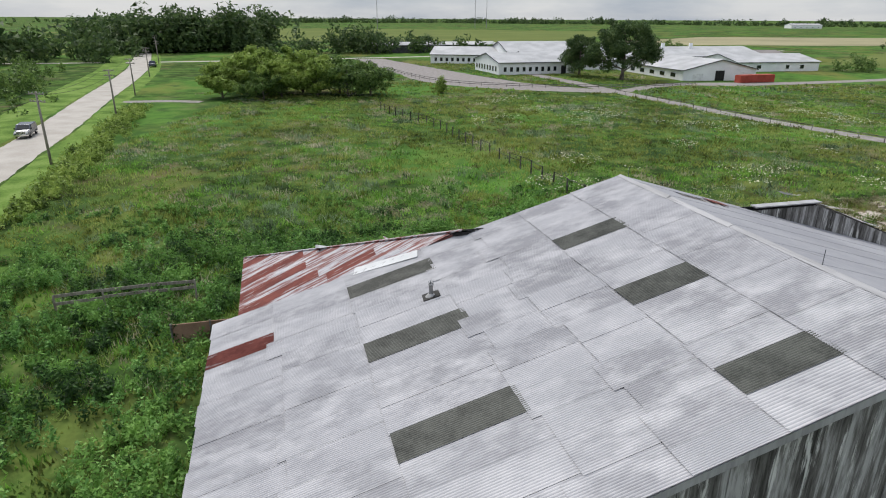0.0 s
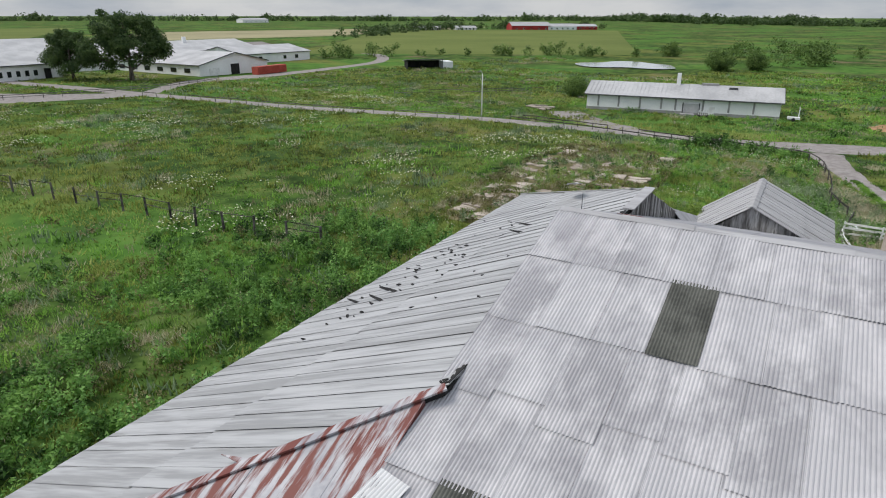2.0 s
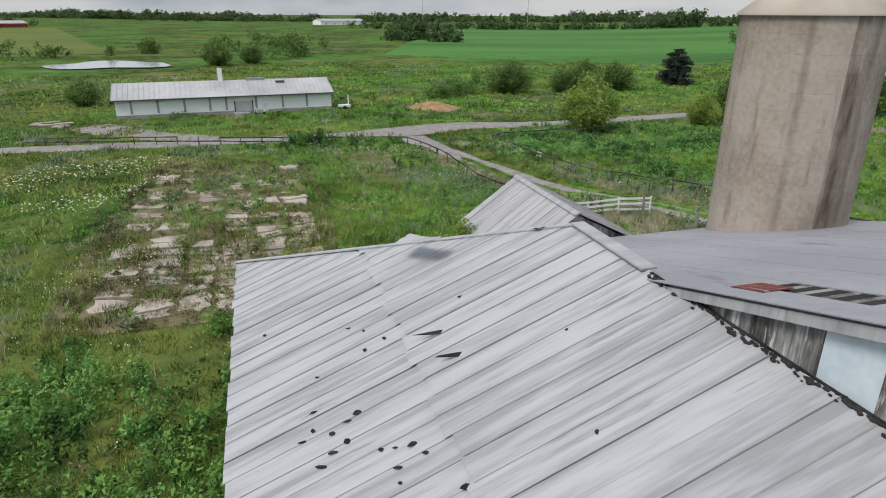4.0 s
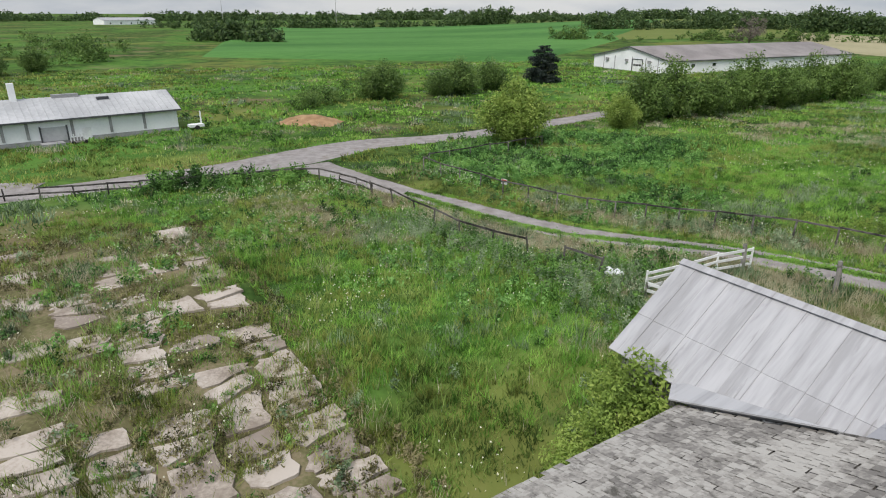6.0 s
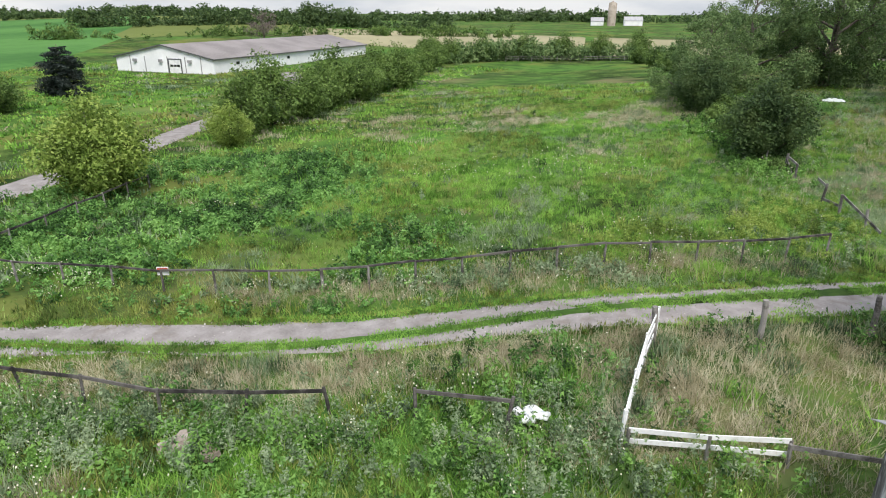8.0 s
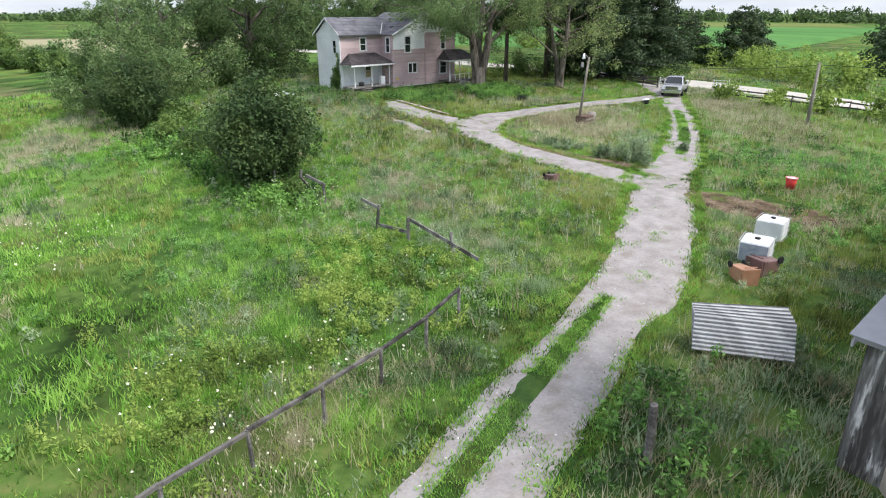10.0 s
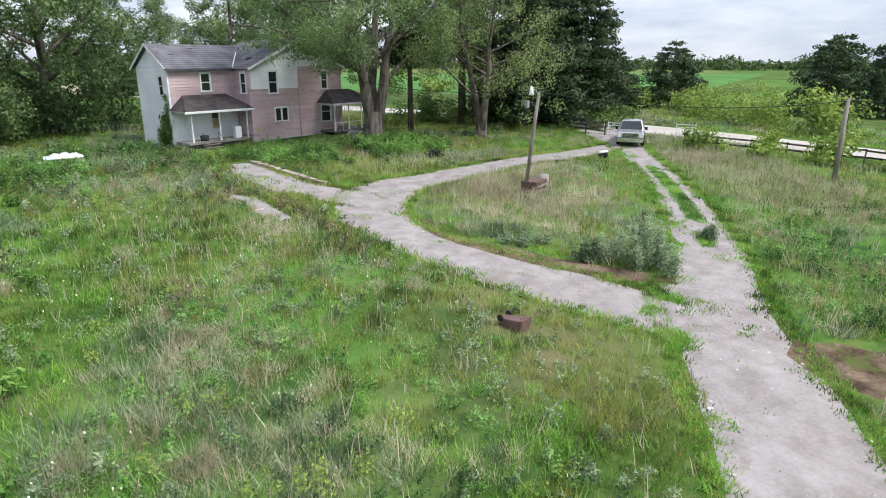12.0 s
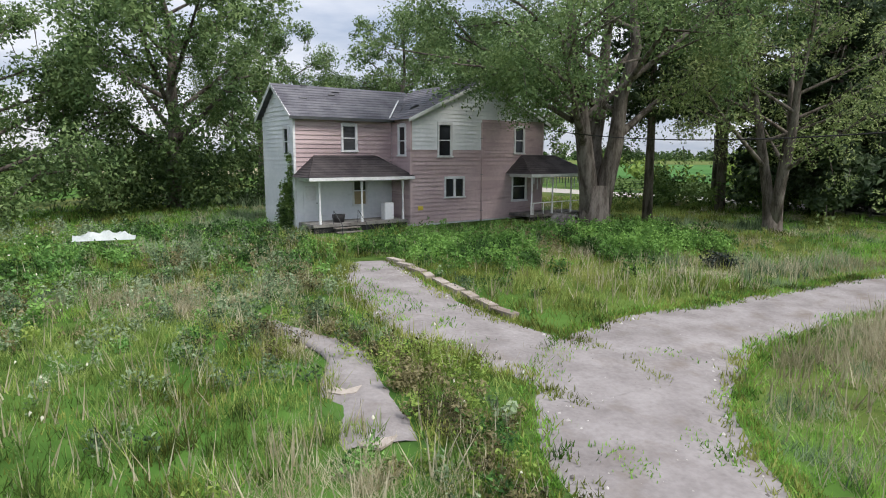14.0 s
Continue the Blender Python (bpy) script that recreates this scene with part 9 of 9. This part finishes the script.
flowers(1500, along([(45, 29), (52, 32.5), (60, 36.5), (68, 39.5)], 3.5), 306, 0.025, 0.6, 2, "white wild flowers in tall weeds")
flowers(1200, world_box(70, 79, 36, 60), 307, 0.03, 0.5, 2, "white wild flowers at the yard corner")


# grassy strips and wheel-track edges
def grass_strip(points, seed, per_m, label, thr=0.3, cell=1.6, high=0.16):
    rng = np.random.default_rng(seed)
    s = spline(points, 0.2)
    k = rng.integers(0, len(s), int(len(s) * 0.2 * per_m))
    u = (rng.random(len(k)) - 0.5) * s[k, 2]
    t = np.gradient(s[:, :2], axis=0)
    t /= np.linalg.norm(t, axis=1)[:, None]
    x, y = s[k, 0] - t[k, 1] * u, s[k, 1] + t[k, 0] * u
    ok = value_noise(x, y, cell, seed) > thr
    v, f = blades(np.column_stack([x, y])[ok], np.full(ok.sum(), high), np.full(ok.sum(), 0.05), 4, rng)
    v[:, 2] += 0.06
    tagged(new("track_grass", big_mesh("track_grass", v, f, M["grass_bright"])), label, "grass", kind="stuff")


grass_strip([(31.5, 8.6, 0.5), (37.6, 13.2, 1.0), (45, 19.2, 1.0), (52.8, 24.4, 0.9), (62.7, 30.4, 0.8), (70, 34.7, 0.7)], 401, 110, "short grass strip between the wheel tracks")
grass_strip([(12.5, -9.2, 0.6), (9, -12.8, 0.8), (5, -17.6, 0.8), (0.5, -23.5, 0.7)], 402, 110, "short grass strip between the wheel tracks")
ribbon("grass_strip", [(31.5, 8.6, 0.5), (37.6, 13.2, 0.9), (45, 19.2, 0.9), (52.8, 24.4, 0.8), (62.7, 30.4, 0.7), (70, 34.7, 0.5)], M["ground"], 0.075, ragged=0.4, step=0.6, label="green strip between the wheel tracks", category="grass strip")


# loose stones on the gravel
def stones(points, n, seed, label):
    rng = np.random.default_rng(seed)
    s = spline(points, 0.3)
    k = rng.integers(0, len(s), n)
    t = np.gradient(s[:, :2], axis=0)
    t /= np.linalg.norm(t, axis=1)[:, None]
    u = (rng.random(n) - 0.5) * s[k, 2] * 0.9
    x, y = s[k, 0] - t[k, 1] * u, s[k, 1] + t[k, 0] * u
    r = 0.018 + 0.05 * rng.random(n) ** 3
    z = ground_z(x, y) + 0.03
    a = rng.random(n) * 6.28
    ring = np.stack([np.stack([x + np.cos(a + j * 1.5708) * r * (0.7 + 0.6 * rng.random(n)), y + np.sin(a + j * 1.5708) * r * (0.7 + 0.6 * rng.random(n)), z], 1) for j in range(4)], 1)
    top = np.stack([x, y, z + r * 0.9], 1)[:, None]
    v = np.concatenate([ring, top], 1).reshape(-1, 3)
    b = np.arange(n) * 5
    f = np.stack([np.stack([b + j, b + (j + 1) % 4, b + 4], 1) for j in range(4)], 1).reshape(-1, 3)
    return tagged(new("loose_stones", big_mesh("loose_stones", v, f, M["stone"])), label, "stones", kind="stuff")


M["stone"] = material("mixed_gravel_stone", [(0.12, 0.11, 0.10), (0.30, 0.28, 0.26), (0.52, 0.50, 0.47)], scale=2, fine=8, rough=0.95, island=0.7, spec=0.15, contrast=(0.2, 0.85))
grass_strip([(22.2, -3.2, 1.2), (20.4, -4.8, 1.6), (18.6, -6.0, 1.2)], 403, 300, "short grass tufts at the fork of the lane", 0.72, 0.7, 0.12)
for line, sd in ((LANE, 405), (LOOP, 406), (SPUR, 407)):
    grass_strip([(p[0], p[1], p[2] * 1.1) for p in line if p[0] < 60], sd, 150, "scattered grass tufts on worn gravel", 0.83, 0.8, 0.12)
grass_strip([(27.2, -33.5, 1.0), (26.9, -30, 1.4), (26, -27.5, 1.0)], 404, 30, "sparse grass on the spur")


def edge_grass(points, seed, per_m, mat, label):
    """Short ragged grass creeping over the edges of a track."""
    rng = np.random.default_rng(seed)
    s = spline(points, 0.2)
    t = np.gradient(s[:, :2], axis=0)
    t /= np.linalg.norm(t, axis=1)[:, None]
    k = rng.integers(0, len(s), int(len(s) * 0.2 * per_m))
    side = np.where(rng.random(len(k)) < 0.5, -1, 1)
    u = side * (s[k, 2] * 0.5 + 0.25 - 0.75 * rng.random(len(k)) ** 1.6)
    x, y = s[k, 0] - t[k, 1] * u, s[k, 1] + t[k, 0] * u
    inner = np.abs(u) < s[k, 2] * 0.5
    ok = (value_noise(x, y, 1.2, seed) > 0.42) | ~inner
    v, f = blades(np.column_stack([x, y])[ok], np.full(ok.sum(), 0.17), np.full(ok.sum(), 0.04), 4, rng)
    v[:, 2] += 0.04
    tagged(new("edge_grass", big_mesh("edge_grass", v, f, M[mat])), label, "grass", kind="stuff")


near_lane = [p for p in LANE if p[0] < 72]
edge_grass(near_lane, 411, 90, "grass_bright", "short green grass creeping over the lane's edge")
edge_grass(near_lane, 412, 45, "grass_olive", "yellowed short grass on the lane's edge")
edge_grass(LOOP, 413, 70, "grass_bright", "short green grass creeping over the drive's edge")
edge_grass(LOOP, 414, 50, "grass_olive", "yellowed short grass on the drive's edge")
edge_grass(SPUR, 415, 80, "grass_olive", "yellowed short grass on the spur's edge")
stones([p for p in LANE if 0 < p[0] < 72], 4500, 501, "loose grey stones on the gravel lane")
stones(LOOP, 2200, 502, "loose grey stones on the drive")
stones(SPUR, 900, 503, "loose grey stones on the spur")


# leafy low plants and pale seed heads in the near yard
weed_zone("grey_weeds", 1000, world_box(22, 48, -36, 10), "weed_blue", 0.5, 0.36, 70, 0.042, 253, "soft grey-green herbs in the rough yard", 0.45, 2.6)
weed_zone("rust_weeds", 160, along([(31, -29), (29, -26.5), (27.6, -24), (26.6, -20), (26.5, -16)], 0.7), "weed_brown", 0.4, 0.34, 90, 0.04, 254, "rusty brown and yellow plants on worn ground", 0.3, 2)
weed_zone("leafy_weeds", 120, along([(31, -29), (29, -27.5), (27, -25), (26.5, -21)], 0.8), "leaf_light", 0.45, 0.34, 90, 0.04, 255, "yellow-green plants on worn ground", 0.4, 2)
weed_zone("leafy_weeds", 1000, world_box(22, 50, -36, 12), "weed_light", 0.42, 0.4, 85, 0.045, 230, "low broad-leaved green weeds in the rough yard", 0.5, 3.5)
weed_zone("leafy_weeds", 260, world_box(24, 48, -30, 10), "leaf_light", 0.55, 0.4, 100, 0.045, 231, "bright yellow-green leafy weeds in the yard", 0.62, 4)
weed_zone("leafy_weeds", 300, along([(37, 0), (40, 4), (44, 9), (50, 12)], 2.2), "leaf_light", 0.8, 0.45, 100, 0.055, 232, "bright leafy weeds along the leaning fence", 0.4, 3)
weed_zone("leafy_weeds", 420, world_box(-2, 18, -10, 8), "weed_light", 0.6, 0.5, 90, 0.055, 233, "green weeds beside the lane", 0.4, 3.5)
weed_zone("leafy_weeds", 900, world_box(44, 80, 24, 62), "weed_light", 0.6, 0.5, 46, 0.09, 234, "leafy green weeds in the rough meadow", 0.5, 4)
weed_zone("rust_weeds", 520, farm_box(-24, 38, 39, 60), "weed_brown", 0.6, 0.5, 34, 0.07, 235, "brown withered weeds among the nettles", 0.66, 4)


def seed_heads(n, sample, seed, label):
    """Feathery tan heads on thin stalks."""
    rng = np.random.default_rng(seed)
    x, y = sample(rng, n)
    ok, a, b = free_land(x, y, 0.4)
    w = species(x, y, a, b)
    ok &= rng.random(n) < w["grass_dry"] / sum(w.values())
    xy = np.column_stack([x, y])[ok]
    v, f = blades(xy, np.full(len(xy), 0.72), np.full(len(xy), 0.035), 3, rng, 0.6)
    v2 = v.reshape(-1, 3, 3)
    tip = v2[:, 2].copy()
    ang = rng.random(len(tip)) * 6.28
    side = np.stack([np.cos(ang), np.sin(ang), 0 * ang], 1) * 0.011
    plume = np.stack([tip - side - [0, 0, 0.14], tip + side - [0, 0, 0.02], tip + side * 2 + [0, 0, 0.1]], 1)
    v = np.concatenate([v2, plume]).reshape(-1, 3)
    return tagged(new("seed_heads", big_mesh("seed_heads", v, np.arange(len(v)).reshape(-1, 3), M["grass_dry"])), label, "grass", kind="stuff")


seed_heads(45000, world_box(14, 60, -44, 60), 601, "feathery tan grass seed heads")
seed_heads(20000, world_box(-16, 20, -34, 10), 602, "feathery tan grass seed heads")
